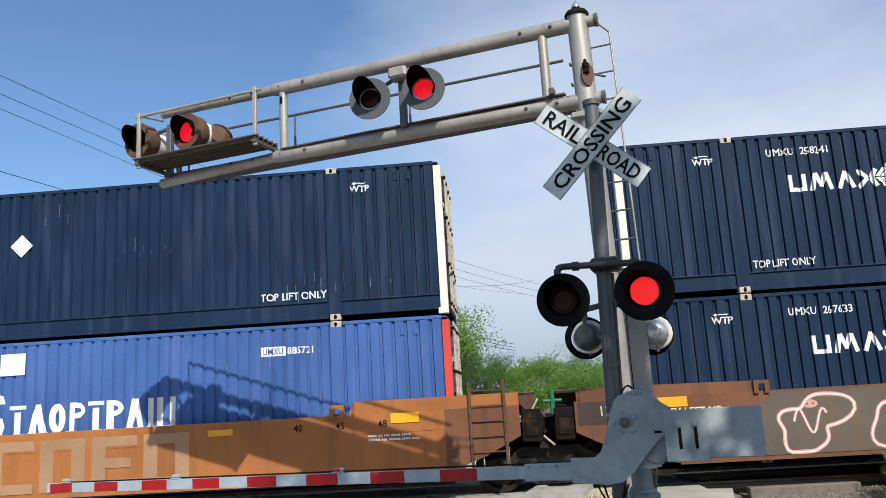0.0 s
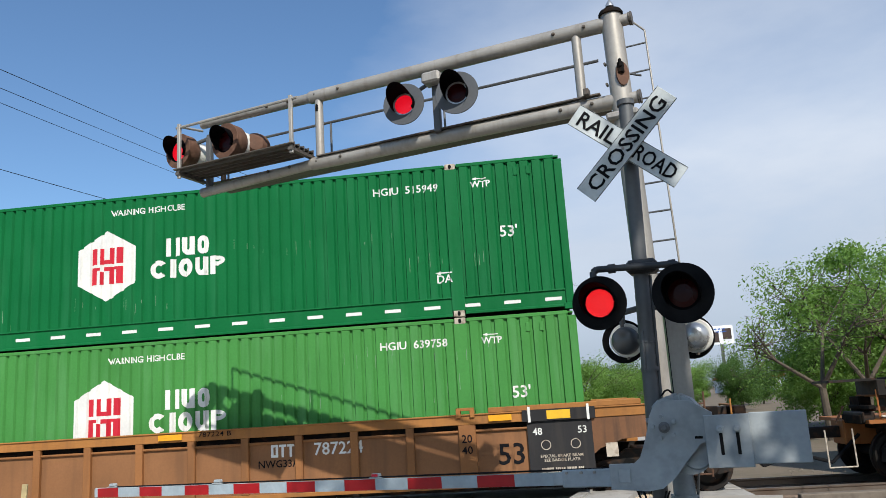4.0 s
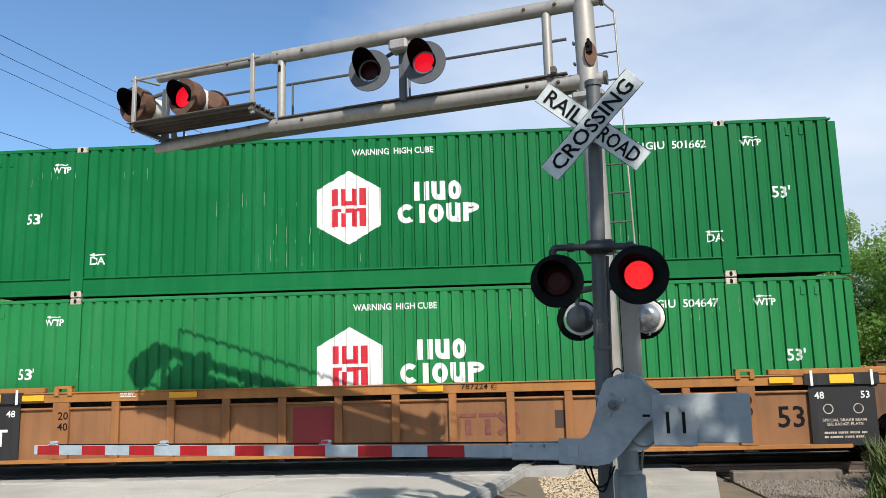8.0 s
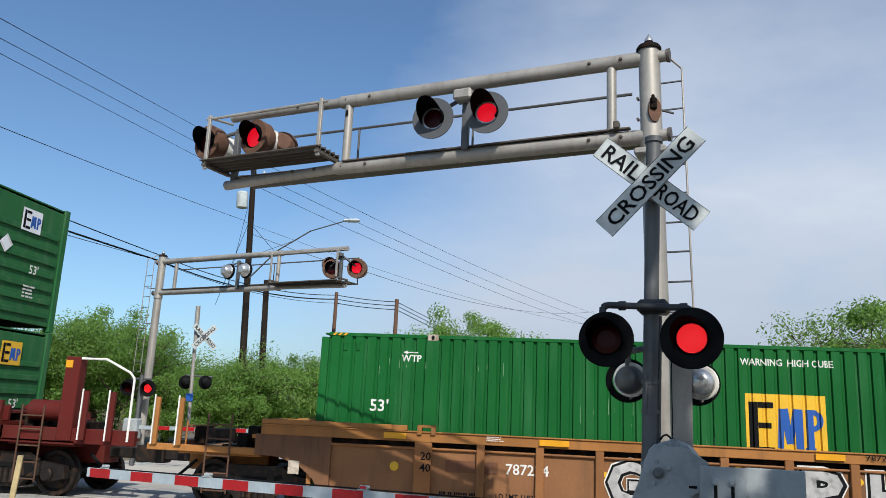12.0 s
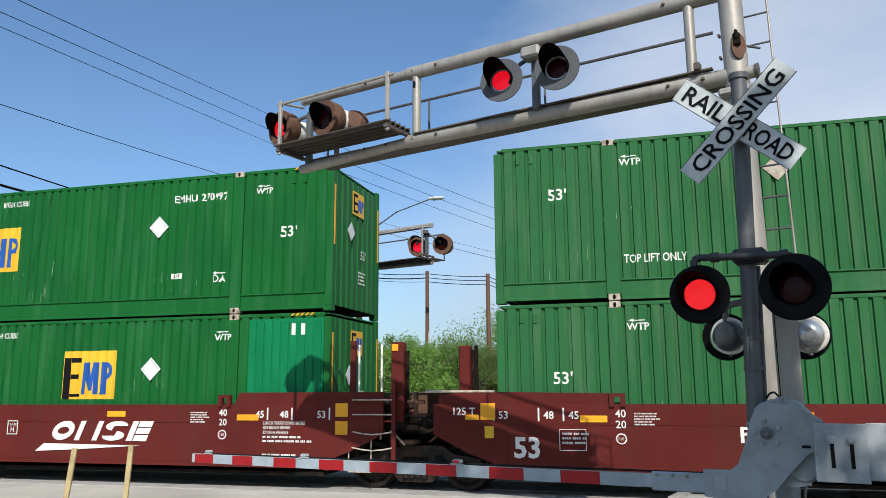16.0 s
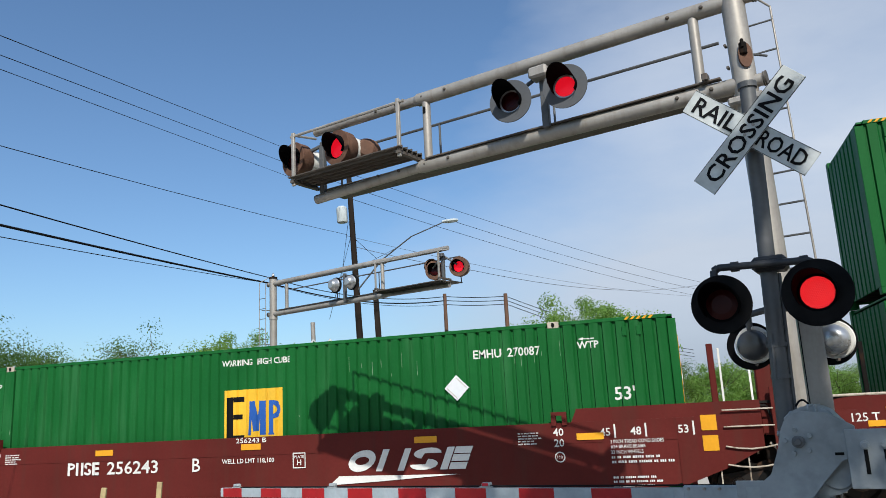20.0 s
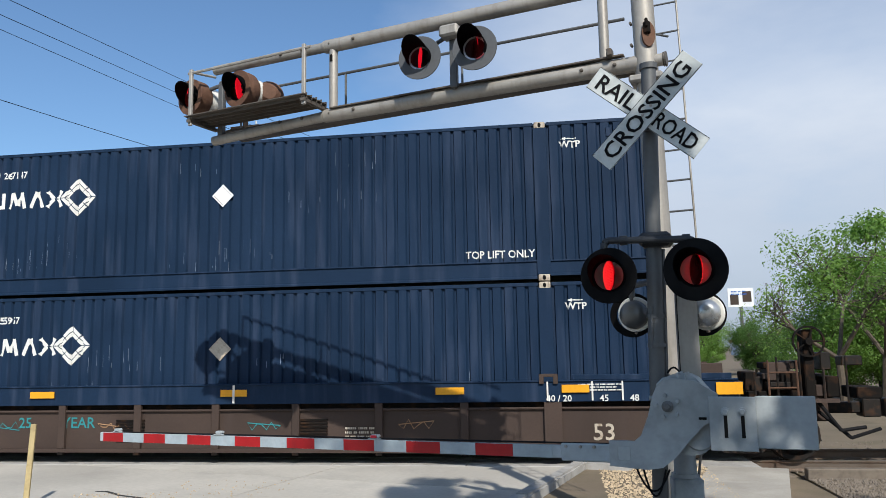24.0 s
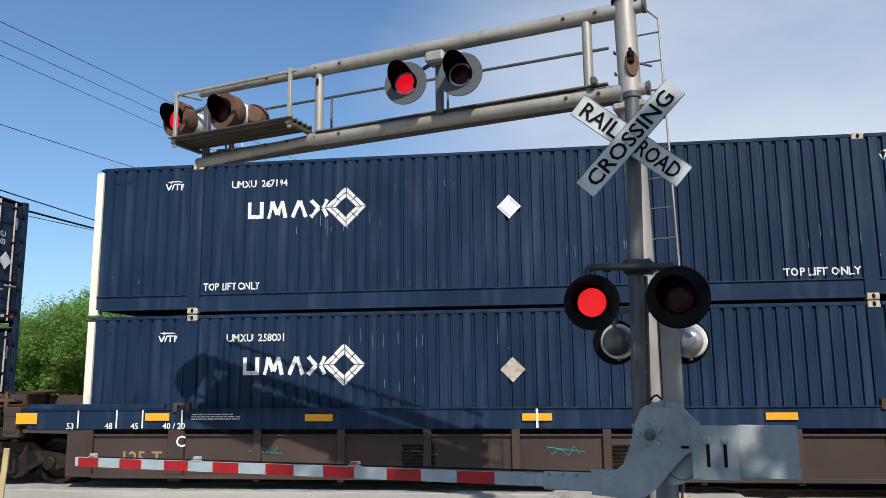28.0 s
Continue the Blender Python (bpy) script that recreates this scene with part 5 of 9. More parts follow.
# the short island with its stakes
isle = tagged(new("island_kerb", None), "low broken kerb with worn yellow paint between the lanes", "kerb", kind="structure")
for k in range(4):
    f, g = k / 4, (k + 0.96) / 4
    p, q = Vector((-7.03, 9.70, 0)).lerp(Vector((-7.55, 7.9, 0)), f), Vector((-7.03, 9.70, 0)).lerp(Vector((-7.55, 7.9, 0)), g)
    n = Vector(((q - p).y, -(q - p).x, 0)).normalized() * (0.055 + 0.01 * (k % 2))
    bm = bmesh.new()
    lo = [bm.verts.new(v + Vector((0, 0, -0.15))) for v in (p - n, p + n, q + n, q - n)]
    hi = [bm.verts.new(v * 1.0 + Vector((0, 0, 0.035 + 0.012 * (k % 3)))) for v in (p - n * 0.8, p + n * 0.8, q + n * 0.8, q - n * 0.8)]
    bm.faces.new(hi)
    for i in range(4):
        bm.faces.new((lo[i], lo[(i + 1) % 4], hi[(i + 1) % 4], hi[i]))
    bmesh.ops.recalc_face_normals(bm, faces=bm.faces)
    part("kerb_stone", bm, "kerb_yellow", isle)
for x, y, tilt in ((-7.45, 8.94, 6), (-7.0, 9.58, 3)):
    st = tagged(new("marker_stake", mesh_of(boxes((-0.035, -0.02, -0.1, 0.035, 0.02, 1.08), bevel=0.006), "stake")), "yellowed flat wooden marker stake in the island", "stake", "marker stakes")
    st.matrix_basis = pose(x, y, 0.0, 0, tilt, 15)

# track
track = tagged(new("track", None), "single railway track of rusty rails on timber ties", "track", kind="structure")
for side in (-0.75, 0.75):
    prof = [(-0.07, -0.18), (0.07, -0.18), (0.07, -0.165), (0.012, -0.14), (0.012, -0.05), (0.036, -0.03), (0.036, 0.0), (-0.036, 0.0), (-0.036, -0.03), (-0.012, -0.05), (-0.012, -0.14), (-0.07, -0.165)]
    bm = bmesh.new()
    a = [bm.verts.new((-90, RAIL_Y + side + y, z)) for y, z in prof]
    b = [bm.verts.new((90, RAIL_Y + side + y, z)) for y, z in prof]
    for i in range(len(prof)):
        j = (i + 1) % len(prof)
        bm.faces.new((a[i], a[j], b[j], b[i]))
    part("rail", bm, "rail", track)
tie_me = mesh_of(boxes((-0.11, -1.3, -0.36, 0.11, 1.3, -0.18), bevel=0.012), "tie")
for k in range(70):
    x = 3.2 + k * 0.5 if k < 40 else -17.5 - (k - 40) * 0.5
    part("tie", tie_me, "tie", track, at=pose(x + rnd.uniform(-0.03, 0.03), RAIL_Y + rnd.uniform(-0.05, 0.05), rnd.uniform(-0.01, 0.01), 0, 0, rnd.uniform(-1.5, 1.5)))
for x0, x1, y0 in ((3.9, 5.7, -1.45), (6.2, 6.9, -1.6)):
    tb = tagged(new("crossing_timber", mesh_of(boxes((x0, RAIL_Y + y0 - 0.1, -0.2, x1, RAIL_Y + y0 + 0.1, -0.03), bevel=0.015), "tie")), "weathered grey timber lying beside the track", "timber", "loose timbers")


def stones(name, label, spots, size, mat, z0):
    """Loose stones scattered over spots of (x0, y0, x1, y1, how many)."""
    r = random.Random(11)
    vs, fs = [], []
    for x0, y0, x1, y1, n in spots:
        for _ in range(n):
            x, y, s = r.uniform(x0, x1), r.uniform(y0, y1), size * r.uniform(0.4, 1.3)
            i = len(vs)
            a = r.uniform(0, 6.28)
            for k in range(4):
                q = s * r.uniform(0.6, 1.0)
                vs.append((x + q * math.cos(a + k * 1.571), y + q * math.sin(a + k * 1.571), z0 + s * r.uniform(-0.1, 0.3)))
            vs.append((x + s * r.uniform(-0.2, 0.2), y + s * r.uniform(-0.2, 0.2), z0 + s * r.uniform(0.7, 1.1)))
            fs += [(i + k, i + (k + 1) % 4, i + 4) for k in range(4)]
    me = bpy.data.meshes.new(name)
    me.from_pydata(vs, [], fs)
    me.materials.append(M[mat])
    return tagged(new(name, me), label, "ballast", kind="stuff")


stones("ballast", "pale crushed stone ballast along the track", ((3.9, 11.5, 12, 14.2, 2600), (3.9, 14.2, 30, 16.6, 2500), (-40, 13.2, -17, 16.8, 2500), (5, 16.6, 30, 18.5, 900), (3.9, 10.8, 7.5, 13.6, 4200)), 0.032, "stone", -0.19)
bm = bmesh.new()
slab(bm, 0.22, -22, 2.05, -0.7, -0.3, 0.0)
slab(bm, 3.25, -22, 14.0, -4.6, -0.3, -0.02)
verge = tagged(new("verge", mesh_of(bm, "dirt")), "bare stony verge between kerb and footpath", "verge", kind="structure")
stones("verge_litter", "dry leaf litter and pale gravel on the verge", ((0.6, 8.5, 2.3, 14.2, 5200),), 0.024, "litter", 0.0)
stones("road_grit", "loose grit on the street beside the island", ((-7.0, 9.7, -4.2, 10.1, 60), (-6.9, 9.6, -5.6, 10.6, 130), (-5.8, 10.2, -4.0, 11.8, 120), (-7.2, 8.6, -6.8, 9.8, 90)), 0.018, "litter", 0.0)
bm = bmesh.new()
box(bm, 3.9, 10.5, -0.4, 40, 14.0, -0.19)
box(bm, 3.9, 14.0, -0.4, 90, 17.0, -0.2)
tagged(new("ballast_bed", mesh_of(bm, "dirt")), "stony soil bed beside the track", "ballast", kind="structure")


def grass_patch(name, label, spots, seed, mats="grass"):
    r = random.Random(seed)
    vs, fs = [], []
    for cx, cy, rad, n, tall, z0 in spots:
        for _ in range(n):
            a, d = r.uniform(0, 6.28), rad * math.sqrt(r.random())
            x, y = cx + d * math.cos(a), cy + d * math.sin(a)
            h, b, w = tall * r.uniform(0.4, 1.1), r.uniform(0, 6.28), r.uniform(0.006, 0.014)
            lx, ly = math.cos(b) * h * 0.45, math.sin(b) * h * 0.45
            i = len(vs)
            px, py = -math.sin(b) * w, math.cos(b) * w
            vs += [(x - px, y - py, z0), (x + px, y + py, z0), (x + lx * 0.35 + px, y + ly * 0.35 + py, z0 + h * 0.65), (x + lx * 0.35 - px, y + ly * 0.35 - py, z0 + h * 0.65), (x + lx, y + ly, z0 + h)]
            fs += [(i, i + 1, i + 2, i + 3), (i + 3, i + 2, i + 4)]
    me = bpy.data.meshes.new(name)
    me.from_pydata(vs, [], fs)
    me.materials.append(M[mats])
    return tagged(new(name, me), label, "grass", kind="stuff")


grass_patch("rank_grass", "rank green grass and weeds beside the track", ((6.6, 12.2, 0.9, 2600, 0.75, -0.2), (7.9, 12.8, 1.3, 2600, 0.9, -0.2), (9.5, 13.0, 1.6, 2000, 0.7, -0.2), (5.6, 11.2, 0.5, 500, 0.4, -0.2)), 5)


# ---- signals ----
def flasher(parent, m, style, discs, size=0.255, side=0, hood=0.3, bore=0.135):
    """A flashing lamp looking along its own -y: background, hood, shell, and a lens disc that turns over. bore: the hood's radius."""
    back = {"near": "lamp_black", "mid": "lamp_grey", "end": "rusty"}[style]
    rim = bore + 0.016

    def ring():
        bm = lathe([(rim, 0.0), (size, 0.0), (size + 0.004, 0.012), (size, 0.02), (rim, 0.02)], 40, pose(0, 0, 0, 90))
        return mesh_of(bm, back, True)
    head = part("lamp_head", kept(("ring", back, size, bore), ring), back, parent, "round signal lamp with hood", m)

    def hooded():
        bm = bmesh.new()
        n, inner = 20, []
        for k in range(n + 1):
            a = math.pi * (-0.2 + 1.4 * k / n)
            reach = hood * (0.3 + 0.7 * max(0.0, math.sin(a) * 0.85 + 0.15) ** 0.8)
            inner.append([bm.verts.new((r * math.cos(a), y, r * math.sin(a))) for r, y in ((rim - 0.002, 0), (rim + 0.004, -reach), (rim + 0.009, -reach), (rim + 0.004, 0))])
        for p, q in zip(inner, inner[1:]):
            for i in range(4):
                j = (i + 1) % 4
                bm.faces.new((p[i], q[i], q[j], p[j]))
        return mesh_of(bm, "hood", True)
    part("hood", kept(("hood", hood, bore), hooded), "hood", head, "black metal hood")
    if style == "end":
        part("barrel", kept(("barrel", size), lambda: mesh_of(lathe([(size - 0.01, 0.0), (size, 0.004), (size - 0.005, 0.15), (size - 0.04, 0.21), (0.165, 0.22)], 28, pose(0, 0.0, 0, -90)), "rusty", True)), "rusty", head)
    part("housing", kept(("housing", style), lambda: mesh_of(lathe([(0.15, 0.0), (0.155, 0.05), (0.15, 0.13), (0.12, 0.19), (0.06, 0.22), (0.0, 0.225)] if style != "end" else [(0.2, 0.18), (0.2, 0.34), (0.16, 0.44), (0.08, 0.47), (0.0, 0.475)], 28, pose(0, 0.02, 0, -90)), {"near": "bell", "mid": "lamp_grey", "end": "white"}[style], True)), "bell", head)

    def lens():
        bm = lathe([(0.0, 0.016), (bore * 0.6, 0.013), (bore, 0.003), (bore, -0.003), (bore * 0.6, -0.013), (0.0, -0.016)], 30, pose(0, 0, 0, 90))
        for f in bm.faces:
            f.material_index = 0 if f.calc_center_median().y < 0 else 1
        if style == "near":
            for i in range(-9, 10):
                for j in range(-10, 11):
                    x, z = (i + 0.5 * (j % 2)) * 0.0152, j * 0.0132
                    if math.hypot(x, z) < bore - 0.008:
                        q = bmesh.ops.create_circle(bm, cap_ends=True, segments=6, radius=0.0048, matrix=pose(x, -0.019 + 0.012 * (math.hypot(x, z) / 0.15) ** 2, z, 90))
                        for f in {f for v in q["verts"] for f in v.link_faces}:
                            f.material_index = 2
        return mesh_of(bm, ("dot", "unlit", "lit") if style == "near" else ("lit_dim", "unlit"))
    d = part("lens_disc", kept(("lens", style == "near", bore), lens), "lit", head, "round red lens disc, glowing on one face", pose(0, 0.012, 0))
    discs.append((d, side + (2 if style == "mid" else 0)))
    part("lens_rim", kept(("rim", style, bore), lambda: mesh_of(lathe([(bore - 0.006, -0.006), (rim + 0.01, -0.006), (rim + 0.01, 0.003), (bore - 0.006, 0.0)], 30, pose(0, 0, 0, 90)), "bell" if style == "mid" else "hood", True)), back, head)
    return head


DISCS = []

# crossbuck and gate mast
GX, GY = 0.93, 6.88
gate = thing("crossing_signal", pose(GX, GY, 0), "grey crossing mast with crossbuck, red lamps and gate machine", "crossing signal")
part("mast", tubes(((-0.11, 0, -0.1), (0.0, 0, 4.42), 0.066), ((0.0, 0, 4.42), (0.0, 0, 4.47), 0.08), seg=24), "pole", gate, smooth=True)
part("base", tubes(((-0.11, 0, -0.05), (-0.11, 0, 0.12), 0.16), ((-0.11, 0, 0.12), (-0.105, 0, 0.3), 0.1), seg=20), "gate", gate, smooth=True)
SQ = math.atan2(-1.05, 3.39)  # the signals face square to the street


def blade(name, word, turn, y, gap):
    """A crossbuck blade 1.17 m by 0.22 m."""
    bl = part(name, boxes((-0.61, -0.004, -0.114, 0.61, 0.004, 0.114), bevel=0.003), "sign", gate, "worn white reflective blade with black letters", pose(-0.06, y - 0.06, 3.985) @ Matrix.Rotation(SQ + 0.05, 4, "Z") @ Matrix.Rotation(radians(turn), 4, "Y") @ Matrix.Scale(0.958, 4))
    for body, x, w in word:
        part("lettering", letters(body, 0.15, "black", w, 0.016), "black", bl, at=pose(x, -0.009, 0))
    for x in (-0.05, 0.06):
        part("bolt", kept("blbolt", lambda: mesh_of(tubes(((0, -0.014, 0), (0, 0.0, 0), 0.014), seg=8), "mast")), "mast", bl, at=pose(x, 0, 0))
    for z in (-0.11, 0.11):
        part("black_edge", kept("bledge", lambda: mesh_of(boxes((-0.61, -0.006, -0.002, 0.61, -0.0045, 0.002)), "black")), "black", bl, at=pose(0, 0, z))


blade("railroad_blade", (("RAIL", -0.33, 0.42), ("ROAD", 0.33, 0.44)), 41, -0.10, 0)
blade("crossing_blade", (("CROSSING", 0.0, 1.06),), -45.5, -0.125, 0)
for z in (3.84, 4.1):
    part("blade_clamp", boxes((-0.07, -0.13, z, 0.06, 0.07, z + 0.06)), "pole", gate)
# lamp crossarm
part("crossarm", tubes(((-0.43, -0.08, 2.875), (0.21, -0.27, 2.84), 0.03), ((-0.43, -0.08, 2.875), (-0.465, -0.085, 2.85), 0.032), ((-0.465, -0.085, 2.85), (-0.47, -0.1, 2.76), 0.032), ((0.21, -0.27, 2.84), (0.245, -0.285, 2.82), 0.032), ((0.245, -0.285, 2.82), (0.25, -0.3, 2.75), 0.032), seg=12), "arm_dark", gate, smooth=True)
part("crossarm_box", boxes((-0.15, -0.13, 2.81, 0.12, 0.09, 2.935), bevel=0.03), "arm_dark", gate, at=Matrix.Rotation(radians(-14), 4, "Z"))
for x in (-0.3, 0.2):
    part("collar", kept("xcollar", lambda: mesh_of(tubes(((0, 0.015, 0), (0.06, 0, 0), 0.042), seg=12), "arm_dark", True)), "arm_dark", gate, at=pose(x - 0.03, -0.115 if x < 0 else -0.26, 2.868 if x < 0 else 2.842))
for x, y, z, sd, yaw, rad in ((-0.44, -0.14, 2.565, 0, -13, 0.236), (0.245, -0.34, 2.575, 1, -18, 0.255)):
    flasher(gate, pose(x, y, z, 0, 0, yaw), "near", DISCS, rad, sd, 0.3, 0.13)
for x, y in ((-0.22, 0.24), (0.40, 0.26)):
    # left dome gets a darkened silver for the shade it stands in
    dome = "shade_steel" if x < 0 else "bell"
    rear = part("rear_lamp", lathe([(0.128, 0.02), (0.128, -0.045), (0.115, -0.09), (0.07, -0.125), (0.0, -0.135)], 30, pose(x + 0.02, y, 2.245, -84, 0, -22)), dome, gate, "domed back of a lamp facing the other way", smooth=True)
    part("bright_rim", lathe([(0.128, -0.015), (0.15, -0.012), (0.158, 0.0), (0.15, 0.012), (0.128, 0.012)], 30, pose(x + 0.02, y, 2.245, -84, 0, -22)), "white", rear, smooth=True)
    part("background", lathe([(0.14, 0.0), (0.2, 0.0), (0.2, 0.015), (0.14, 0.015)], 36, pose(x, y + 0.06, 2.24, -88, 0, -15)), "lamp_black", rear, smooth=True)
    part("arm", tubes(((x, y, 2.36), (x, y, 2.5), 0.028), ((x, y, 2.5), (-0.04, 0.02, 2.52), 0.028), seg=10), "pole", rear)
    part("bolt", tubes(((x + 0.02, y - 0.06, 2.08), (x + 0.02, y + 0.03, 2.08), 0.012), seg=6), "walk", rear)
part("conduit", tubes(((0.01, 0.02, 1.6), (0.04, 0.02, 2.8), 0.018), ((-0.1, -0.06, 1.95), (-0.09, -0.06, 2.3), 0.012), seg=8), "pole", gate)
for z in (2.2, 1.95):
    part("band", kept("band", lambda: mesh_of(tubes(((0, 0, 0), (0, 0, 0.035), 0.078), seg=20), "pole")), "pole", gate, at=pose(-0.055, 0, z))
# gate machine: gearbox, curved arm bracket, counterweight
GM = Matrix.Translation((0, -0.3, 0)) @ Matrix.Rotation(radians(-14), 4, "Z")
part("gearbox", boxes((-0.12, 0.0, 1.16, 0.24, 0.36, 1.7), bevel=0.05), "gate", gate, "grey cast gearbox", GM)
part("motor_drum", lathe([(0, -0.14), (0.17, -0.14), (0.19, -0.1), (0.19, 0.16), (0.0, 0.16)], 24, pose(0.14, 0.16, 1.28, 90)), "gate", gate, at=GM, smooth=True)
hook = [(-0.5, 1.0), (-0.5, 1.2), (-0.3, 1.2), (-0.24, 1.25), (-0.18, 1.4), (-0.13, 1.58), (-0.08, 1.67), (0.02, 1.7), (0.2, 1.68), (0.36, 1.58), (0.36, 1.38), (0.25, 1.34), (0.13, 1.21), (0.02, 1.08), (-0.08, 1.0), (-0.2, 0.98)]
bracket = part("arm_bracket", plates((hook[::-1], -0.1, -0.05)), "gate", gate, "curved grey gate-arm bracket", GM)
part("pivot_bolt", lathe([(0, -0.05), (0.022, -0.05), (0.026, -0.03), (0.045, -0.025), (0.045, 0.0)], 16, pose(-0.02, -0.1, 1.48, 90) @ pose(0, 0, 0, 180)), "pole", bracket, smooth=True)
for k in range(5):
    a = k * 1.257 + 0.5
    part("bolt", kept("gbolt", lambda: mesh_of(lathe([(0, 0.03), (0.016, 0.03), (0.018, 0.0)], 8, pose(0, 0, 0, 90)), "gate")), "gate", bracket, at=pose(-0.02 + 0.09 * math.cos(a), -0.1, 1.48 + 0.09 * math.sin(a)))
part("maker_plate", boxes((-0.43, -0.106, 1.05, -0.33, -0.1, 1.16), bevel=0.004), "gate", bracket)
cw = part("counterweight_arm", boxes((0.29, -0.13, 1.15, 0.635, -0.1, 1.56), bevel=0.004), "gate", gate, "flat grey steel arm plate", GM)
part("counterweight", boxes((0.63, -0.1, 1.17, 1.05, -0.06, 1.565), bevel=0.006), "gate", cw, "flat grey steel counterweight")
for x in (0.41, 0.535):
    part("slot", plates((rect(x - 0.013, 1.25, x + 0.013, 1.44), -0.134, -0.13)), "hole", cw)
    part("slot_bolt", lathe([(0, 0.03), (0.018, 0.03), (0.02, 0.015), (0.032, 0.012), (0.032, 0.0)], 10, pose(x, -0.13, 1.45, 90)), "gate", cw)
cover = part("cover", plates(([(-0.13, 1.4), (-0.12, 1.62), (-0.05, 1.7), (0.02, 1.73), (0.14, 1.73), (0.2, 1.7), (0.3, 1.58), (0.34, 1.46), (0.34, 1.3)][::-1], -0.03, 0.3)), "gate", gate, "rounded grey gearbox cover", GM)
part("rib", boxes((0.055, -0.045, 1.55, 0.075, 0.31, 1.745), (0.11, -0.045, 1.55, 0.125, 0.31, 1.742), bevel=0.004), "gate", cover)
part("lid_bolt", tubes(((-0.14, -0.02, 1.54), (-0.17, -0.02, 1.54), 0.02), seg=8), "gate", cover)
part("lower_drum", lathe([(0, -0.02), (0.11, -0.02), (0.13, 0.01), (0.13, 0.2), (0.0, 0.22)], 24, pose(0.2, 0.0, 1.25, -90)), "gate", gate, "rounded grey motor end", GM, smooth=True)
part("nameplate", plates((rect(0.21, 1.38, 0.27, 1.4), -0.104, -0.1)), "hole", gate, at=GM)
for x0, x1, dip in ((-0.3, -0.02, 0.2), (-0.24, -0.05, 0.24)):
    spots = [(x0 + (x1 - x0) * k / 8, -0.12, 1.0 - dip * 4 * (k / 8) * (1 - k / 8) - 0.05 * k / 8) for k in range(9)]
    part("cable", tubes(*[(p, q, 0.008) for p, q in zip(spots, spots[1:])], seg=6), "wire", gate)
part("cable", tubes(*[((0.02 + 0.03 * k, 0.0, 1.73 + 0.05 * math.sin(k * 0.9)), (0.05 + 0.03 * k, 0.0, 1.73 + 0.05 * math.sin(k * 0.9 + 0.9)), 0.008) for k in range(5)], seg=6), "wire", gate)

# the striped gate arm
A0, A1 = Vector((0.32, 6.80, 1.08)), Vector((-5.7, 9.18, 0.96))
arm = thing("gate_arm", Matrix.Translation(A0) @ Matrix.Rotation(math.atan2(A1.y - A0.y, A1.x - A0.x) - math.pi, 4, "Z") @ Matrix.Rotation(math.asin((A1.z - A0.z) / (A1 - A0).length), 4, "Y"), "lowered gate arm with red and white reflective stripes", "gate arm")
AL = (A1 - A0).length
part("beam", boxes((-AL, -0.02, -0.055, 0.1, 0.03, 0.055), bevel=0.008), "gate_arm", arm)
part("adapter", boxes((-0.3, -0.035, -0.075, 0.16, 0.02, 0.075), bevel=0.01), "gate_arm", arm)
stripe = AL / 17.2
for k in range(16):
    x1 = -AL + k * stripe + 0.07
    part("stripe", kept(("stripe", k % 2), lambda: mesh_of(boxes((0, -0.024, -0.053, stripe - 0.002, -0.02, 0.053)), "arm_red" if k % 2 == 0 else "arm_white")), "arm_red", arm, at=pose(x1, 0, 0))
for x in (-0.35 * AL, -0.68 * AL, -0.95 * AL):
    lamp = part("arm_lamp", boxes((x - 0.08, -0.03, 0.052, x + 0.08, 0.03, 0.07), (x - 0.05, -0.025, 0.07, x + 0.05, 0.03, 0.105), bevel=0.01), "gate", arm, "small lamp on the gate arm")
    part("lamp_glass", boxes((x - 0.035, -0.03, 0.076, x + 0.035, -0.025, 0.1)), "red" if x > -0.5 * AL else "gate_arm", lamp)
part("lamp_cable", tubes(((-0.95 * AL, 0.0, 0.062), (0.2, 0.0, 0.075), 0.008), seg=6), "wire", arm)
for x in (-0.25, -0.12, 0.0):
    part("bolt", kept("abolt", lambda: mesh_of(lathe([(0, 0.02), (0.012, 0.02), (0.014, 0)], 8, pose(0, -0.035, 0.05, 90)), "mast")), "mast", arm, at=pose(x, 0, 0))


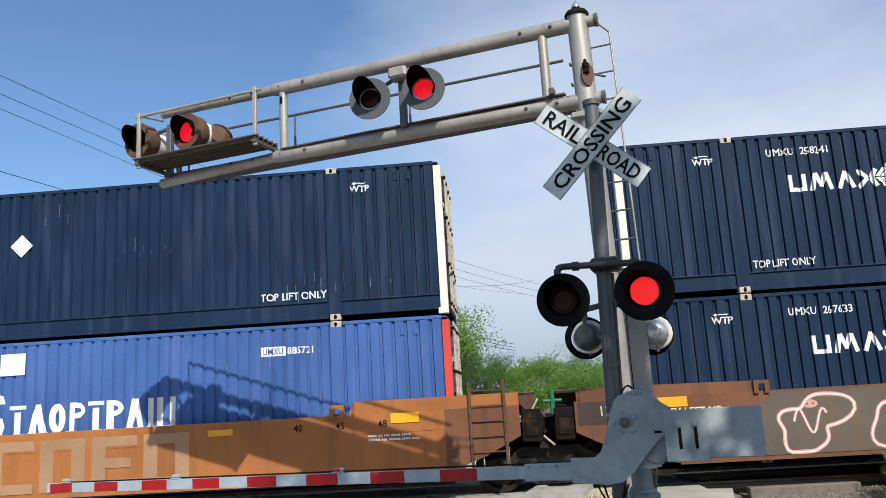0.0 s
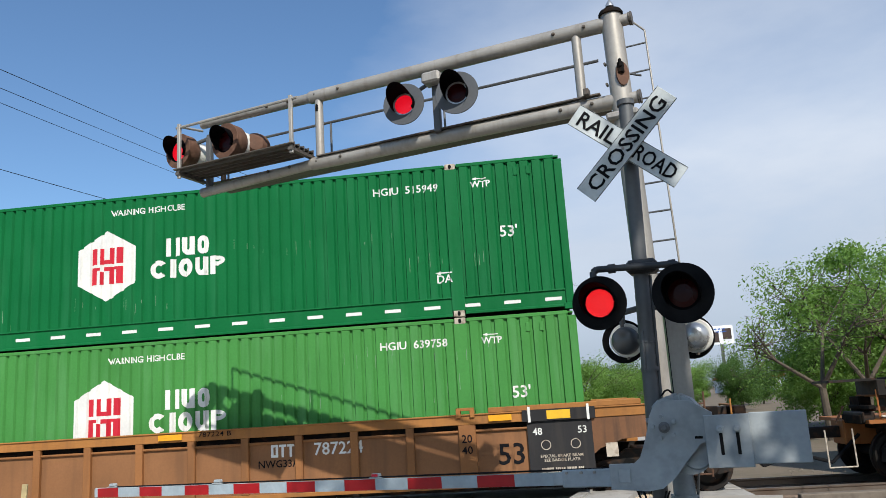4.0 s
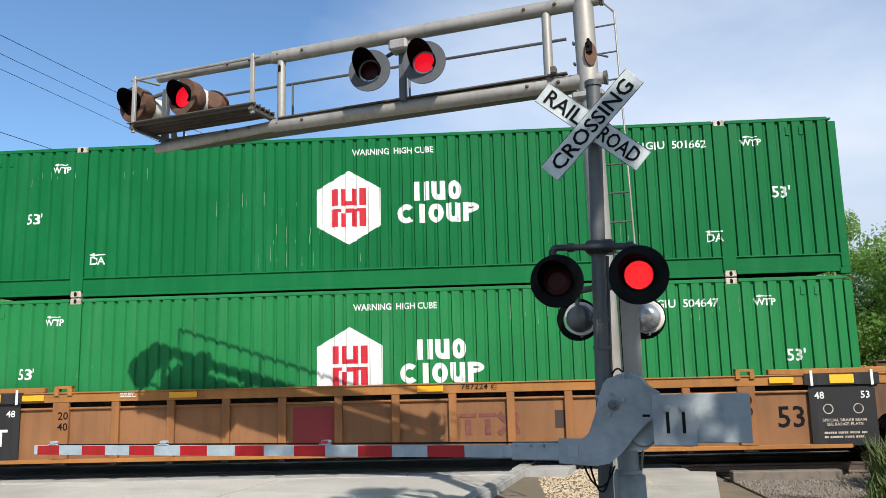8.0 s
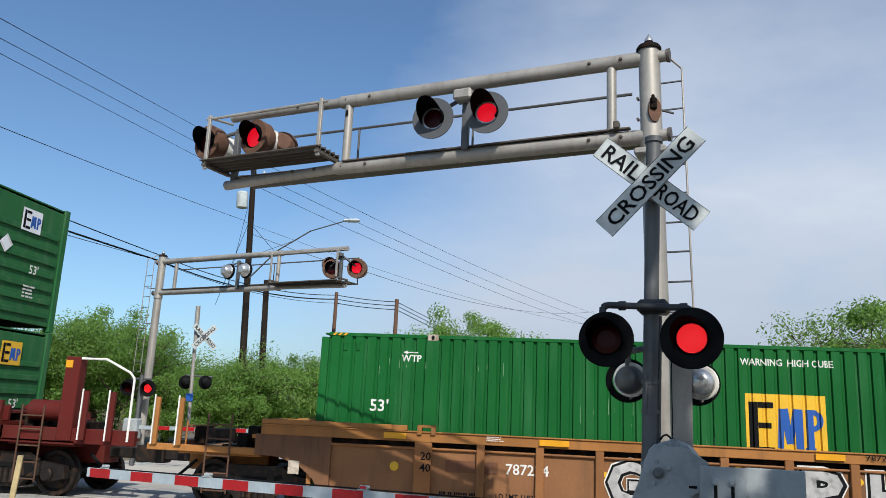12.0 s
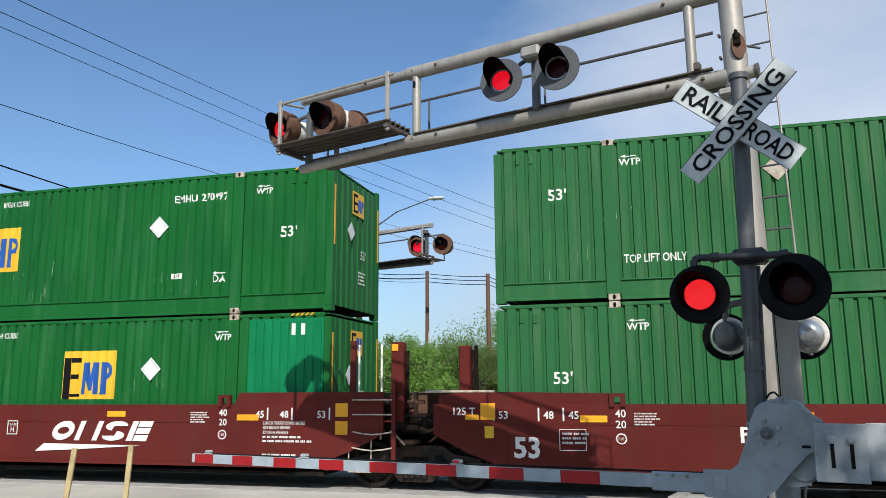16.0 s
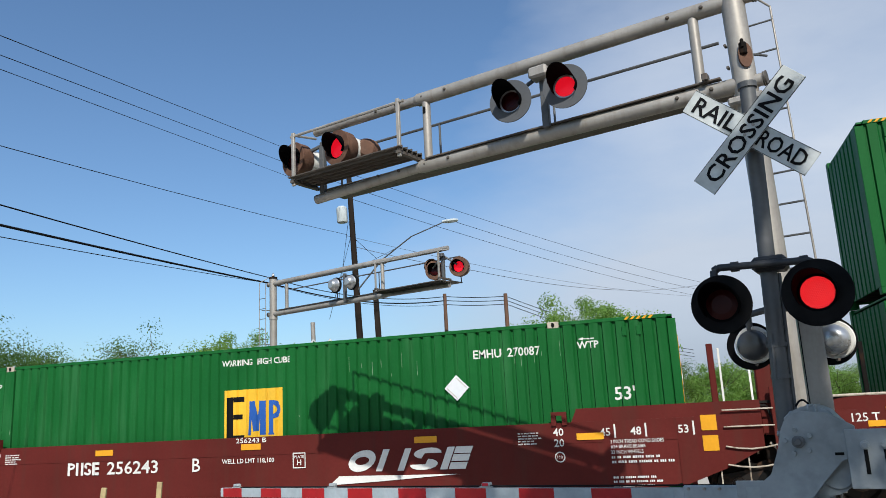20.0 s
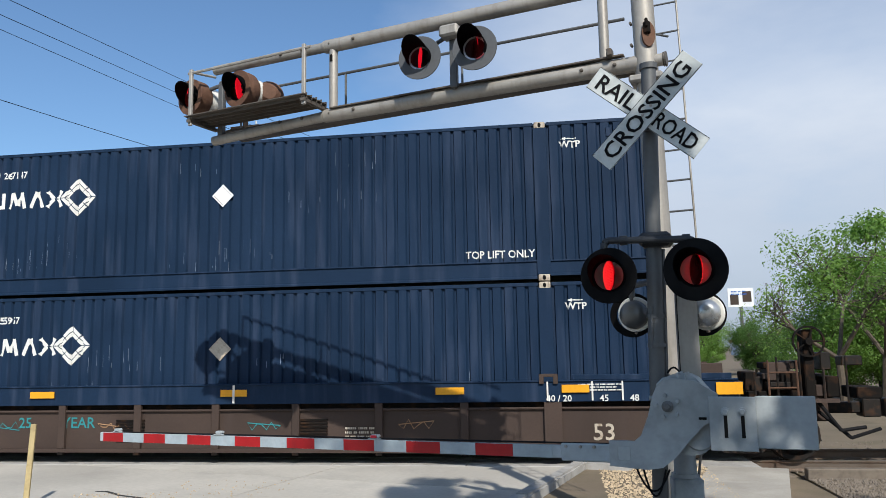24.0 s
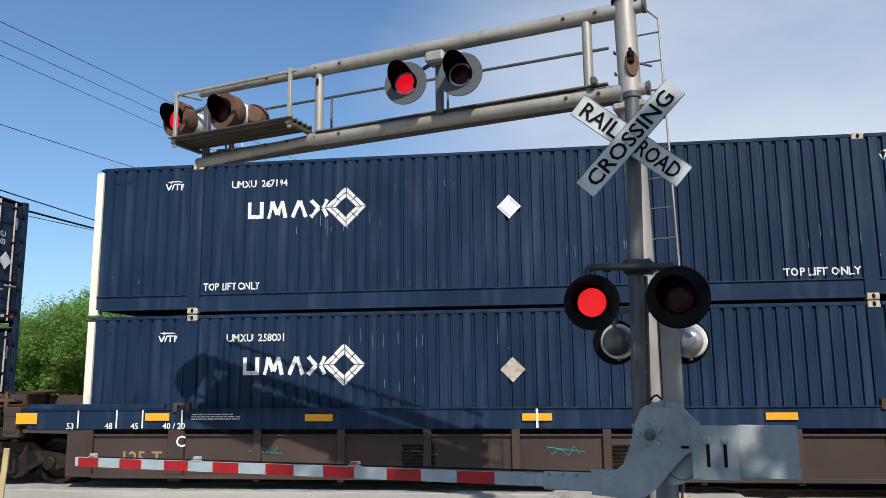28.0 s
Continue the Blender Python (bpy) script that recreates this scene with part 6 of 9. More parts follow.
def cantilever(base, turn, label, lamps_mid, lamps_end, z_top=5.83, z_low=4.93, reach=6.0, tilt=(0, 0), mirror=1, discs=None, height=5.98, slope=0.008, s0=0.42, s1=3.95, droop=0.09, drum=0.25, deck=0.17):
    """A cantilever signal: mast at base, two tubes reaching along its own -x, a walkway at the tip. lamps are (s, out, z, style, yaw, side)."""
    c = thing("cantilever_signal", Matrix.Translation(base) @ Matrix.Rotation(turn, 4, "Z"), label, "crossing signal")
    part("mast", tubes(((tilt[0], tilt[1], -0.1), (0, 0, height), 0.117), seg=28), "mast", c, "galvanised round mast", smooth=True)
    part("cap", lathe([(0.125, -0.03), (0.138, -0.025), (0.138, 0.0), (0.12, 0.03), (0.05, 0.045), (0.048, 0.09), (0.0, 0.09)], 24, pose(0, 0, height)), "under", c, "dark cap ring", smooth=True)
    part("finial", lathe([(0.05, 0.0), (0.045, 0.03), (0.02, 0.07), (0.0, 0.1)], 16, pose(0, 0, height + 0.085)), "bell", c, smooth=True)
    part("base_plate", boxes((tilt[0] - 0.25, tilt[1] - 0.25, -0.05, tilt[0] + 0.25, tilt[1] + 0.25, 0.05), bevel=0.01), "gate", c)
    def z(zz, s):
        return zz + slope * s
    for zz in (z_top, z_low):
        t = part("arm_tube", tubes(((0.05, 0, zz), (-s1 - 0.12, 0, z(zz, s1)), 0.085), ((0.22, 0, zz), (0.0, 0, zz), 0.066), seg=24), "mast", c, smooth=True)
        part("outer_tube", tubes(((-s1 - 0.1, 0, z(zz, s1)), (-reach, 0, z(zz, reach) - (droop if zz == z_low else 0)), 0.066), seg=20), "mast", t, smooth=True)
        part("end_flange", tubes(((0.215, 0, zz), (0.23, 0, zz), 0.08), ((0.195, 0, zz), (0.205, 0, zz), 0.076), seg=20), "walk", t)
        for s in (0.3, 0.66, s1 - 0.35, s1 + 0.02, s1 + 0.45, s1 + 0.8):
            r = 0.085 if s < s1 else 0.068
            part("bolt", kept(("tbolt", r), lambda: mesh_of(lathe([(0, r + 0.022), (0.012, r + 0.02), (0.022, r + 0.006), (0.022, r - 0.03)], 10, pose(0, 0, 0, 90)), "walk", True)), "walk", t, "dark bolt head", pose(-s, 0, z(zz, s)))
        part("sleeve", tubes(((-s1 - 0.1, 0, z(zz, s1)), (-s1 - 0.16, 0, z(zz, s1)), 0.087, 0.07), seg=24), "mast", t, smooth=True)
    for s in (s0, s1):
        strut = part("strut", tubes(((-s, 0, z(z_low, s)), (-s, 0, z(z_top, s)), 0.055), seg=18), "mast", c, smooth=True)
    part("slot", plates(([(-s1 - 0.018, z_top - 0.2), (-s1 + 0.018, z_top - 0.2), (-s1 + 0.018, z_top - 0.12), (-s1, z_top - 0.1), (-s1 - 0.018, z_top - 0.12)], -0.06, -0.05)), "hole", strut)
    part("conduit_clip", boxes((-s0 + 0.05, -0.16, z_low + 0.09, -s0 + 0.11, -0.05, z_low + 0.17), bevel=0.008), "walk", c)
    # rail along the tubes and its brackets
    part("wire_tray", boxes((-s1, -0.1 * mirror, z_low + 0.088, -0.2, -0.02 * mirror, z_low + 0.104)), "walk", c)
    part("rear_rail", tubes(((-0.3, 0.55 * mirror, z_top - 0.16), (-reach, 0.55 * mirror, z(z_top - 0.16, reach)), 0.02), seg=8), "pole", c)
    for j in range(5):
        y0, y1 = sorted(((0.06 + 0.11 * j) * mirror, (0.163 + 0.11 * j) * mirror))
        part("rear_walk_bar", boxes((-reach, y0, z_low + 0.085, -0.2, y1, z_low + 0.105)), "walk", c)
    for s in (2.36, 4.1, reach):
        part("rail_bracket", tubes(((-s, 0.55 * mirror, z_low + 0.1), (-s, 0.55 * mirror, z(z_top - 0.16, s)), 0.016), seg=8), "pole", c)
    # walkway of angle bars at the tip
    w0, w1 = s1 + 0.08, reach + 0.05
    for j in range(5):
        y = (-0.04 - 0.105 * j) * mirror
        part("walkway_bar", boxes((-w1, min(y, y - 0.07 * mirror), z_low + deck, -w0, max(y, y - 0.07 * mirror), z_low + deck + 0.012), (-w1, y - 0.004, z_low + deck - 0.035, -w0, y + 0.004, z_low + deck + 0.035)), "walk", c)
    for s in (w0 + 0.05, w1 - 0.05):
        part("walkway_bracket", boxes((-s - 0.03, -0.5 if mirror > 0 else -0.05, z_low + 0.1, -s + 0.03, 0.05 if mirror > 0 else 0.5, z_low + 0.14)), "walk", c)
        part("rail_post", boxes((-s - 0.025, -0.46 * mirror - 0.02, z_low + 0.06, -s + 0.025, -0.46 * mirror + 0.02, z_top - 0.09), bevel=0.005), "mast", c)
    part("guard_rail", tubes(((-w0 + 0.05, -0.46 * mirror, z_top - 0.14), (-w1, -0.46 * mirror, z_top - 0.14), 0.02), ((-w1 + 0.05, -0.46 * mirror, z_top - 0.125), (-w1 + 0.05, 0, z_top - 0.05), 0.018), seg=8), "mast", c)
    # ladder behind the mast
    lx = 0.31
    part("ladder_rail", tubes(((lx + 0.02 + tilt[0] * 0.5, 0.3, 2.7), (lx, 0.3, height - 0.15), 0.011), ((lx, 0.3, height - 0.15), (0.1, 0.1, height + 0.02), 0.011), seg=8), "mast", c)
    part("ladder_rail", tubes(((lx - 0.28 + tilt[0] * 0.5, 0.3, 2.7), (lx - 0.3, 0.3, height - 0.2), 0.011), seg=8), "mast", c)
    for k in range(7, 17):
        f = k / 18
        part("rung", kept("rung", lambda: mesh_of(tubes(((-0.3, 0.3, 0), (0.0, 0.3, 0), 0.011), seg=6), "pole")), "pole", c, at=pose(lx + tilt[0] * (1 - f), 0, 0.4 + k * 0.33))
    for zz in (3.0, 4.2, 5.3):
        part("ladder_bracket", tubes(((0, 0.05, zz), (lx - 0.1, 0.3, zz), 0.014), seg=6), "pole", c)
    # lamps
    for s, out, zz, style, yaw, side in lamps_mid + lamps_end:
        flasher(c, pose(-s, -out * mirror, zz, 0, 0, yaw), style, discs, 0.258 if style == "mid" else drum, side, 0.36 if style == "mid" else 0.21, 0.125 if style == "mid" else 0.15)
    if lamps_mid:
        s = sum(l[0] for l in lamps_mid) / len(lamps_mid)
        zz, out = lamps_mid[0][2], lamps_mid[0][1]
        part("lamp_post", boxes((-s - 0.045, -0.13 * mirror - 0.03, z_low + 0.05, -s + 0.045, -0.13 * mirror + 0.03, zz + 0.3), bevel=0.008), "pole", c)
        part("junction_box", boxes((-s - 0.12, -0.3 if mirror > 0 else 0.1, zz + 0.22, -s + 0.12, -0.1 if mirror > 0 else 0.3, zz + 0.36), bevel=0.025), "mast", c)
        part("lamp_arm", tubes(*[((-s, -0.18 * mirror, zz + 0.28), (-l[0], -0.12 * mirror, l[2] + 0.18), 0.025) for l in lamps_mid], seg=8), "pole", c)
    if lamps_end:
        s = sum(l[0] for l in lamps_end) / len(lamps_end)
        part("end_box", boxes((-s - 0.06, -0.02, z_top - 0.24, -s + 0.06, 0.12, z_top - 0.12), bevel=0.02), "pole", c)
        part("end_lamp_arm", tubes(*[((-s, 0, z_top - 0.18), (-l[0], -l[1] * 0.5 * mirror, l[2] + 0.05), 0.028) for l in lamps_end], seg=8), "pole", c)
        part("end_post", boxes((-s - 0.04, -0.04, z_low, -s + 0.04, 0.04, z_top - 0.2), bevel=0.006), "pole", c)
        rear = part("rear_lamp", lathe([(0.16, 0.1), (0.2, 0.1), (0.21, 0.0), (0.17, -0.02), (0.16, -0.12), (0.1, -0.18), (0.0, -0.19)], 26, pose(-s + 0.6, 0.26 * mirror, z_top - 0.36, -90, 0, 40)), "rusty", c, "rusty back of a third lamp", smooth=True)
    return c


near_c = cantilever(Vector((1.05, 8.09, 0)), math.atan2(-0.296, 0.955), "weathered galvanised cantilever signal reaching over the street", [(2.51, 0.32, 5.35, "mid", 8, 0), (1.81, 0.32, 5.335, "mid", 8, 1)], [(6.2, 0.16, 5.53, "end", -8, 0), (5.36, 0.16, 5.51, "end", -8, 1)], tilt=(0.11, 0.02), discs=DISCS, z_top=5.868, z_low=4.94, reach=5.91, s1=3.93)
plate_ = part("mast_clamp", lathe([(0, 0.0), (0.085, 0.0), (0.1, 0.02), (0.1, 0.05), (0.0, 0.05)], 20, pose(0.055, -0.075, 5.2, 90, 0, 30) @ Matrix.Diagonal((0.7, 1.35, 1, 1))), "rusty", near_c, "rusty oval clamp on the mast", smooth=True)
part("hinge", boxes((0.03, -0.16, 5.2, 0.1, -0.1, 5.33), (0.05, -0.18, 5.26, 0.085, -0.14, 5.36), bevel=0.012), "under", plate_)
for z in (5.1, 5.34):
    part("bolt", tubes(((-0.1, -0.1, z), (-0.1, -0.16, z), 0.015), seg=6), "walk", plate_)
part("clamp", boxes((-0.15, -0.15, 4.7, 0.2, 0.15, 4.78), bevel=0.02), "mast", near_c)

# tall channel post beside the masts
cp = thing("channel_post", pose(1.165, 7.03, 0), "plain grey steel channel post behind the gate machine", "post")
part("web", boxes((-0.088, 0.0, 1.05, 0.088, 0.012, 2.5)), "mast", cp)
part("flange", boxes((-0.088, 0.012, 1.05, -0.076, 0.1, 2.5)), "mast", cp)
part("flange", boxes((0.076, 0.012, 1.05, 0.088, 0.1, 2.5)), "mast", cp)
part("seam", boxes((-0.09, -0.006, 1.05, -0.082, 0.0, 2.5)), "wire", cp)
part("column", tubes(((-0.08, 0.08, 0.86), (-0.08, 0.08, 1.2), 0.095), ((-0.08, 0.08, 0.84), (-0.08, 0.08, 0.87), 0.12), seg=24), "gate", cp, smooth=True)
part("foot", boxes((-0.2, -0.04, -0.05, 0.05, 0.2, 0.84), bevel=0.015), "gate", cp)
part("brace", tubes(((0.0, 0.05, 0.7), (0.07, 0.0, 1.2), 0.012), seg=6), "pole", cp)

# signals beyond the track
FAR_TURN = math.atan2(-2.4, 6.6) + math.pi
far_c = cantilever(Vector((-12.2, 22.2, 0.0)), FAR_TURN, "weathered galvanised cantilever signal beyond the track", [], [(6.5, -0.15, 5.66, "end", 199, 0), (7.32, -0.15, 5.64, "end", 194, 1)], z_top=6.17, z_low=5.18, reach=7.1, discs=DISCS, height=6.36, mirror=-1, slope=0.0, s0=0.65, s1=4.72, droop=0.03, drum=0.27, deck=0.03)
for s in (3.1, 3.76):
    rear = part("rear_lamp", lathe([(0.19, 0.0), (0.2, -0.02), (0.17, -0.06), (0.16, -0.14), (0.1, -0.2), (0.0, -0.21)], 26, pose(-s, 0.3, 5.67, 90)), "bell", far_c, "silver back of a lamp facing away", smooth=True)
    part("background", lathe([(0.15, 0.0), (0.235, 0.0), (0.235, 0.015), (0.15, 0.015)], 30, pose(-s, 0.27, 5.67, 90)), "lamp_black", rear, smooth=True)
    part("arm", tubes(((-s, 0.2, 5.85), (-3.35, 0.15, 5.95), 0.025), seg=8), "pole", rear)
part("lamp_post", boxes((-3.39, 0.1, 5.18, -3.31, 0.18, 6.0)), "pole", far_c)
part("mast_band", tubes(((0, 0, 5.0), (0, 0, 5.1), 0.135), seg=20), "mast", far_c, smooth=True)
fg = thing("crossing_signal", pose(-12.12, 21.7, 0.0), "grey crossing mast with a lamp pair facing the street", "crossing signal")
part("mast", tubes(((0, 0, -0.1), (0, 0, 2.62), 0.06), seg=16), "pole", fg, smooth=True)
part("crossarm", tubes(((-0.33, 0, 2.5), (0.33, 0, 2.5), 0.03), seg=10), "pole", fg)
for x, sd in ((-0.31, 0), (0.31, 1)):
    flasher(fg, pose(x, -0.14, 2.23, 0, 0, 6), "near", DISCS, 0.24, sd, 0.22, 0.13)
B0, B1 = Vector((-11.9, 21.55, 1.1)), Vector((-4.55, 21.0, 1.24))
far_arm = thing("gate_arm", Matrix.Translation(B0) @ Matrix.Rotation(math.atan2(B1.y - B0.y, B1.x - B0.x), 4, "Z") @ Matrix.Rotation(-math.asin((B1.z - B0.z) / (B1 - B0).length), 4, "Y"), "lowered gate arm with red and white stripes beyond the track", "gate arm")
part("beam", boxes((-0.2, -0.02, -0.055, (B1 - B0).length, 0.03, 0.055), bevel=0.008), "gate_arm", far_arm)
for k in range(18):
    part("stripe", kept(("fstripe", k % 2), lambda: mesh_of(boxes((0, -0.024, -0.053, 0.398, -0.02, 0.053)), "arm_red" if k % 2 == 0 else "arm_white")), "arm_red", far_arm, at=pose((B1 - B0).length - 0.4 * (k + 1), 0, 0))
part("gearbox", boxes((-0.25, -0.2, 0.75, 0.2, 0.15, 1.35), bevel=0.05), "gate", fg, "grey gate machine", pose(0, -0.15, 0))
fx = thing("crossing_signal", pose(-12.88, 26.7, 0.0, 0, -1.6, 0), "pale crossing mast with a crossbuck turned to the other side", "crossing signal")
part("mast", tubes(((0, 0, -0.1), (0, 0, 5.35), 0.065), ((0, 0, 4.7), (0, 0, 5.4), 0.085), seg=16), "mast", fx, smooth=True)
part("mast_sign", boxes((-0.14, -0.1, 1.92, 0.14, -0.08, 2.2), bevel=0.01), "logo_blue", fx, "small blue notice on the mast")
for k, a in enumerate((40, -44)):
    bl = part("blade", boxes((-0.61, -0.004, -0.114, 0.61, 0.004, 0.114)), "sign", fx, "crossbuck blade seen askew", pose(0.3, 0.12 - 0.02 * k, 4.27) @ Matrix.Rotation(radians(56), 4, "Z") @ Matrix.Rotation(radians(a), 4, "Y"))
    for body, x, w in ((("CROSSING", 0.0, 1.05),), (("RAIL", -0.33, 0.42), ("ROAD", 0.33, 0.44)))[1 - k]:
        part("lettering", letters(body, 0.15, "black", w, 0.02), "black", bl, at=pose(x, -0.009, 0))
part("blade_bracket", boxes((-0.03, 0.0, 4.2, 0.34, 0.12, 4.34)), "pole", fx)
part("crossarm", tubes(((-0.3, 0, 2.85), (0.75, 0.1, 2.8), 0.03), ((0.52, 0.05, 2.8), (0.52, 0.0, 2.6), 0.025), seg=8), "pole", fx)
for x in (-0.22, 0.54):
    part("lamp_back", lathe([(0.25, 0.0), (0.25, 0.02), (0.17, 0.02), (0.16, 0.12), (0.08, 0.2), (0, 0.2)], 26, pose(x, -0.06, 2.6, 90, 0, 50)), "lamp_black", fx, smooth=True)


# ---- poles and wires ----
def wood_pole(x, y, top, r, mat, label, tilt=0.0):
    p = thing("utility_pole", pose(x, y, -0.2, 0, tilt, 0), label, "utility pole", "utility poles")
    part("shaft", tubes(((0, 0, 0), (0, 0, top + 0.2), r, r * 0.72), seg=14), mat, p, smooth=True)
    return p


def cable(name, a, b, sag, r, mat="wire", label="", n=18):
    a, b = Vector(a), Vector(b)
    bm = bmesh.new()
    rings = []
    way = (b - a).normalized()
    sidev = way.cross(Vector((0, 0, 1))).normalized()
    up = sidev.cross(way)
    for k in range(n + 1):
        f = k / n
        p = a.lerp(b, f) - Vector((0, 0, sag * 4 * f * (1 - f)))
        rings.append([bm.verts.new(p + (sidev * math.cos(q) + up * math.sin(q)) * r) for q in (0, 1.571, 3.142, 4.712)])
    for p, q in zip(rings, rings[1:]):
        for i in range(4):
            bm.faces.new((p[i], p[(i + 1) % 4], q[(i + 1) % 4], q[i]))
    return tagged(new(name, mesh_of(bm, mat)), label or "sagging overhead cable across the sky", "cable", "overhead cables")


p = wood_pole(-14.78, 36.0, 14.2, 0.19, "wood", "dark wooden utility pole with a pale transformer can", -2.45)
part("transformer", lathe([(0, 0), (0.26, 0), (0.28, 0.05), (0.28, 0.75), (0.2, 0.85), (0, 0.87)], 20, pose(-0.42, -0.25, 11.9)), "can", p, "pale transformer can", smooth=True)
part("crossarm", boxes((-0.75, -0.12, 13.55, 0.75, -0.02, 13.67), bevel=0.01), "wood", p)
for x in (-0.62, 0.0, 0.6):
    part("insulator", tubes(((x, -0.07, 14.0 - x * 0.5), (x, -0.07, 14.16 - x * 0.5), 0.05), seg=8), "can", p)
part("lamp_arm", tubes(((0.1, -0.05, 8.3), (1.6, -0.3, 9.6), 0.04), ((1.6, -0.3, 9.6), (3.4, -0.7, 10.45), 0.035), ((3.4, -0.7, 10.45), (5.2, -1.2, 10.75), 0.03), ((0.1, -0.05, 9.4), (2.4, -0.5, 10.0), 0.012), seg=8), "pole", p, smooth=True)
part("lamp_head", lathe([(0, -0.4), (0.1, -0.36), (0.17, -0.1), (0.17, 0.25), (0.1, 0.4), (0, 0.42)], 14, pose(5.6, -1.3, 10.75, 0, 90, 10) @ Matrix.Diagonal((0.55, 1, 1, 1))), "can", p, "pale street lamp head", smooth=True)
part("guy_wire", tubes(((-0.1, 0, 11.2), (-1.6, 0, 7.0), 0.012), ((-0.2, 0, 12.0), (-1.0, 0, 8.0), 0.012), ((0.1, 0, 11.0), (1.8, -0.4, 9.2), 0.012), seg=5), "wire", p)
wood_pole(-13.98, 36.5, 8.1, 0.19, "wood", "dark wooden utility pole without arms", -2.3)
p = wood_pole(-11.65, 40.0, 8.1, 0.13, "brown_wood", "brown utility pole with a pale conduit")
part("conduit", tubes(((0.14, -0.12, 0), (0.14, -0.12, 5.0), 0.05), seg=8), "can", p)
wood_pole(-8.7, 42.0, 8.1, 0.15, "brown_wood", "brown wooden utility pole")
p = wood_pole(23.7, 90.0, 6.6, 0.16, "wood", "distant dark utility pole with crossarms")
part("crossarm", boxes((-1.3, -0.1, 5.9, 1.3, 0.0, 6.05)), "wood", p)
for x in (-1.2, -0.4, 0.4, 1.2):
    part("insulator", tubes(((x, -0.05, 6.05), (x, -0.05, 6.3), 0.06), seg=6), "can", p)
# three conductors on the tall pole, from near the street to far beyond
for k, (n, m, f) in enumerate((((-11.91, 15.0, 9.98), (-15.42, 36.0, 14.38), (8.55, 95.0, 13.69)), ((-12.85, 15.0, 10.01), (-16.0, 36.0, 13.93), (7.56, 95.0, 13.11)), ((-13.62, 15.0, 10.03), (-16.52, 36.0, 13.5), (6.9, 95.0, 12.6)))):
    a, b = Vector(n), Vector(m)
    cable("overhead_cable", a + (a - b) * 0.6, m, 0.0, 0.009, "wire")
    cable("overhead_cable", m, f, 0.7, 0.013, "wire")
cable("overhead_cable", Vector((-13.4, 15.0, 8.23)) * 1.3 - Vector((-15.61, 36.0, 11.07)) * 0.3, (-15.61, 36.0, 11.07), 0.1, 0.010, "wire")
cable("overhead_cable", (-15.6, 36.0, 11.0), (3.0, 75.0, 11.0), 0.6, 0.010, "wire_grey")
for k, (n, m) in enumerate((((-15.74, 18.0, 7.54), (-17.05, 31.0, 8.13)), ((-15.67, 18.0, 7.07), (-17.1, 31.0, 7.9)), ((-15.63, 18.0, 6.83), (-17.5, 31.0, 8.0)))):
    a, b = Vector(n), Vector(m)
    c0 = a + (a - b) * 0.5
    cable("overhead_cable", c0, m, 0.05, (0.02, 0.035, 0.012)[k], "wire")
    cable("overhead_cable", m, (-11.63, 40.0, 7.95 - 0.22 * k), 0.45, (0.02, 0.03, 0.012)[k], "wire")
    cable("overhead_cable", (-11.63, 40.0, 7.95 - 0.22 * k), (-8.69, 42.0, 7.95 - 0.22 * k), 0.06, 0.02, "wire", n=6)
    cable("overhead_cable", (-8.69, 42.0, 7.95 - 0.22 * k), (1.6, 72.0, 6.0 - 0.3 * k), 0.4, 0.02, "wire")
cable("overhead_cable", (-15.25, 36.0, 10.4), (-9.91, 40.0, 9.21), 0.1, 0.014, "wire_grey", n=6)
cable("overhead_cable", (-9.91, 40.0, 9.21), (3.88, 75.0, 12.26), 0.9, 0.014, "wire_grey")
bb = thing("billboard", pose(33.6, 150, 4.8), "distant pale billboard on a steel post", "billboard")
part("board", boxes((-2.3, -0.1, 4.3, 2.3, 0.1, 7.8)), "sheet_white", bb)
part("poster_block", boxes((-1.9, -0.14, 4.7, -0.4, -0.1, 6.6), (0.3, -0.14, 5.2, 1.9, -0.1, 7.2)), "grey_brown", bb)
bars(bb, 0.0, 6.9, 3.4, 1.0, 2, "logo_blue", -0.15, 5)
part("post", boxes((-0.25, 0, -5.0, 0.25, 0.4, 4.3)), "pole", bb)
sh = thing("low_building", pose(42, 165, 0), "distant low pale building with a red band", "building")
part("wall", boxes((-6, 0, 0, 6, 8, 2.6)), "sheet_white", sh)
part("roof", boxes((-6.2, -0.3, 2.6, 6.2, 8.2, 3.2)), "red_post", sh)
part("window", boxes((-4.5, -0.06, 0.8, -1.0, 0.0, 2.0), (0.5, -0.06, 0.8, 4.5, 0.0, 2.0)), "hole", sh)


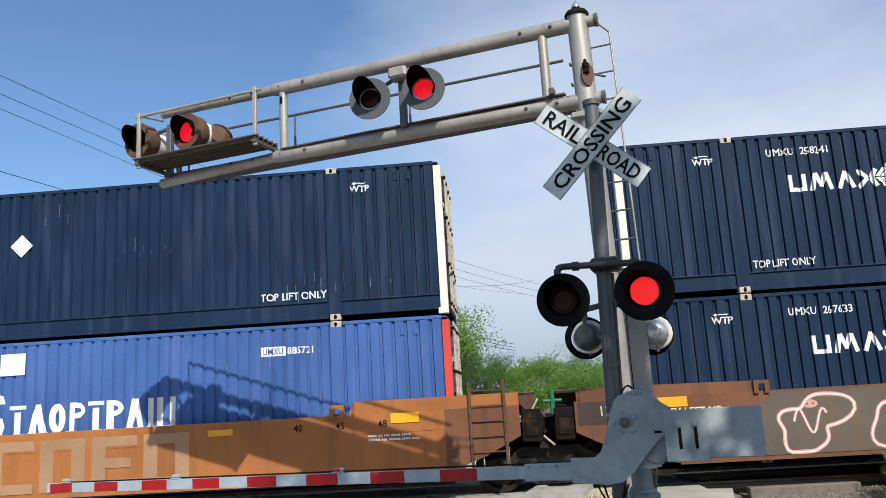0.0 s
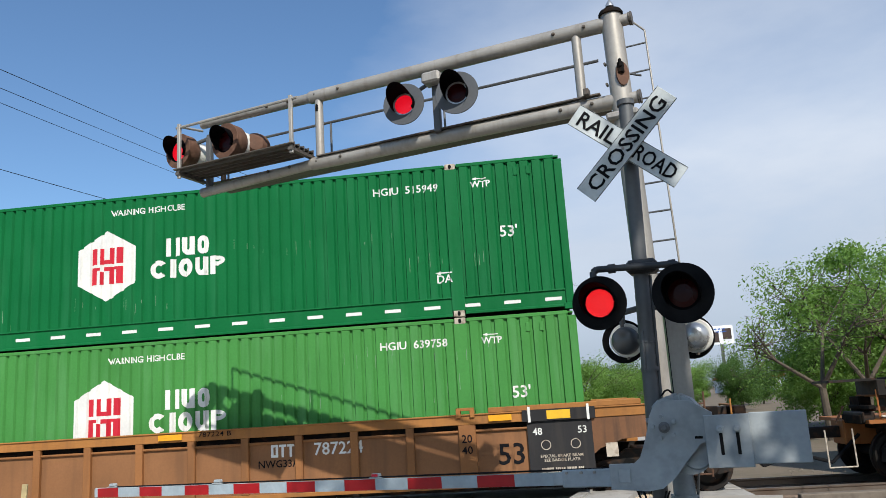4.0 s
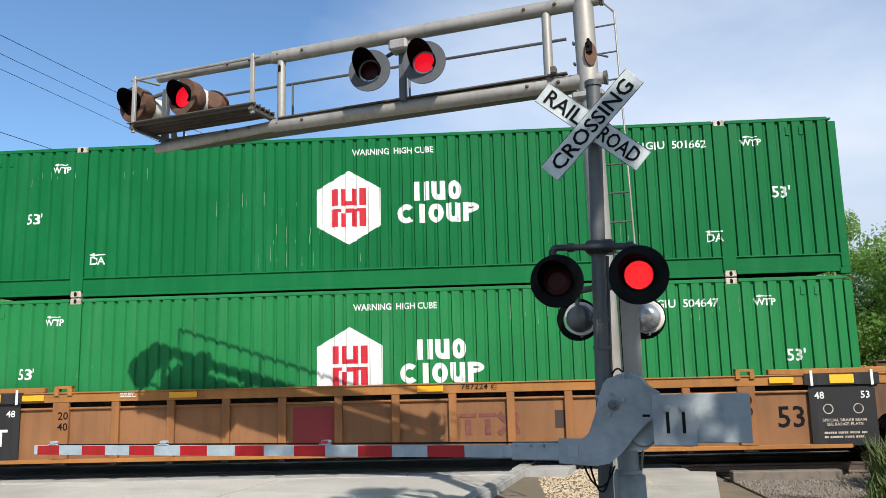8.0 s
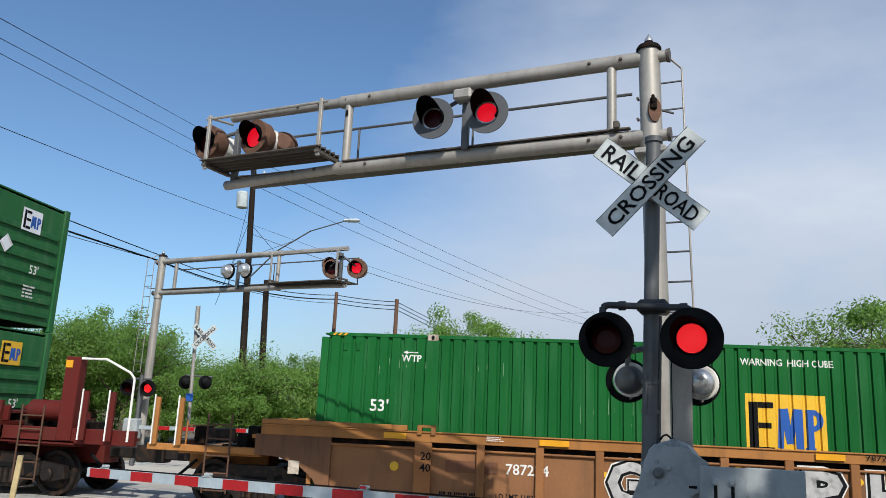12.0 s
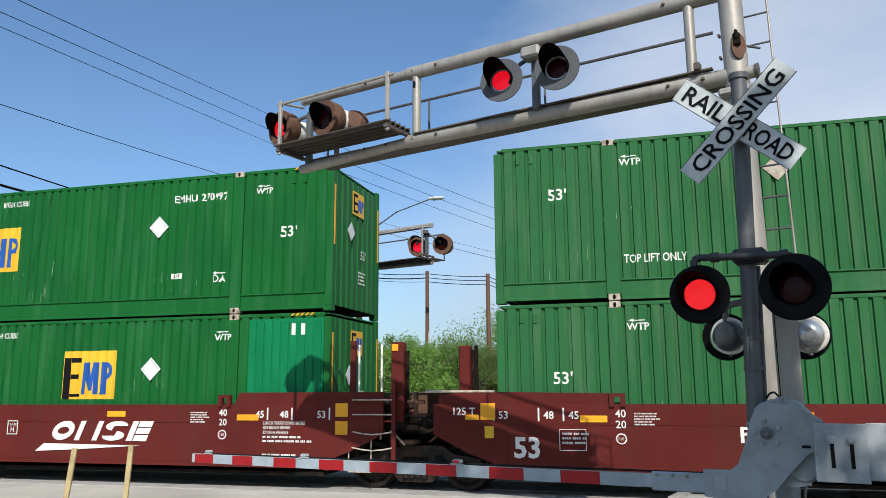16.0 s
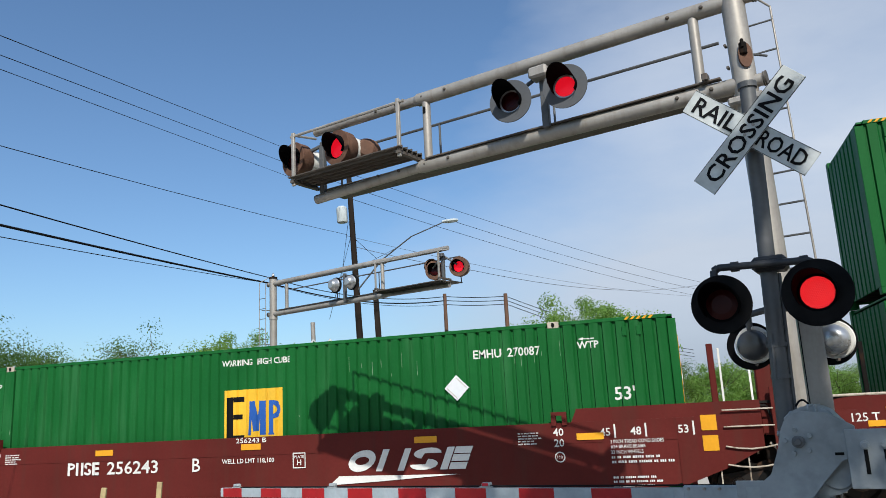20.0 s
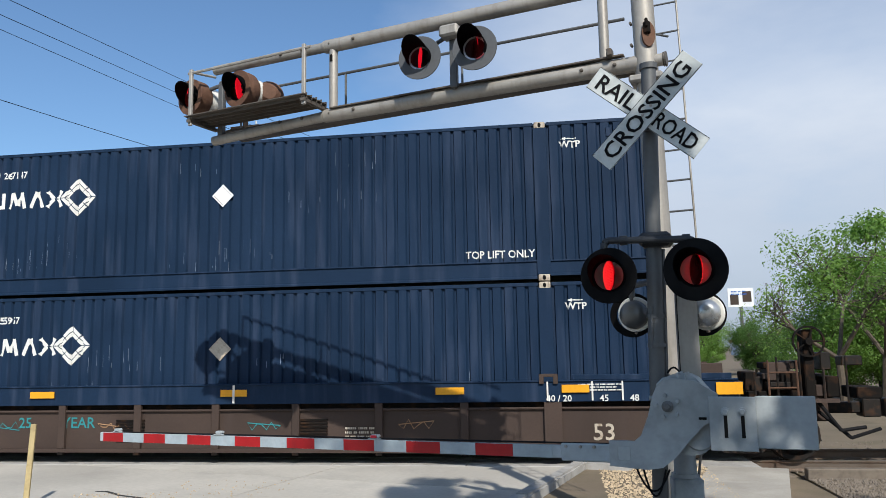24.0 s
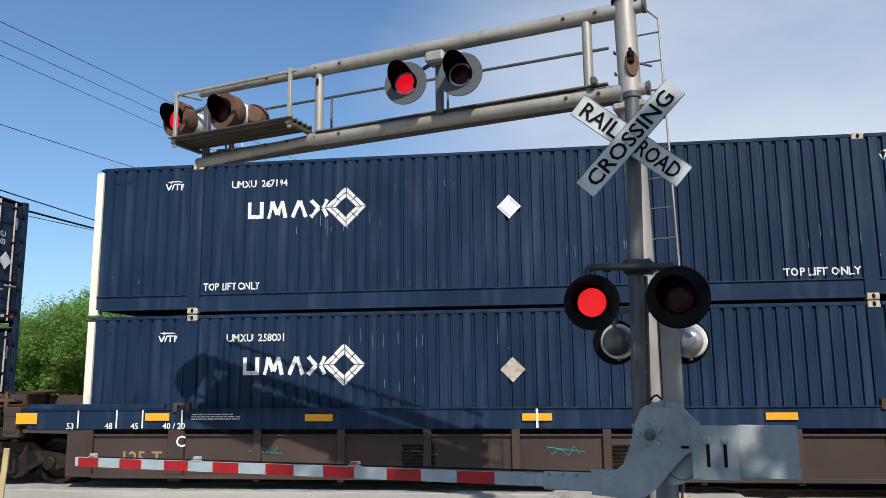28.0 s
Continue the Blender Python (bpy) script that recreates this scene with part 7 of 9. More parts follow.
# ---- trees ----
def tree_mesh(seed, tall, wide, leaves, leaf_size, dense=1.0, fill=0.0, twigs=4, boxy=False):
    """Trunk with limbs, and a crown of single leaves in clumps round the twigs. fill: the share of leaves in clumps over the crown's whole body."""
    r = random.Random(seed)
    bm = bmesh.new()
    tips = []
    forks = r.randint(3, 4)
    trunk_top = Vector((r.uniform(-0.2, 0.2), r.uniform(-0.2, 0.2), tall * 0.3))
    tube(bm, (0, 0, -0.3), trunk_top, tall * 0.026, tall * 0.02, seg=9)
    for f in range(forks):
        a = 6.28 * f / forks + r.uniform(-0.4, 0.4)
        mid = trunk_top + Vector((math.cos(a) * wide * 0.28, math.sin(a) * wide * 0.28, tall * r.uniform(0.16, 0.34)))
        tube(bm, trunk_top, mid, tall * 0.014, tall * 0.009, seg=7)
        for g in range(4):
            b = a + r.uniform(-1.3, 1.3)
            end = mid + Vector((math.cos(b) * wide * r.uniform(0.1, 0.3), math.sin(b) * wide * r.uniform(0.1, 0.3), tall * r.uniform(-0.05, 0.36)))
            tube(bm, mid, end, tall * 0.007, tall * 0.003, seg=5)
            tips += [mid.lerp(end, 0.55), end]
            for h in range(twigs):
                s = mid.lerp(end, r.uniform(0.4, 1.0))
                q = s + Vector((r.gauss(0, wide * 0.11), r.gauss(0, wide * 0.11), r.gauss(0.05 * tall, tall * 0.06)))
                tube(bm, s, q, tall * 0.003, tall * 0.0012, seg=4)
                tips.append(q)
                for _ in range(2 if twigs > 4 else 0):
                    k = s.lerp(q, r.uniform(0.4, 0.9))
                    tube(bm, k, k + Vector((r.gauss(0, wide * 0.05), r.gauss(0, wide * 0.05), r.gauss(0.03 * tall, tall * 0.03))), tall * 0.0016, tall * 0.0008, seg=3)
    wood = mesh_of(bm, "bark", True)
    clumps = [(t, wide * 0.06 * dense) for t in (tips if fill or twigs <= 4 else tips[::3])]
    body = []
    while fill and len(body) < 130:
        q = Vector((r.uniform(-1, 1), r.uniform(-1, 1), r.uniform(-0.95, 1)))
        size = (q.x ** 4 + q.y ** 4 + q.z ** 4) ** 0.25 if boxy else q.length
        if 0.35 < size < 0.9 + (0.05 if boxy else 0.34) * noise.noise(q * 2.5 + Vector((seed, 0, 0))):
            body.append((Vector((q.x * wide * 0.46, q.y * wide * 0.46, tall * (0.5 + 0.43 * q.z))), wide * r.uniform(0.028, 0.078)))
    vs, fs = [], []
    for _ in range(leaves):
        c, s = r.choice(body) if r.random() < fill else r.choice(clumps)
        d = Vector((r.gauss(0, 1), r.gauss(0, 1), r.gauss(0, 0.8)))
        if d.length > 1.7:
            d *= 1.7 / d.length
        p = c + d * s
        if p.z < 0.02 * tall:
            continue
        n = (d.normalized() + Vector((r.gauss(0, 0.55), r.gauss(0, 0.55), r.gauss(0.35, 0.5)))).normalized()
        t = n.orthogonal().normalized()
        t.rotate(Matrix.Rotation(r.uniform(0, 6.28), 3, n))
        b = n.cross(t)
        k = leaf_size * r.uniform(0.6, 1.3)
        i = len(vs)
        vs += [p - t * k, p + b * k * 0.5, p + t * k, p - b * k * 0.5]
        fs.append((i, i + 1, i + 2, i + 3))
    return wood, vs, fs


def tree_kind(seed, tall, wide, leaves, leaf_size, mat, dense=1.0, fill=0.0, twigs=4, boxy=False):
    wood, vs, fs = tree_mesh(seed, tall, wide, leaves, leaf_size, dense, fill, twigs, boxy)
    me = bpy.data.meshes.new("crown")
    me.from_pydata(vs, [], fs)
    me.materials.append(M[mat])
    return wood, me


KINDS = {
    "full": tree_kind(3, 7.0, 6.5, 52000, 0.062, "leaf", 1.1, 0.8),
    "bush": tree_kind(5, 4.2, 5.5, 42000, 0.052, "leaf", 1.1, 0.85),
    "dark": tree_kind(7, 5.5, 5.5, 44000, 0.056, "leaf_dark", 1.1, 0.85),
    "thin": tree_kind(9, 5.2, 5.0, 16000, 0.048, "leaf_grey", 0.9, 0.25),
    "airy": tree_kind(12, 6.5, 6.0, 22000, 0.06, "leaf", 0.9, 0.12, 6),
    "bare": tree_kind(15, 6.3, 5.4, 3000, 0.06, "leaf", 0.8, 0.0, 9),
    # the two shade kinds are shadow casters, shaped for where their shade lands
    "shade": tree_kind(21, 14.6, 2.7, 24000, 0.15, "leaf", 0.9, 0.97, 4, True),
    "tall_shade": tree_kind(23, 17.0, 4.7, 36000, 0.17, "leaf", 0.9, 0.97, 4, True),
}
TREE_LABEL = {"bare": "twiggy tree with bare branches and few new leaves", "shade": "dense tree added out of view to shade the signals", "tall_shade": "tall dense tree added out of view to shade the footpath", "full": "broad tree with fresh green spring leaves", "bush": "dense green bush at the edge of the lot", "dark": "dark green bushy tree behind the track", "thin": "thin twiggy tree with sparse dull leaves", "airy": "open-crowned tree with sparse fresh leaves"}


def tree(kind, x, y, size, turn, z=-0.2):
    t = thing("tree", pose(x, y, z, 0, 0, turn) @ Matrix.Diagonal((size, size, size, 1)), TREE_LABEL[kind], "tree", "trees behind the track")
    part("trunk", KINDS[kind][0], "bark", t)
    part("crown", KINDS[kind][1], "leaf", t)


WOODS = (
    ("dark", -34.2, 34, 1.25), ("dark", -29.3, 34.5, 1.15), ("thin", -26.5, 33, 1.05), ("bush", -25.6, 36, 1.15), ("full", -21.2, 34.2, 1.0), ("airy", -19.2, 33.2, 0.86), ("bush", -23.4, 33.6, 1.2), ("bush", -17.6, 34.5, 0.92), ("airy", -22.6, 32.6, 0.8),
    ("bush", -14.7, 36.8, 1.12), ("bush", -12.5, 38, 1.2), ("bush", -16.4, 39.5, 1.1), ("dark", -11.4, 40, 0.82), ("thin", -9.6, 41, 0.95), ("thin", -8.2, 42, 0.85), ("bush", -20.2, 39, 1.1), ("bush", -9.4, 44, 1.1), ("full", -5.3, 47, 1.32), ("bush", -6.6, 44, 1.0),
    ("dark", -1.7, 46, 0.9), ("bush", 2.0, 47, 1.0), ("bush", 5.7, 46, 0.8), ("dark", 5.3, 60, 0.8), ("bush", 10.0, 61, 1.0), ("dark", 14.3, 60, 0.78), ("dark", 12.4, 72, 0.55), ("dark", 17.0, 71, 0.55), ("dark", 19.5, 74, 0.6),
    ("bare", 9.1, 27, 0.88), ("bare", 10.7, 28, 0.9), ("bush", 10.6, 31, 0.9), ("full", 13.4, 30, 1.18), ("full", 17.5, 28, 1.15), ("dark", 20.0, 33, 1.1), ("bush", 12.6, 33, 1.1), ("dark", -38.6, 37, 1.3), ("bush", -42.0, 36, 1.4), ("dark", 25.0, 38, 1.2),
)
for i, (kind, x, y, size) in enumerate(WOODS):
    tree(kind, x, y, size, i * 67 % 360)
# unseen trees added behind the camera only to shade masts, gate machine and ground
tree("shade", 4.3, -4.0, 1.11, 0)
tree("shade", 4.75, -1.0, 0.63, 180)
tree("tall_shade", 10.7, -9.0, 1.11, 0)


# ---- the waiting car ----
def waiting_car(m):
    """A small saloon; x = 0 at its middle, +y its front, 4.5 m long."""
    car = thing("car", m, "blue-grey saloon car waiting in the street", "car")
    half = [(-2.2, 0.32), (-2.24, 0.6), (-2.18, 0.9), (-1.9, 0.98), (-1.35, 1.02), (0.75, 1.0), (1.5, 0.94), (1.95, 0.86), (2.16, 0.74), (2.22, 0.55), (2.18, 0.3)]
    bm = bmesh.new()
    rows = []
    for w, drop, pull in ((0.0, 0.0, 0.0), (0.5, 0.008, 0.01), (0.72, 0.03, 0.05), (0.84, 0.09, 0.12), (0.885, 0.2, 0.2), (0.89, 0.34, 0.22)):
        rows.append([(w, y * (1 - pull * 0.12 * (abs(y) / 2.2) ** 4), max(0.3, z - drop * (z > 0.5))) for y, z in half])
    for sx in (-1, 1):
        grid = [[bm.verts.new((sx * x, y, z)) for x, y, z in row] for row in rows]
        for p, q in zip(grid, grid[1:]):
            for k in range(len(half) - 1):
                bm.faces.new((p[k], p[k + 1], q[k + 1], q[k]))
    bmesh.ops.remove_doubles(bm, verts=bm.verts, dist=0.001)
    part("body", bm, "car_blue", car, smooth=True)
    part("side_panel", boxes((-0.875, -2.0, 0.28, 0.875, 2.0, 0.66), bevel=0.04), "car_blue", car)
    glass = bmesh.new()
    lo = [glass.verts.new(v) for v in ((-0.74, -1.55, 0.97), (0.74, -1.55, 0.97), (0.76, 1.0, 0.95), (-0.76, 1.0, 0.95))]
    hi = [glass.verts.new(v) for v in ((-0.56, -0.95, 1.38), (0.56, -0.95, 1.38), (0.58, 0.2, 1.4), (-0.58, 0.2, 1.4))]
    for k in range(4):
        glass.faces.new((lo[k], lo[(k + 1) % 4], hi[(k + 1) % 4], hi[k]))
    part("cabin_glass", glass, "car_glass", car, "dark car windows")
    part("roof", boxes((-0.58, -0.98, 1.375, 0.58, 0.22, 1.425), bevel=0.02), "car_blue", car)
    part("windscreen_pillar", tubes(((-0.75, 1.0, 0.95), (-0.57, 0.2, 1.4), 0.03), ((0.75, 1.0, 0.95), (0.57, 0.2, 1.4), 0.03), seg=8), "car_blue", car)
    for sx in (-1, 1):
        part("headlamp", boxes((sx * 0.68 - 0.16, 2.04, 0.62, sx * 0.68 + 0.16, 2.2, 0.76), bevel=0.03), "glass", car, "clear headlamp")
        part("door_mirror", boxes((sx * 0.92 - 0.09, 0.72, 0.98, sx * 0.92 + 0.09, 0.86, 1.1), bevel=0.03), "car_blue", car)
        for y in (-1.35, 1.38):
            wheel = part("wheel", lathe([(0.0, -0.1), (0.3, -0.1), (0.33, -0.06), (0.33, 0.06), (0.3, 0.1), (0.0, 0.1)], 24, pose(0, 0, 0, 0, 90)), "tyre", car, at=pose(sx * 0.8, y, 0.33), smooth=True)
            part("rim", lathe([(0.0, 0.0), (0.2, 0.0), (0.21, 0.02)], 20, pose(sx * 0.105, 0, 0, 0, 90 * sx)), "bell", wheel, smooth=True)
    part("wiper", tubes(((0.1, 1.02, 0.985), (0.6, 0.85, 1.06), 0.008), seg=5), "tyre", car)
    part("bumper", boxes((-0.8, 2.05, 0.32, 0.8, 2.24, 0.52), bevel=0.05), "car_blue", car)
    return car


CAR_AT, CAR_TURN = (-6.55, 5.35), -20.0
street_car = waiting_car(pose(*CAR_AT, 0.0, 0, 0, CAR_TURN))


# ---- the train ----
SPIN, TRAIN = [], []
TOPS = {"a": 6.14, "ttx": 6.185, "bnsf": 6.19, "umax": 6.045}


def load(u, group, style, number, upper, end_style, side, label, post=None, rail=None):
    """A container whose left 40-foot post stands u metres along the train."""
    z = TOPS[group] - TALL - (0 if upper else TALL + 0.015)
    x, y = u - POST, FACE + (0.0 if upper else 0.004)
    c = container(style, pose(x, y, z), number, upper, end_style, label, side, post, rail)
    TRAIN.append((c, x, y, z))
    return c


def roll(car, u):
    TRAIN.append((car, u, CAR, 0.0))
    return car


U = {"a1": 4.33, "a2": -15.02, "t1": -38.37, "t2": -57.68, "t3": -76.9, "b1": -100.29, "b2": -119.63, "b3": -138.95, "m1": -162.41, "m2": -181.9, "m3": -201.35}
NAVY = "dark navy corrugated container with white lettering, "
load(U["a1"], "a", "umax", "UMXU 258241", True, "doors", "navy", NAVY + "stacked on top", "cream")
load(U["a1"], "a", "umax", "UMXU 267633", False, "doors", "navy", NAVY + "in a brown well car", "cream")
load(U["a2"], "a", "umax", "UMXU 267904", True, "doors", "navy", NAVY + "stacked on a blue one", "cream")
load(U["a2"], "a", "pacer", "UMXU 885721", False, "doors", "pacer", "bright blue corrugated container with red end posts, white letters", "red_post")
load(U["t1"], "ttx", "hub", "HGIU 515949", True, "hribs", "hub", "green corrugated container with white hexagon logo and dashed strip")
load(U["t1"], "ttx", "hub", "HGIU 639758", False, "hribs", "hub_pale", "faded light green corrugated container with white hexagon logo")
load(U["t2"], "ttx", "hub", "HGIU 501662", True, "hribs", "hub", "green corrugated container with white hexagon logo, stacked on top")
load(U["t2"], "ttx", "hub", "HGIU 504647", False, "hribs", "hub_mid", "mid green corrugated container with white hexagon logo")
load(U["t3"], "ttx", "emp", "EMHU 273060", False, "vribs", "emp", "single green corrugated container with a yellow square logo")
load(U["b1"], "bnsf", "emp_old", "EMHU 646026", True, "eribs", "emp_old", "dull green corrugated container with a yellow logo, stacked on top")
load(U["b1"], "bnsf", "emp_old", "EMHU 641071", False, "eribs", "emp_old", "dull green corrugated container with a yellow logo, below")
load(U["b2"], "bnsf", "emp", "EMHU 270997", True, "vribs", "emp", "green corrugated container with a yellow square logo, stacked on top")
load(U["b2"], "bnsf", "emp", "EMHU 271453", False, "vribs", "emp", "green corrugated container with a brighter green repair sheet")
load(U["b3"], "bnsf", "emp", "EMHU 270087", False, "vribs", "emp", "single green corrugated container in a red well car")
for key, a, b in (("m1", "UMXU 267147", "UMXU 255957"), ("m2", "UMXU 267194", "UMXU 258001"), ("m3", "UMXU 253703", "UMXU 251602")):
    load(U[key], "umax", "umax", a, True, "doors", "navy", NAVY + "stacked on top", "cream")
    load(U[key], "umax", "umax", b, False, "doors", "navy", NAVY + "in a brown car", "cream")

# first two cars: flat sides, brown and burnt orange
car = roll(smooth_well(pose(U["a1"], CAR, 0), "brown", "rusty brown flat-sided well car with pink graffiti outlines", SPIN, "joint", "joint"), U["a1"])
write(car, "125 T", -2.5, 1.36, 0.17, "casting", y=-0.032)
reflectors(car, ((-1.53, 1.44, 0.5, 0.17), (4.1, 1.44, 0.5, 0.14), (8.3, 1.44, 0.5, 0.14)), -0.021)
write(car, "MY EX LEFT ME", -1.3, 1.27, 0.125, "chalk", y=-0.026, width=1.15)
write(car, "FOR A BILL", -1.33, 1.08, 0.125, "chalk", y=-0.026, width=0.8)
bars(car, -1.1, 0.92, 0.62, 0.24, 1, "chalk", y=-0.026, seed=17)
bars(car, -1.1, 0.66, 0.7, 0.22, 1, "chalk", y=-0.026, seed=18)
part("stencil_panel", plates(([(-3.15, 1.13), (-2.08, 1.13), (-2.05, 1.17), (-2.05, 1.49), (-2.08, 1.52), (-3.15, 1.52)], -0.0285, -0.0265)), "grey_brown", car, "dark stencil panel")
part("white_label", plates((rect(-2.2, 0.84, -2.02, 1.06), -0.03, -0.0265)), "sheet_white", car)


def loop_mark(parent, pts, r, mat, y, name="spray_outline", closed=True):
    """One ribbon of paint along a line of points."""
    bm = bmesh.new()
    n = len(pts)
    rows = []
    for k in range(n):
        a = pts[k - 1] if closed or k else pts[0]
        b = pts[(k + 1) % n] if closed or k < n - 1 else pts[-1]
        d = Vector((b[0] - a[0], 0, b[1] - a[1])).normalized()
        q = Vector((pts[k][0], y, pts[k][1]))
        w = Vector((-d.z, 0, d.x)) * r
        rows.append((bm.verts.new(q - w), bm.verts.new(q + w)))
    for k in range(n if closed else n - 1):
        a, b = rows[k], rows[(k + 1) % n]
        bm.faces.new((a[0], b[0], b[1], a[1]))
    return part(name, bm, mat, parent, "spray-painted outline")


part("spray_field", plates(([(-0.3, 0.47), (13.8, 0.47), (13.8, 1.5), (0.15, 1.5), (-0.2, 1.2)], -0.0255, -0.021)), "grey_fill", car, "grey sprayed field")
rg = random.Random(5)
for k in range(8):
    # each letter a fat bubble of two lobes, pink line with a pale core, and a small filled eye
    cx = 0.75 + k * 1.6
    bubble = []
    for u in range(44):
        q = 2 * math.pi * u / 44
        r = 0.46 + 0.15 * math.sin(2 * q + k) + 0.08 * math.sin(3 * q + 2.2 * k) + 0.05 * math.sin(5 * q + k)
        bubble.append((cx + 1.15 * r * math.cos(q), 0.98 + 0.95 * r * math.sin(q)))
    bubble = [(x, min(1.49, max(0.5, z))) for x, z in bubble]
    loop_mark(car, bubble, 0.034, "pink", -0.027)
    loop_mark(car, bubble, 0.013, "letter", -0.0285)
    arc = [(cx - 0.3 + 0.55 * u / 16, 1.0 + 0.2 * math.sin(u * 0.55 + k)) for u in range(17)]
    loop_mark(car, arc, 0.024, "pink", -0.0275, closed=False)
    loop_mark(car, arc, 0.009, "letter", -0.029, closed=False)
    ex, ez = cx - 0.25 + rg.uniform(0, 0.4), rg.choice((0.72, 1.28))
    part("spray_eye", plates(([(ex + 0.13 * math.cos(q * 0.524), ez + 0.07 * math.sin(q * 0.524)) for q in range(12)], -0.0276, -0.0265)), "pink", car)
    for dx in (-0.05, 0.05):
        part("spray_dot", plates(([(ex + dx + 0.018 * math.cos(q * 0.785), ez + 0.018 * math.sin(q * 0.785)) for q in range(8)], -0.029, -0.028)), "brown", car)

car = roll(smooth_well(pose(U["a2"], CAR, 0), "dttx", "burnt orange flat-sided well car with tan block graffiti", SPIN, "truck", "joint", "brown"), U["a2"])
part("rust_sheet", plates((rect(-1.9, 0.47, 0.55, 1.53), -0.0232, -0.0205)), "brown", car, "dark rusty sheet at the car's end")
part("end_box", plates(([(-4.05, 1.0), (-3.2, 0.9), (-3.2, 1.5), (-3.7, 1.52), (-4.05, 1.42)], 0.0, 0.3)), "rust_gear", car)
part("end_gear", boxes((-3.85, 0.3, 1.5, -3.55, 0.7, 1.98), (-3.5, 0.35, 1.54, -3.2, 0.8, 1.72), bevel=0.02), "rust_gear", car)
part("end_gear", tubes(((-2.9, 0.4, 1.82), (-2.3, 0.4, 1.86), 0.13), seg=14), "rust_gear", car)
part("end_gear", boxes((-3.3, 0.25, 1.5, -2.2, 0.7, 1.72), bevel=0.02), "under", car)
clutter(car, -4.3, "rust_gear")
for x in (14.35, 14.95):
    part("ladder_stile", boxes((x - 0.025, -0.07, 0.48, x + 0.025, -0.03, 2.0)), "rust_gear", car)
for k in range(6):
    part("rung", tubes(((14.35, -0.05, 0.52 + 0.26 * k), (14.95, -0.05, 0.52 + 0.26 * k), 0.014), seg=6), "rust_gear", car)
reflectors(car, ((-2.25, 1.4, 0.5, 0.19), (1.15, 1.36, 0.45, 0.11), (5.5, 1.36, 0.45, 0.11), (9.9, 1.36, 0.45, 0.11), (13.2, 1.44, 0.5, 0.17)), -0.027)
for k, s in enumerate("tnrencoeo"):
    glyph_blocks(car, 1.28 + 0.955 * k, 0.95, 0.95, 0.92, 1, "tan_patch", -0.024, shape=s, stroke=0.27, name="spray_block")
part("number_panel", plates((rect(3.75, 0.55, 4.95, 0.9), -0.028, -0.025)), "brown", car)
write(car, "726619", 4.35, 0.72, 0.27, "letter", y=-0.032)
write(car, "B", 4.9, 1.05, 0.2, "black", y=-0.03)
write(car, "53", -1.38, 0.82, 0.38, "black", y=-0.03)
glyph_blocks(car, 3.3, 0.72, 0.85, 0.3, 4, "casting", -0.03, name="road_mark")
bars(car, 13.0, 1.12, 0.9, 0.14, 2, "letter", -0.026, 5)
bars(car, 0.4, 0.82, 0.7, 0.1, 2, "yellow", -0.026, 6)
for i, s in enumerate(("40", "45", "48")):
    write(car, s, 11.3 + i * 0.75, 1.36, 0.12, "black", y=-0.026)

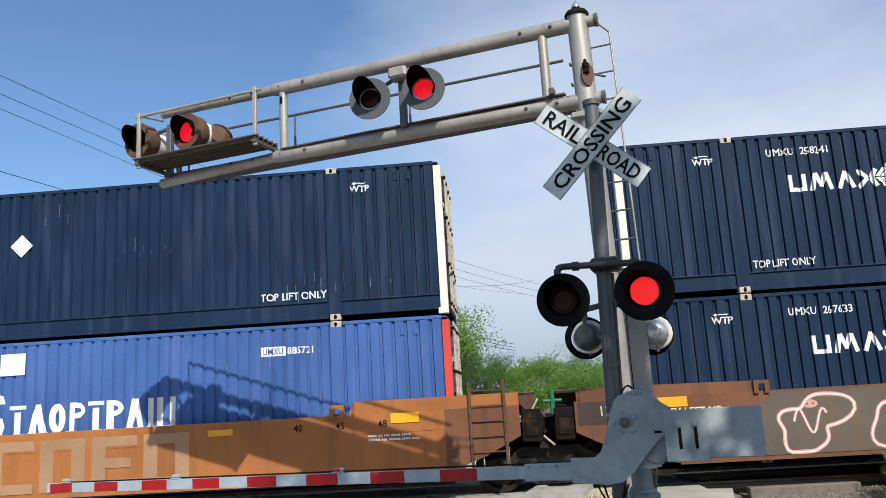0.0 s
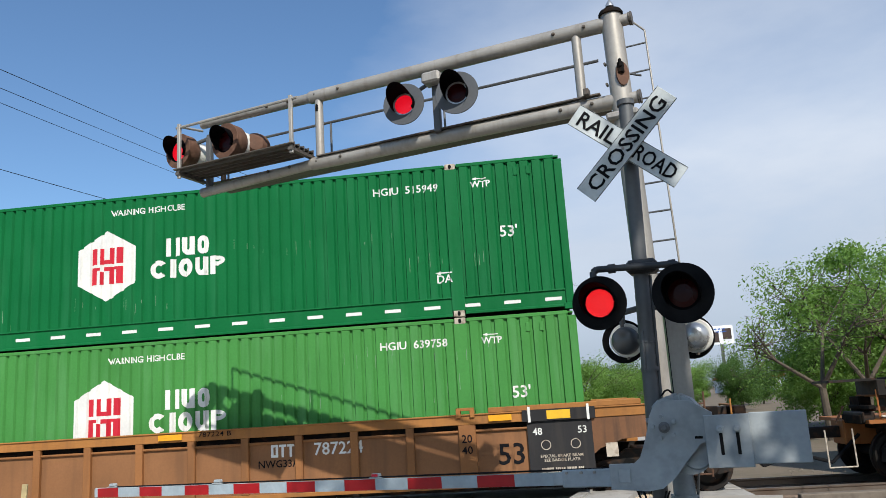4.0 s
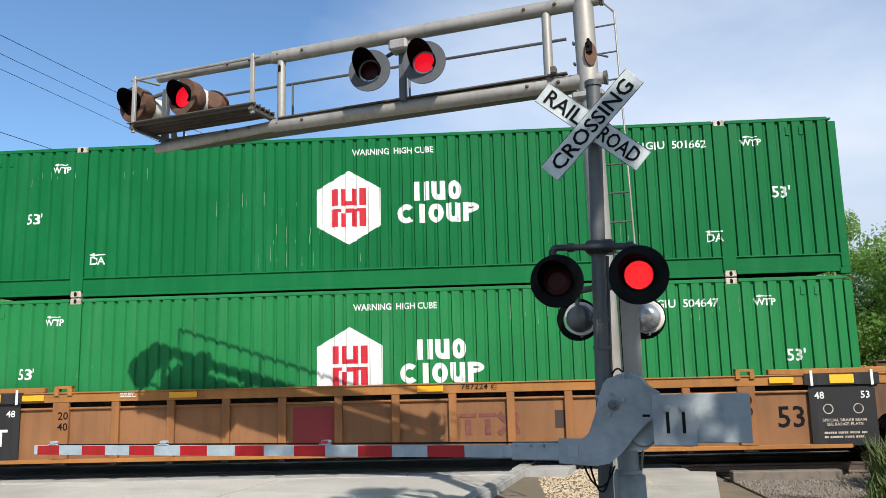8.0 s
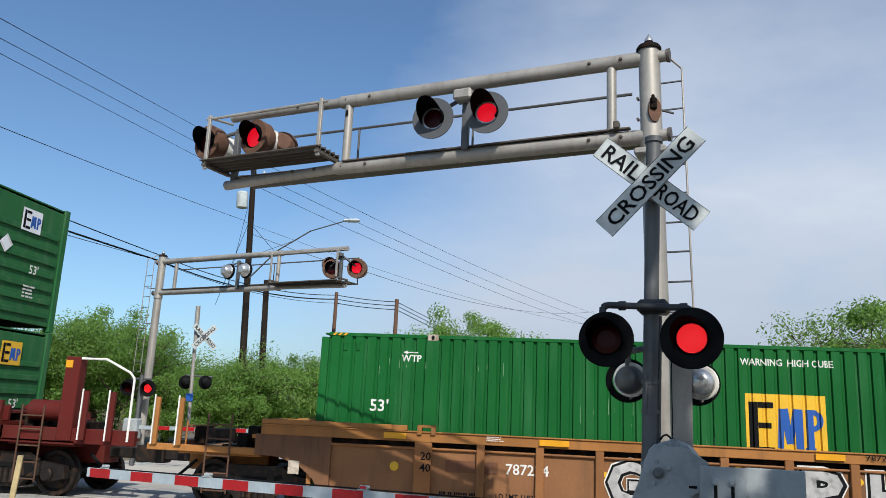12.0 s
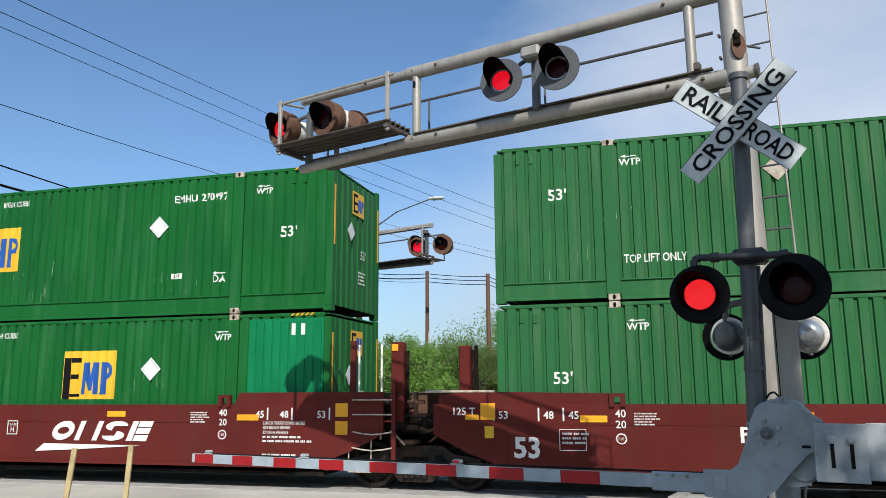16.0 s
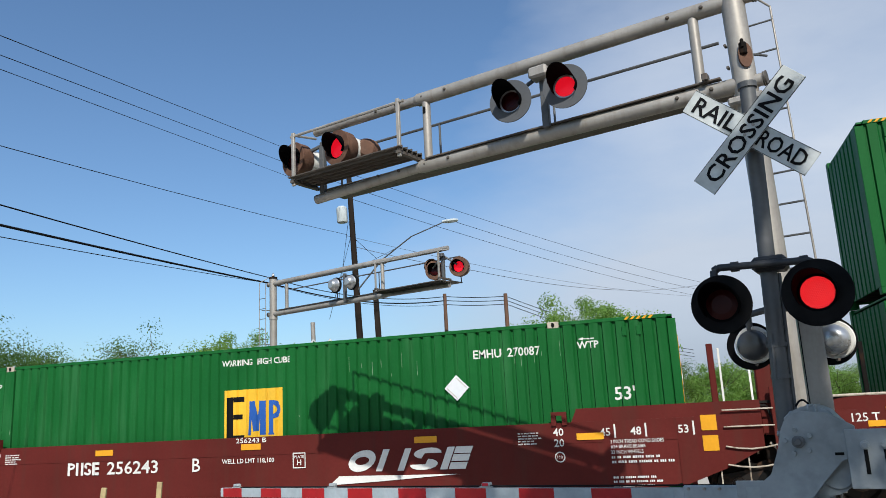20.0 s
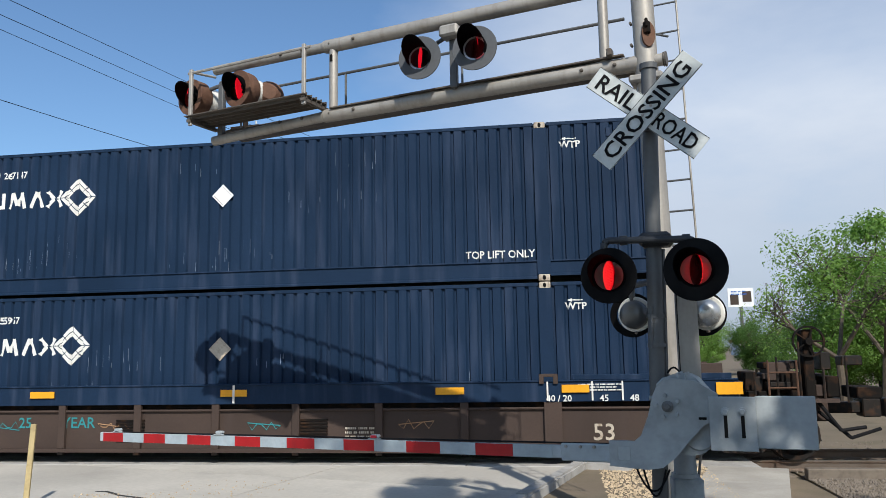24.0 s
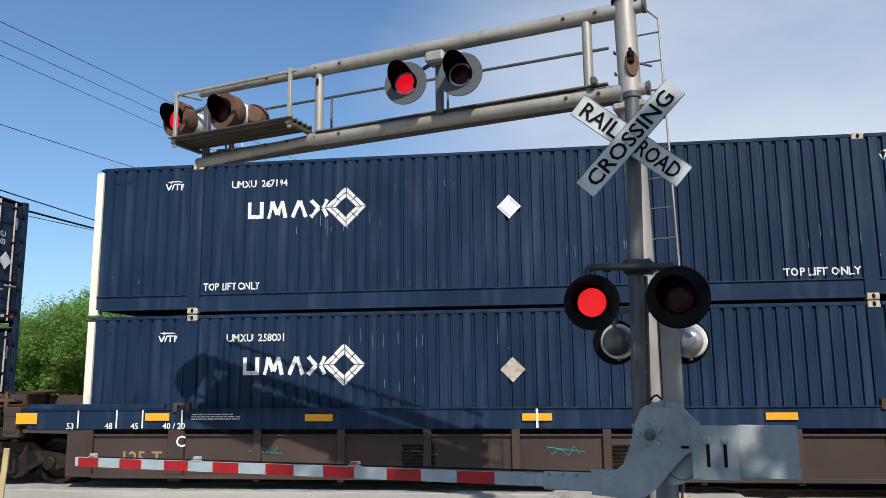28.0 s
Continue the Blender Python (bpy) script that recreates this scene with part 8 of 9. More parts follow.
# three orange cars with outside posts
for key, lft, rgt, unit in (("t1", "joint", "truck", "B"), ("t2", "joint", "none", "C"), ("t3", "truck", "none", "A")):
    car = roll(rib_well(pose(U[key], CAR, 0), "ttx", "ttx_sheet", "ttx", (1.38, 1.56), [round(-0.05 + 1.005 * i, 2) for i in range(13)], 0.32, "faded orange well car with outside posts" + (" and silver graffiti" if key == "t3" else ""), SPIN, lft, rgt), U[key])
    for x in ((-1.35, 13.6) if key != "t3" else (13.6,)):
        part("stencil_panel", kept("blkpanel", lambda: mesh_of(plates((rect(-0.55, 0.36, 0.55, 1.37), -0.036, -0.03)), "panel_black")), "panel_black", car, at=pose(x, 0, 0))
        write(car, "53", x - 0.38 if x < 0 else x + 0.38, 1.2, 0.12, y=-0.042)
        write(car, "48", x + 0.38 if x < 0 else x - 0.38, 1.2, 0.12, y=-0.042)
        part("band_patch", kept("bandp", lambda: mesh_of(plates((rect(-0.2, 1.4, 0.2, 1.545), -0.086, -0.0825)), "yellow")), "yellow", car, at=pose(x, 0, 0))
        part("chord_band", kept("cband", lambda: mesh_of(plates((rect(-0.62, 1.375, 0.62, 1.57), -0.082, -0.078)), "panel_black")), "panel_black", car, at=pose(x, 0, 0))
        for dx in (-0.5, 0.5):
            part("gauge_mark", kept("gmark", lambda: mesh_of(plates((rect(-0.022, 1.36, 0.022, 1.62), -0.088, -0.083)), "letter")), "letter", car, at=pose(x + dx, 0, 0))
    if key != "t3":
        write(car, "125T", -1.4, 0.78, 0.3, y=-0.042, width=0.78)
        bars(car, -1.4, 0.5, 0.6, 0.12, 2, y=-0.042, seed=2)
    bars(car, 13.6, 0.54, 0.7, 0.14, 2, "casting", y=-0.042, seed=3)
    for x in (13.35, 13.85):
        part("stencil_ring", kept("sring", lambda: mesh_of(plates(*[(o, -0.001, 0.002) for o in hoop(0, 0, 0.085, 0.085, 0.014)]), "casting")), "casting", car, at=pose(x, -0.0405, 0.97))
    write(car, "SPECIAL BRAKE BEAM\nSEE BADGE PLATE", 13.6, 0.75, 0.05, "casting", y=-0.042, width=0.72)
    for x in (0.0, 12.0):
        write(car, "20\n40", x, 1.05, 0.14, "black", y=-0.05)
    write(car, "53", 12.75, 0.85, 0.36, "black", y=0.024)
    bars(car, 0.55, 0.55, 0.6, 0.09, 1, "black", 0.026, 7)
    write(car, "LD LMT 118300", 1.6, 0.55, 0.09, "black", width=0.75, y=0.024)
    part("end_label", plates((rect(-2.45, 0.72, -2.25, 0.95), -0.036, -0.032)), "casting", car)
    part("end_label", plates((rect(14.35, 0.72, 14.55, 0.95), -0.036, -0.032)), "casting", car)
    reflectors(car, ((2.2, 1.47, 0.5, 0.1), (6.6, 1.47, 0.45, 0.1), (-0.55, 1.47, 0.4, 0.1), (12.6, 1.47, 0.4, 0.1)), -0.078)
    write(car, "787224 " + unit, 7.45, 1.49, 0.085, "black", y=-0.08, width=0.62, bold=0.004)
    bars(car, 1.2, 1.49, 0.3, 0.09, 3, "letter", -0.08, 9)
    if key == "t1":
        write(car, "787224", 9.7, 1.12, 0.22, y=0.022)
        glyph_blocks(car, 8.75, 1.12, 0.6, 0.22, 4, "letter", 0.022, shape="ottr", name="road_mark")
        write(car, "NWG33A", 8.6, 0.9, 0.13, "black", y=0.022)
    if key == "t2":
        part("paint_patch", plates((rect(4.15, 0.42, 5.0, 1.2), 0.022, 0.028)), "maroon_patch", car)
        part("faded_mark", plates(*[(o, 0.022 - 0.0003 * i, 0.028) for i, o in enumerate(emblem((("roof", 1), ("roof", 1), ("dart", 1.1)), 7.6, 0.84, 1.05, 0.36, 0.1))]), "maroon_faded", car)
        part("stencil_square", plates((rect(8.75, 0.75, 9.05, 1.05), 0.024, 0.027)), "grey_brown", car)
    if key == "t3":
        for x in (-5.11, -4.64):
            part("corner_stake", boxes((x - 0.012, -0.01, 1.1, x + 0.012, 0.01, 1.99)), "white", car)
            part("stake_post", boxes((x + 0.02, 0.0, 1.1, x + 0.1, 0.05, 1.95)), "ttx", car)
        part("end_sill", boxes((-5.2, 0.05, 1.0, -3.1, 0.2, 1.12), (-4.7, 0.3, 0.95, -3.1, 2.4, 1.05), bevel=0.01), "ttx", car)
        write(car, "787224", 1.75, 1.0, 0.18, y=0.022)
        part("road_panel", plates((rect(0.35, 0.9, 1.25, 1.1), 0.02, 0.026)), "brown", car)
        rr = random.Random(21)
        for i, ch in enumerate("GRAPHIKS"):
            x, w, z = 3.41 + i * 1.03, 0.34 if ch == "I" else 0.6, 0.88 + 0.03 * math.sin(i * 2.3)
            write(car, ch, x, z, 0.84, "letter", width=w + 0.18, y=0.022, bold=0.1, name="graffiti_halo")
            write(car, ch, x, z, 0.79, "black", width=w + 0.13, y=0.016, bold=0.085, name="graffiti_outline")
            write(car, ch, x - 0.012, z + 0.01, 0.68, "chrome", width=w + 0.02, y=0.008, bold=0.04, name="graffiti_letter")
            for q in range(16):
                a, b, s = x + rr.uniform(-0.55, 0.55), rr.uniform(0.45, 1.25), rr.uniform(0.02, 0.075)
                part("spray_blot", kept(("blot", round(s, 2), q % 3), lambda: mesh_of(plates(([(s * math.cos(w * 0.524), s * 0.85 * math.sin(w * 0.524)) for w in range(12)], 0, 0.003)), ("yellow", "orange_red", "ttx")[q % 3])), "ttx", car, at=pose(a, 0.0235 + q * 0.0002, b))
        part("yellow_dot", plates(([(-0.55 + 0.08 * math.cos(a * 0.524), 0.95 + 0.08 * math.sin(a * 0.524)) for a in range(12)], 0.0, 0.02)), "yellow", car)

# three oxide red cars
for key, lft, rgt, unit, limit in (("b1", "joint", "truck", "A", "117,800"), ("b2", "joint", "none", "C", "118,000"), ("b3", "truck", "none", "B", "118,100")):
    car = roll(smooth_well(pose(U[key], CAR, 0), "bnsf", "oxide red flat-sided well car with white markings", SPIN, lft, rgt), U[key])
    y = -0.026
    for i, s in enumerate(("53", "48", "45")):
        write(car, s, -1.95 + (0, 0.78, 1.2)[i], 1.36, 0.13, y=y - 0.004)
        write(car, s, 14.0 - (0, 0.75, 1.25)[i], 1.36, 0.13, y=y - 0.004)
        part("gauge_mark", kept("bgm", lambda: mesh_of(plates((rect(-0.014, 1.26, 0.014, 1.48), y - 0.004, y)), "letter")), "letter", car, at=pose(-2.12 + (0, 0.78, 1.2)[i], 0, 0))
        part("gauge_mark", kept("bgm", None), "letter", car, at=pose(14.16 - (0, 0.75, 1.25)[i], 0, 0))
    for x in (0.02, 11.97):
        write(car, "40\n20", x, 1.3, 0.13, y=y)
        bars(car, x + (0.42 if x < 1 else -0.5), 1.3, 0.4, 0.22, 5, y=y, seed=4)
        part("roundel", plates(([(x + 0.09 * math.cos(a * 0.524), 0.98 + 0.09 * math.sin(a * 0.524)) for a in range(12)], y - 0.002, y + 0.002)), "letter", car)
        part("roundel_field", plates(([(x + 0.07 * math.cos(a * 0.524), 0.98 + 0.07 * math.sin(a * 0.524)) for a in range(12)], y - 0.005, y - 0.0025)), "bnsf", car)
        write(car, "110", x, 0.98, 0.05, y=y - 0.006)
    reflectors(car, ((-2.22, 1.42, 0.26, 0.28), (-2.5, 1.32, 0.24, 0.09), (-0.42, 1.3, 0.45, 0.11), (2.75, 1.36, 0.42, 0.11), (6.1, 1.36, 0.42, 0.11), (9.6, 1.36, 0.42, 0.11), (12.5, 1.3, 0.45, 0.11), (14.4, 1.44, 0.24, 0.24), (14.4, 1.12, 0.24, 0.24)), y - 0.001)
    write(car, "53", -1.55, 0.82, 0.36, y=y - 0.003, bold=0.03)
    part("road_mark", plates(*[(o, y - 0.0003 * i, y + 0.003) for i, o in enumerate(emblem((("flag", 1), ("bars", 1), ("wave", 0.95), ("comb", 0.9)), 2.25, 1.06, 0.8, 0.25, 0.055))]), "letter", car)
    write(car, "256243", 3.43, 1.06, 0.25, y=y, width=1.2, bold=0.012)
    write(car, unit, 4.9, 1.06, 0.25, y=y, bold=0.012)
    write(car, "256243 " + unit, 6.1, 1.48, 0.09, y=y, width=0.65)
    write(car, "WELL LD LMT " + limit, 6.03, 1.1, 0.1, y=y, width=1.12)
    part("plate_frame", plates(*[(o, y - 0.002, y + 0.002) for o in (rect(6.98, 0.94, 7.24, 0.957), rect(6.98, 1.203, 7.24, 1.22), rect(6.98, 0.957, 6.997, 1.203), rect(7.223, 0.957, 7.24, 1.203))]), "letter", car)
    write(car, "PLATE", 7.11, 1.145, 0.05, y=y, width=0.2, bold=0.006)
    write(car, "H", 7.11, 1.045, 0.1, y=y)
    part("logo_word", plates(*[(o, y - 0.0003 * (i % 9), y + 0.003) for i, o in enumerate(emblem((("hoop", 1.05), ("bars", 1.1), ("wave", 1.05), ("comb", 0.95)), 9.25, 1.03, 2.35, 0.38, 0.12, lean=0.42))]), "letter", car, "white slanted brand mark")
    part("logo_swoosh", plates(([(7.72, 0.62), (8.6, 0.66), (10.2, 0.755), (7.92, 0.775)], y - 0.003, y + 0.001)), "letter", car)
    for i, (line, w) in enumerate((("2 INCH TREAD COND SHOES", 0.86), ("#24 BRAKE BEAMS", 0.56), ("33 INCH WHEELS", 0.52))):
        write(car, line, 12.82 + w / 2, 1.2 - 0.085 * i, 0.06, y=y, width=w, bold=0.006)
    bars(car, 13.32, 0.91, 1.0, 0.15, 2, y=y, seed=6)
    bars(car, 13.2, 0.56, 0.76, 0.2, 3, y=y, seed=7)
    bars(car, -0.75, 0.98, 0.4, 0.22, 3, y=y, seed=8)
    if key != "b3":
        for x0, x1 in ((-4.12, -3.88), (-3.26, -3.08)) if key == "b2" else ((-4.04, -3.8), (-2.76, -2.56)):
            part("tall_post", boxes((x0, 0.1, 1.2, x1, 0.3, 2.66 if x0 < -3.5 else 2.57), bevel=0.02), "bnsf", car)
            part("post_web", boxes((x1 + 0.002, 0.24, 1.2, x1 + 0.06, 0.28, 2.5), bevel=0.005), "under", car)
        if key == "b1":
            part("post_tip", boxes((-4.02, 0.085, 2.5, -3.9, 0.1, 2.62)), "reflector", car)
        part("corner_stake", boxes((-2.52, 0.3, 1.6, -2.46, 0.36, 2.58)), "under", car)
        part("deck_rail", tubes(((-3.35, 0.0, 1.76), (-2.1, 0.0, 1.76), 0.022), seg=8), "casting", car, "pale rail along the end platform")
        # hoses and rods over the shared truck
        for q in range(5):
            a, d = -4.3 + 0.3 * q, 0.12 + 0.05 * (q % 3)
            way = [(a + 0.16 * k, 0.16 + 0.06 * q, 1.38 - d * math.sin(k * 0.785) - 0.05 * q) for k in range(5)]
            part("hose", tubes(*[(p, w, 0.026) for p, w in zip(way, way[1:])], seg=8), ("wire", "under", "rust_gear")[q % 3], car)
        for q in range(3):
            part("gear_box", boxes((-4.35 + 0.5 * q, 0.3, 0.98 + 0.09 * q, -4.05 + 0.5 * q, 0.6, 1.2 + 0.09 * q), bevel=0.03), ("under", "rust_gear", "under")[q], car)
    else:
        part("tall_post", boxes((-3.14, 0.05, 1.2, -2.9, 0.3, 2.75), bevel=0.02), "bnsf", car)
        part("post_tip", boxes((-3.14, 0.035, 2.62, -2.9, 0.05, 2.75)), "reflector", car)
        part("grab_hoop", tubes(((-3.12, 0.1, 2.68), (-3.5, 0.1, 2.64), 0.022), ((-3.5, 0.1, 2.64), (-4.0, 0.1, 2.5), 0.022), ((-4.0, 0.1, 2.5), (-4.31, 0.1, 2.25), 0.022), ((-4.31, 0.1, 2.25), (-4.31, 0.1, 1.1), 0.022), seg=8), "white", car)
        part("end_sill", boxes((-5.2, 0.1, 1.02, -3.1, 0.22, 1.26), (-4.6, 0.3, 0.95, -3.1, 2.4, 1.05), bevel=0.01), "bnsf", car)
        for x in (-4.82, -5.12):
            part("corner_stake", boxes((x - 0.012, -0.01, 1.1, x + 0.012, 0.01, 2.05)), "white", car)
            part("stake_post", boxes((x + 0.02, 0.0, 1.1, x + 0.06, 0.05, 2.0)), "under", car)
        part("brake_drum", tubes(((-3.9, 0.5, 1.75), (-3.3, 0.5, 1.75), 0.2), seg=16), "bnsf", car, smooth=True)
    if key == "b1":
        part("tall_post", boxes((16.34, 0.05, 1.06, 16.64, 0.3, 2.63), bevel=0.02), "bnsf", car)
        part("post_tip", boxes((16.36, 0.035, 2.42, 16.5, 0.05, 2.56)), "reflector", car)
        part("grab_hoop", tubes(((16.6, 0.1, 2.6), (17.15, 0.1, 2.6), 0.022), ((17.15, 0.1, 2.6), (17.66, 0.1, 2.37), 0.022), ((17.66, 0.1, 2.37), (17.76, 0.1, 2.26), 0.022), ((17.76, 0.1, 2.26), (17.76, 0.1, 1.1), 0.022), seg=8), "white", car)
        part("end_sill", boxes((15.2, 0.1, 1.02, 17.9, 0.22, 1.3), (15.2, 0.3, 0.95, 16.6, 2.4, 1.05), bevel=0.01), "bnsf", car)
        for x in (16.82, 17.36):
            part("corner_stake", boxes((x - 0.012, -0.01, 1.1, x + 0.012, 0.01, 2.03)), "white", car)
            part("stake_post", boxes((x + 0.02, 0.0, 1.1, x + 0.12, 0.05, 2.0)), "bnsf", car)
        part("brake_drum", tubes(((15.5, 0.5, 1.6), (16.2, 0.5, 1.6), 0.2), seg=16), "bnsf", car, smooth=True)
    if key in ("b2", "b3"):
        part("ladder_stile", boxes((15.36, -0.06, 0.5, 15.44, 0.0, 1.95), bevel=0.006), "bnsf", car)
        for z, sag in ((1.62, 0.0), (1.36, 0.0), (1.06, 0.05), (0.78, 0.05)):
            way = [(14.62 + 0.19 * k, -0.06, z - sag * math.sin(k * 0.785)) for k in range(5)]
            part("rung", tubes(*[(p, w, 0.013) for p, w in zip(way, way[1:])], seg=6), "casting", car)
        part("end_post", boxes((14.5, 0.1, 1.5, 14.6, 0.2, 2.7), bevel=0.01), "bnsf", car)
        for x in (14.68, 15.12):
            part("white_strip", boxes((x - 0.016, 0.1, 1.75, x + 0.016, 0.12, 2.62)), "white", car)
        # valves and pipes at the end
        part("valve", tubes(((14.95, 0.2, 1.35), (15.3, 0.2, 1.35), 0.09), ((15.12, 0.2, 1.35), (15.12, 0.2, 1.62), 0.04), seg=10), "under", car, "grimy brake valve")
        part("pipe", tubes(((14.2, 0.05, 1.72), (15.3, 0.05, 1.66), 0.02), ((15.3, 0.05, 1.66), (15.45, 0.05, 1.1), 0.02), seg=6), "steel", car)
    if key == "b3":
        write(car, "S-2054-16 REEFER CLEARANCE", -1.6, 1.66, 0.07, "casting", y=-0.016, width=1.7)
        bars(car, -2.6, 1.2, 0.7, 0.3, 4, y=-0.03, seed=15)
        bars(car, -0.2, 0.55, 0.9, 0.12, 2, y=y, seed=16)
        part("white_label", plates((rect(-2.75, 1.2, -2.35, 1.32), -0.032, -0.028)), "sheet_white", car)
    part("label_frame", plates((rect(-1.0, 0.78, -0.55, 0.79), y - 0.002, y + 0.002), (rect(-1.0, 1.12, -0.55, 1.13), y - 0.002, y + 0.002), (rect(-1.0, 0.79, -0.99, 1.12), y - 0.002, y + 0.002), (rect(-0.56, 0.79, -0.55, 1.12), y - 0.002, y + 0.002)), "letter", car)
    part("yellow_label", plates((rect(-2.28, 0.97, -2.12, 1.17), -0.032, -0.028)), "yellow", car)
    if key != "b3":
        write(car, "125 T", -2.64, 1.42, 0.13, y=y - 0.003)

# brown cars with navy top chords
for key, lft, rgt, unit in (("m1", "joint", "truck", "B"), ("m2", "joint", "none", "C"), ("m3", "joint", "none", "A")):
    car = roll(rib_well(pose(U[key], CAR, 0), "grey_brown", "grey_brown", "navy", (1.06, 1.42), [round(-0.1 + 1.52 * i, 2) for i in range(9)], 0.2, "grimy brown ribbed well car with a navy top chord", SPIN, lft, rgt), U[key])
    y = -0.08
    for i, s in enumerate(("53", "48", "45", "40 / 20")):
        for x, k in ((-2.15 + (0, 0.75, 1.25, 2.0)[i], 1), (14.15 - (0, 0.75, 1.25, 2.0)[i], -1)):
            write(car, s, x + 0.02, 1.12, 0.11, y=y)
            part("gauge_mark", kept("mgm", lambda: mesh_of(plates((rect(-0.014, 1.08, 0.014, 1.4), y - 0.004, y)), "letter")), "letter", car, at=pose(x + 0.17 * k, 0, 0))
    reflectors(car, ((-3.0, 1.26, 0.42, 0.2), (-0.45, 1.28, 0.46, 0.13), (2.55, 1.26, 0.5, 0.12), (6.35, 1.26, 0.5, 0.12), (10.3, 1.26, 0.5, 0.12), (12.45, 1.28, 0.46, 0.13), (14.95, 1.26, 0.42, 0.2)), y)
    bars(car, 0.65, 1.28, 0.9, 0.12, 3, y=y, seed=11)
    if key == "m1":
        wheel = part("brake_wheel", lathe([(0.23, -0.02), (0.26, -0.02), (0.26, 0.02), (0.23, 0.02), (0.23, -0.02)], 24, pose(16.3, 0.15, 2.0, 90)), "under", car, "round hand-brake wheel", smooth=True)
        for q in range(5):
            part("spoke", tubes(((16.3, 0.15, 2.0), (16.3 + 0.24 * math.cos(q * 1.257), 0.15, 2.0 + 0.24 * math.sin(q * 1.257)), 0.015), seg=6), "under", wheel)
        part("hub", tubes(((16.3, 0.1, 2.0), (16.3, 0.4, 2.0), 0.06), seg=10), "under", wheel)
        part("brake_stand", boxes((16.22, 0.2, 1.05, 16.38, 0.5, 2.2), bevel=0.02), "under", car)
        rr2 = random.Random(31)
        for q in range(14):
            x0, z0 = 15.3 + rr2.uniform(0, 1.7), rr2.uniform(1.0, 1.6)
            part("end_gear", boxes((x0, rr2.uniform(0.15, 0.6), z0, x0 + rr2.uniform(0.1, 0.4), 0.9, z0 + rr2.uniform(0.08, 0.35)), bevel=0.015), ("under", "steel", "grey_brown")[q % 3], car)
        for q in range(5):
            x0 = 15.4 + q * 0.36
            part("end_rail", tubes(((x0, 0.12, 1.0), (x0, 0.12, 1.5 + 0.25 * (q % 3)), 0.018), seg=6), "steel", car)
        part("brake_hose", tubes(((16.4, 0.2, 1.0), (16.7, 0.15, 0.55), 0.03), ((16.7, 0.15, 0.55), (17.1, 0.2, 0.6), 0.03), seg=8), "wire", car)
    bars(car, 12.9, 1.3, 0.8, 0.14, 3, y=y, seed=12)
    part("white_mark", plates((rect(6.33, 1.08, 6.37, 1.4), y - 0.012, y - 0.009)), "letter", car)
    write(car, unit, 0.0, 0.85, 0.2, "letter", y=-0.05)
    write(car, "125-T", -0.75, 0.55, 0.24, "tan_patch", y=0.022)
    write(car, "53", 12.9, 0.55, 0.28, "casting", y=0.022)
    rr = random.Random(sum(map(ord, key)))
    for i, s in enumerate(("25", "YEAR") if key == "m1" else ("", "")):
        if s:
            write(car, s, 2.15 + i * 1.1, 0.74, 0.2, "teal_spray", y=0.022, name="spray_writing")
    for i in range(4):
        x = 1.3 + i * 2.6 + rr.uniform(-0.3, 0.3)
        loop_mark(car, [(x + 0.09 * j, 0.68 + 0.09 * math.sin(j * 2.4 + i) * rr.uniform(0.5, 1.2)) for j in range(8)], 0.008, ("teal_spray", "tan_patch")[i % 2], 0.018, "spray_scrawl")
    bars(car, 8.7, 0.55, 0.6, 0.22, 3, "casting", 0.022, 14)
    for x in (3.7, 7.2):
        part("louvre", kept("louvre", lambda: mesh_of(boxes(*[(-0.28, -0.01, 0.4 + 0.06 * j, 0.28, 0.03, 0.43 + 0.06 * j) for j in range(7)]), "under")), "under", car, at=pose(x + 0.6, 0.01, 0))


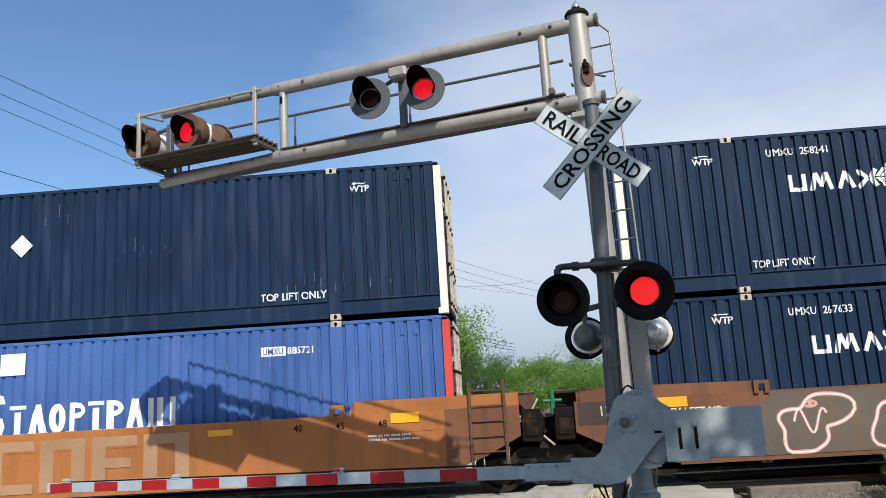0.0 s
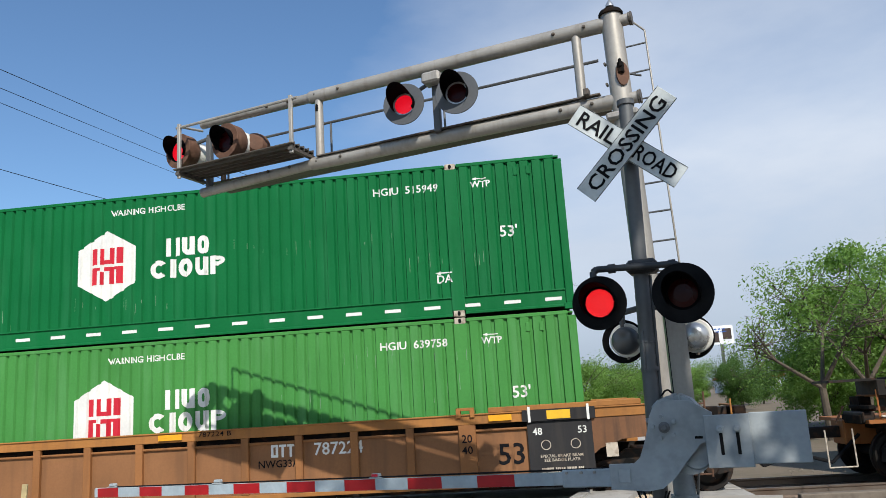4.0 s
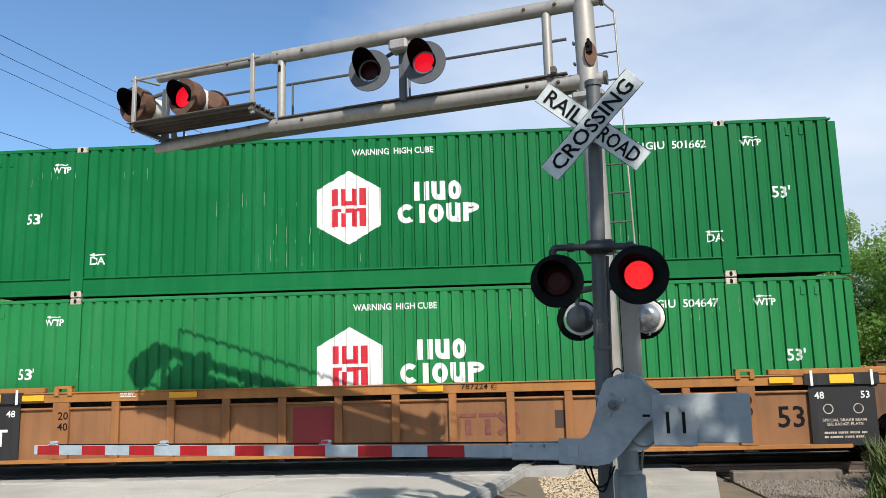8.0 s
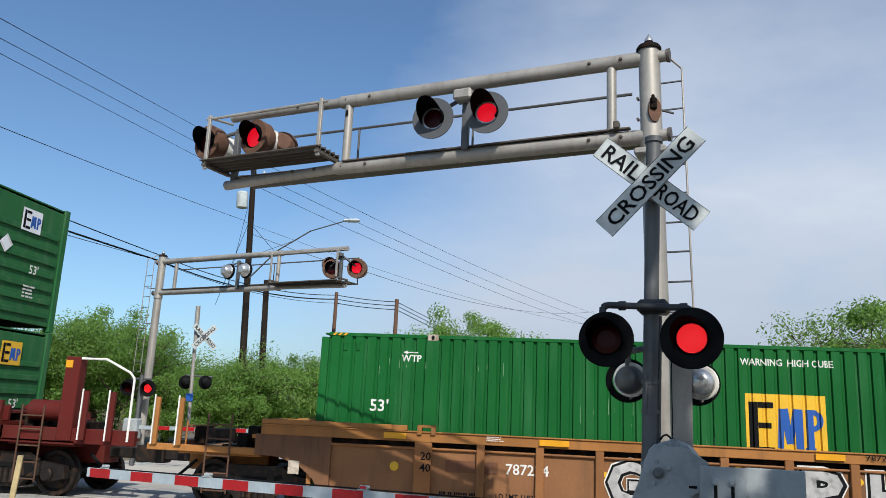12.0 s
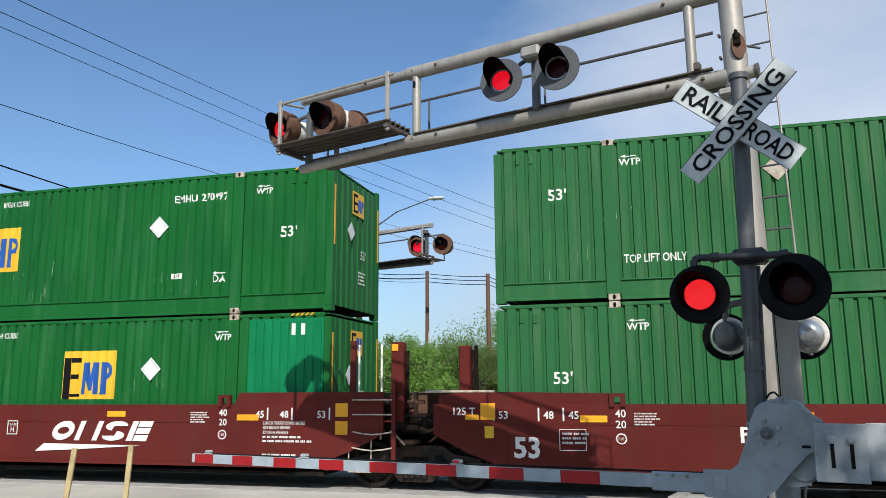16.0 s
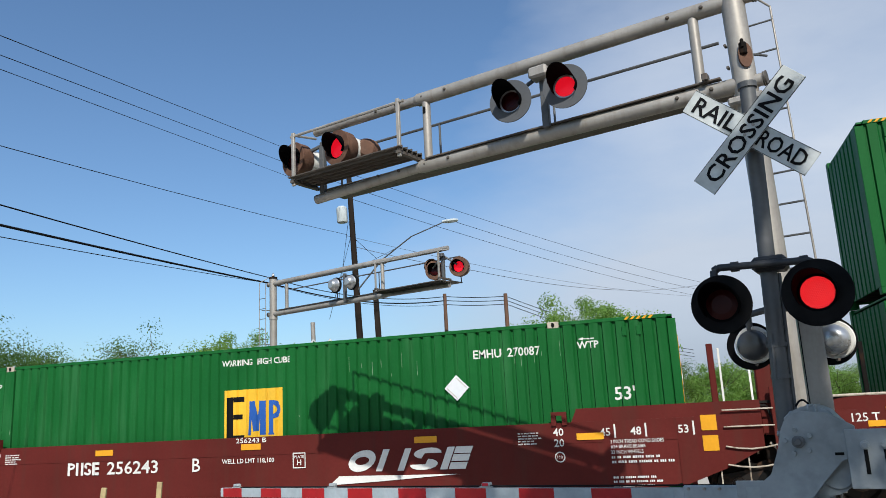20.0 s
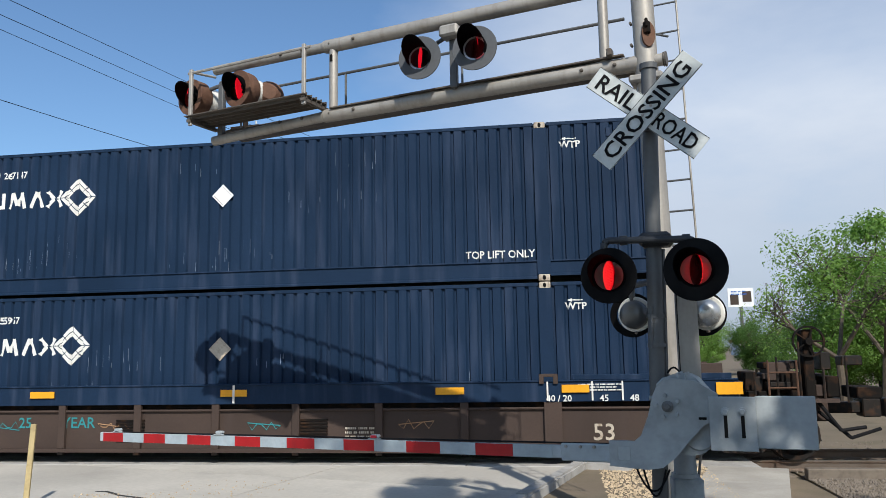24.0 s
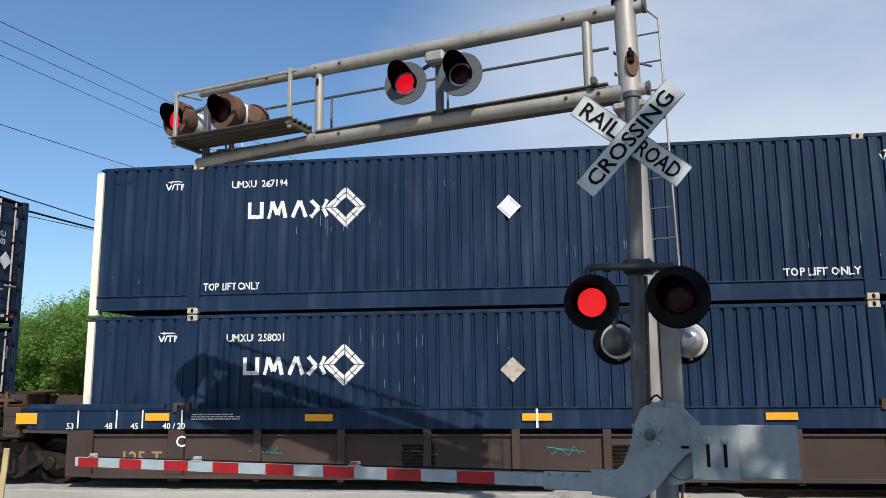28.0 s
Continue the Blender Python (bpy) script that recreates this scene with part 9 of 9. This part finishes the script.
# ---- what moves ----
# metres that the train has run, by seconds
RUN = [(0, 0.00), (2, 12.44), (4, 24.91), (6, 37.41), (8, 49.91), (10, 62.36), (12, 74.78), (14, 87.24), (16, 99.78), (18, 112.39), (20, 125.02), (22, 137.65), (24, 150.24), (26, 162.82), (28, 175.47)]


def motions():
    rows = [(t, s) for t, s in RUN]
    for ob, x, y, z in TRAIN:
        walk(ob, [(t, pose(x + s, y, z)) for t, s in rows])
    # the waiting car stands until the train is well past, then backs off down the street
    back = [(0, 0.0), (7.5, 0.0), (8.5, 0.8), (10, 4.0), (12, 9.5), (14, 15.0), (16, 20.0), (18, 23.5), (20, 25.0), (28, 25.0)]
    walk(street_car, [(t, pose(CAR_AT[0] - ROAD_WAY.x * d, CAR_AT[1] - ROAD_WAY.y * d, 0.0, 0, 0, CAR_TURN)) for t, d in back])
    # wheels roll: one turn for 2.73 m
    step = 2 / FPS
    n = int(28.0 / step) + 1
    lead = {}
    for w, dx in SPIN:
        if dx not in lead:
            turn = [(k * step, pose(dx, 0.28, 0.435) @ Matrix.Rotation(k * step * 6.26 / 0.435, 4, "Y")) for k in range(n)]
            walk(w, turn)
            lead[dx] = w
        else:
            w.rotation_mode = "QUATERNION"
            keys = w.animation_data_create()
            keys.action = lead[dx].animation_data.action
            keys.action_slot = lead[dx].animation_data.action_slot
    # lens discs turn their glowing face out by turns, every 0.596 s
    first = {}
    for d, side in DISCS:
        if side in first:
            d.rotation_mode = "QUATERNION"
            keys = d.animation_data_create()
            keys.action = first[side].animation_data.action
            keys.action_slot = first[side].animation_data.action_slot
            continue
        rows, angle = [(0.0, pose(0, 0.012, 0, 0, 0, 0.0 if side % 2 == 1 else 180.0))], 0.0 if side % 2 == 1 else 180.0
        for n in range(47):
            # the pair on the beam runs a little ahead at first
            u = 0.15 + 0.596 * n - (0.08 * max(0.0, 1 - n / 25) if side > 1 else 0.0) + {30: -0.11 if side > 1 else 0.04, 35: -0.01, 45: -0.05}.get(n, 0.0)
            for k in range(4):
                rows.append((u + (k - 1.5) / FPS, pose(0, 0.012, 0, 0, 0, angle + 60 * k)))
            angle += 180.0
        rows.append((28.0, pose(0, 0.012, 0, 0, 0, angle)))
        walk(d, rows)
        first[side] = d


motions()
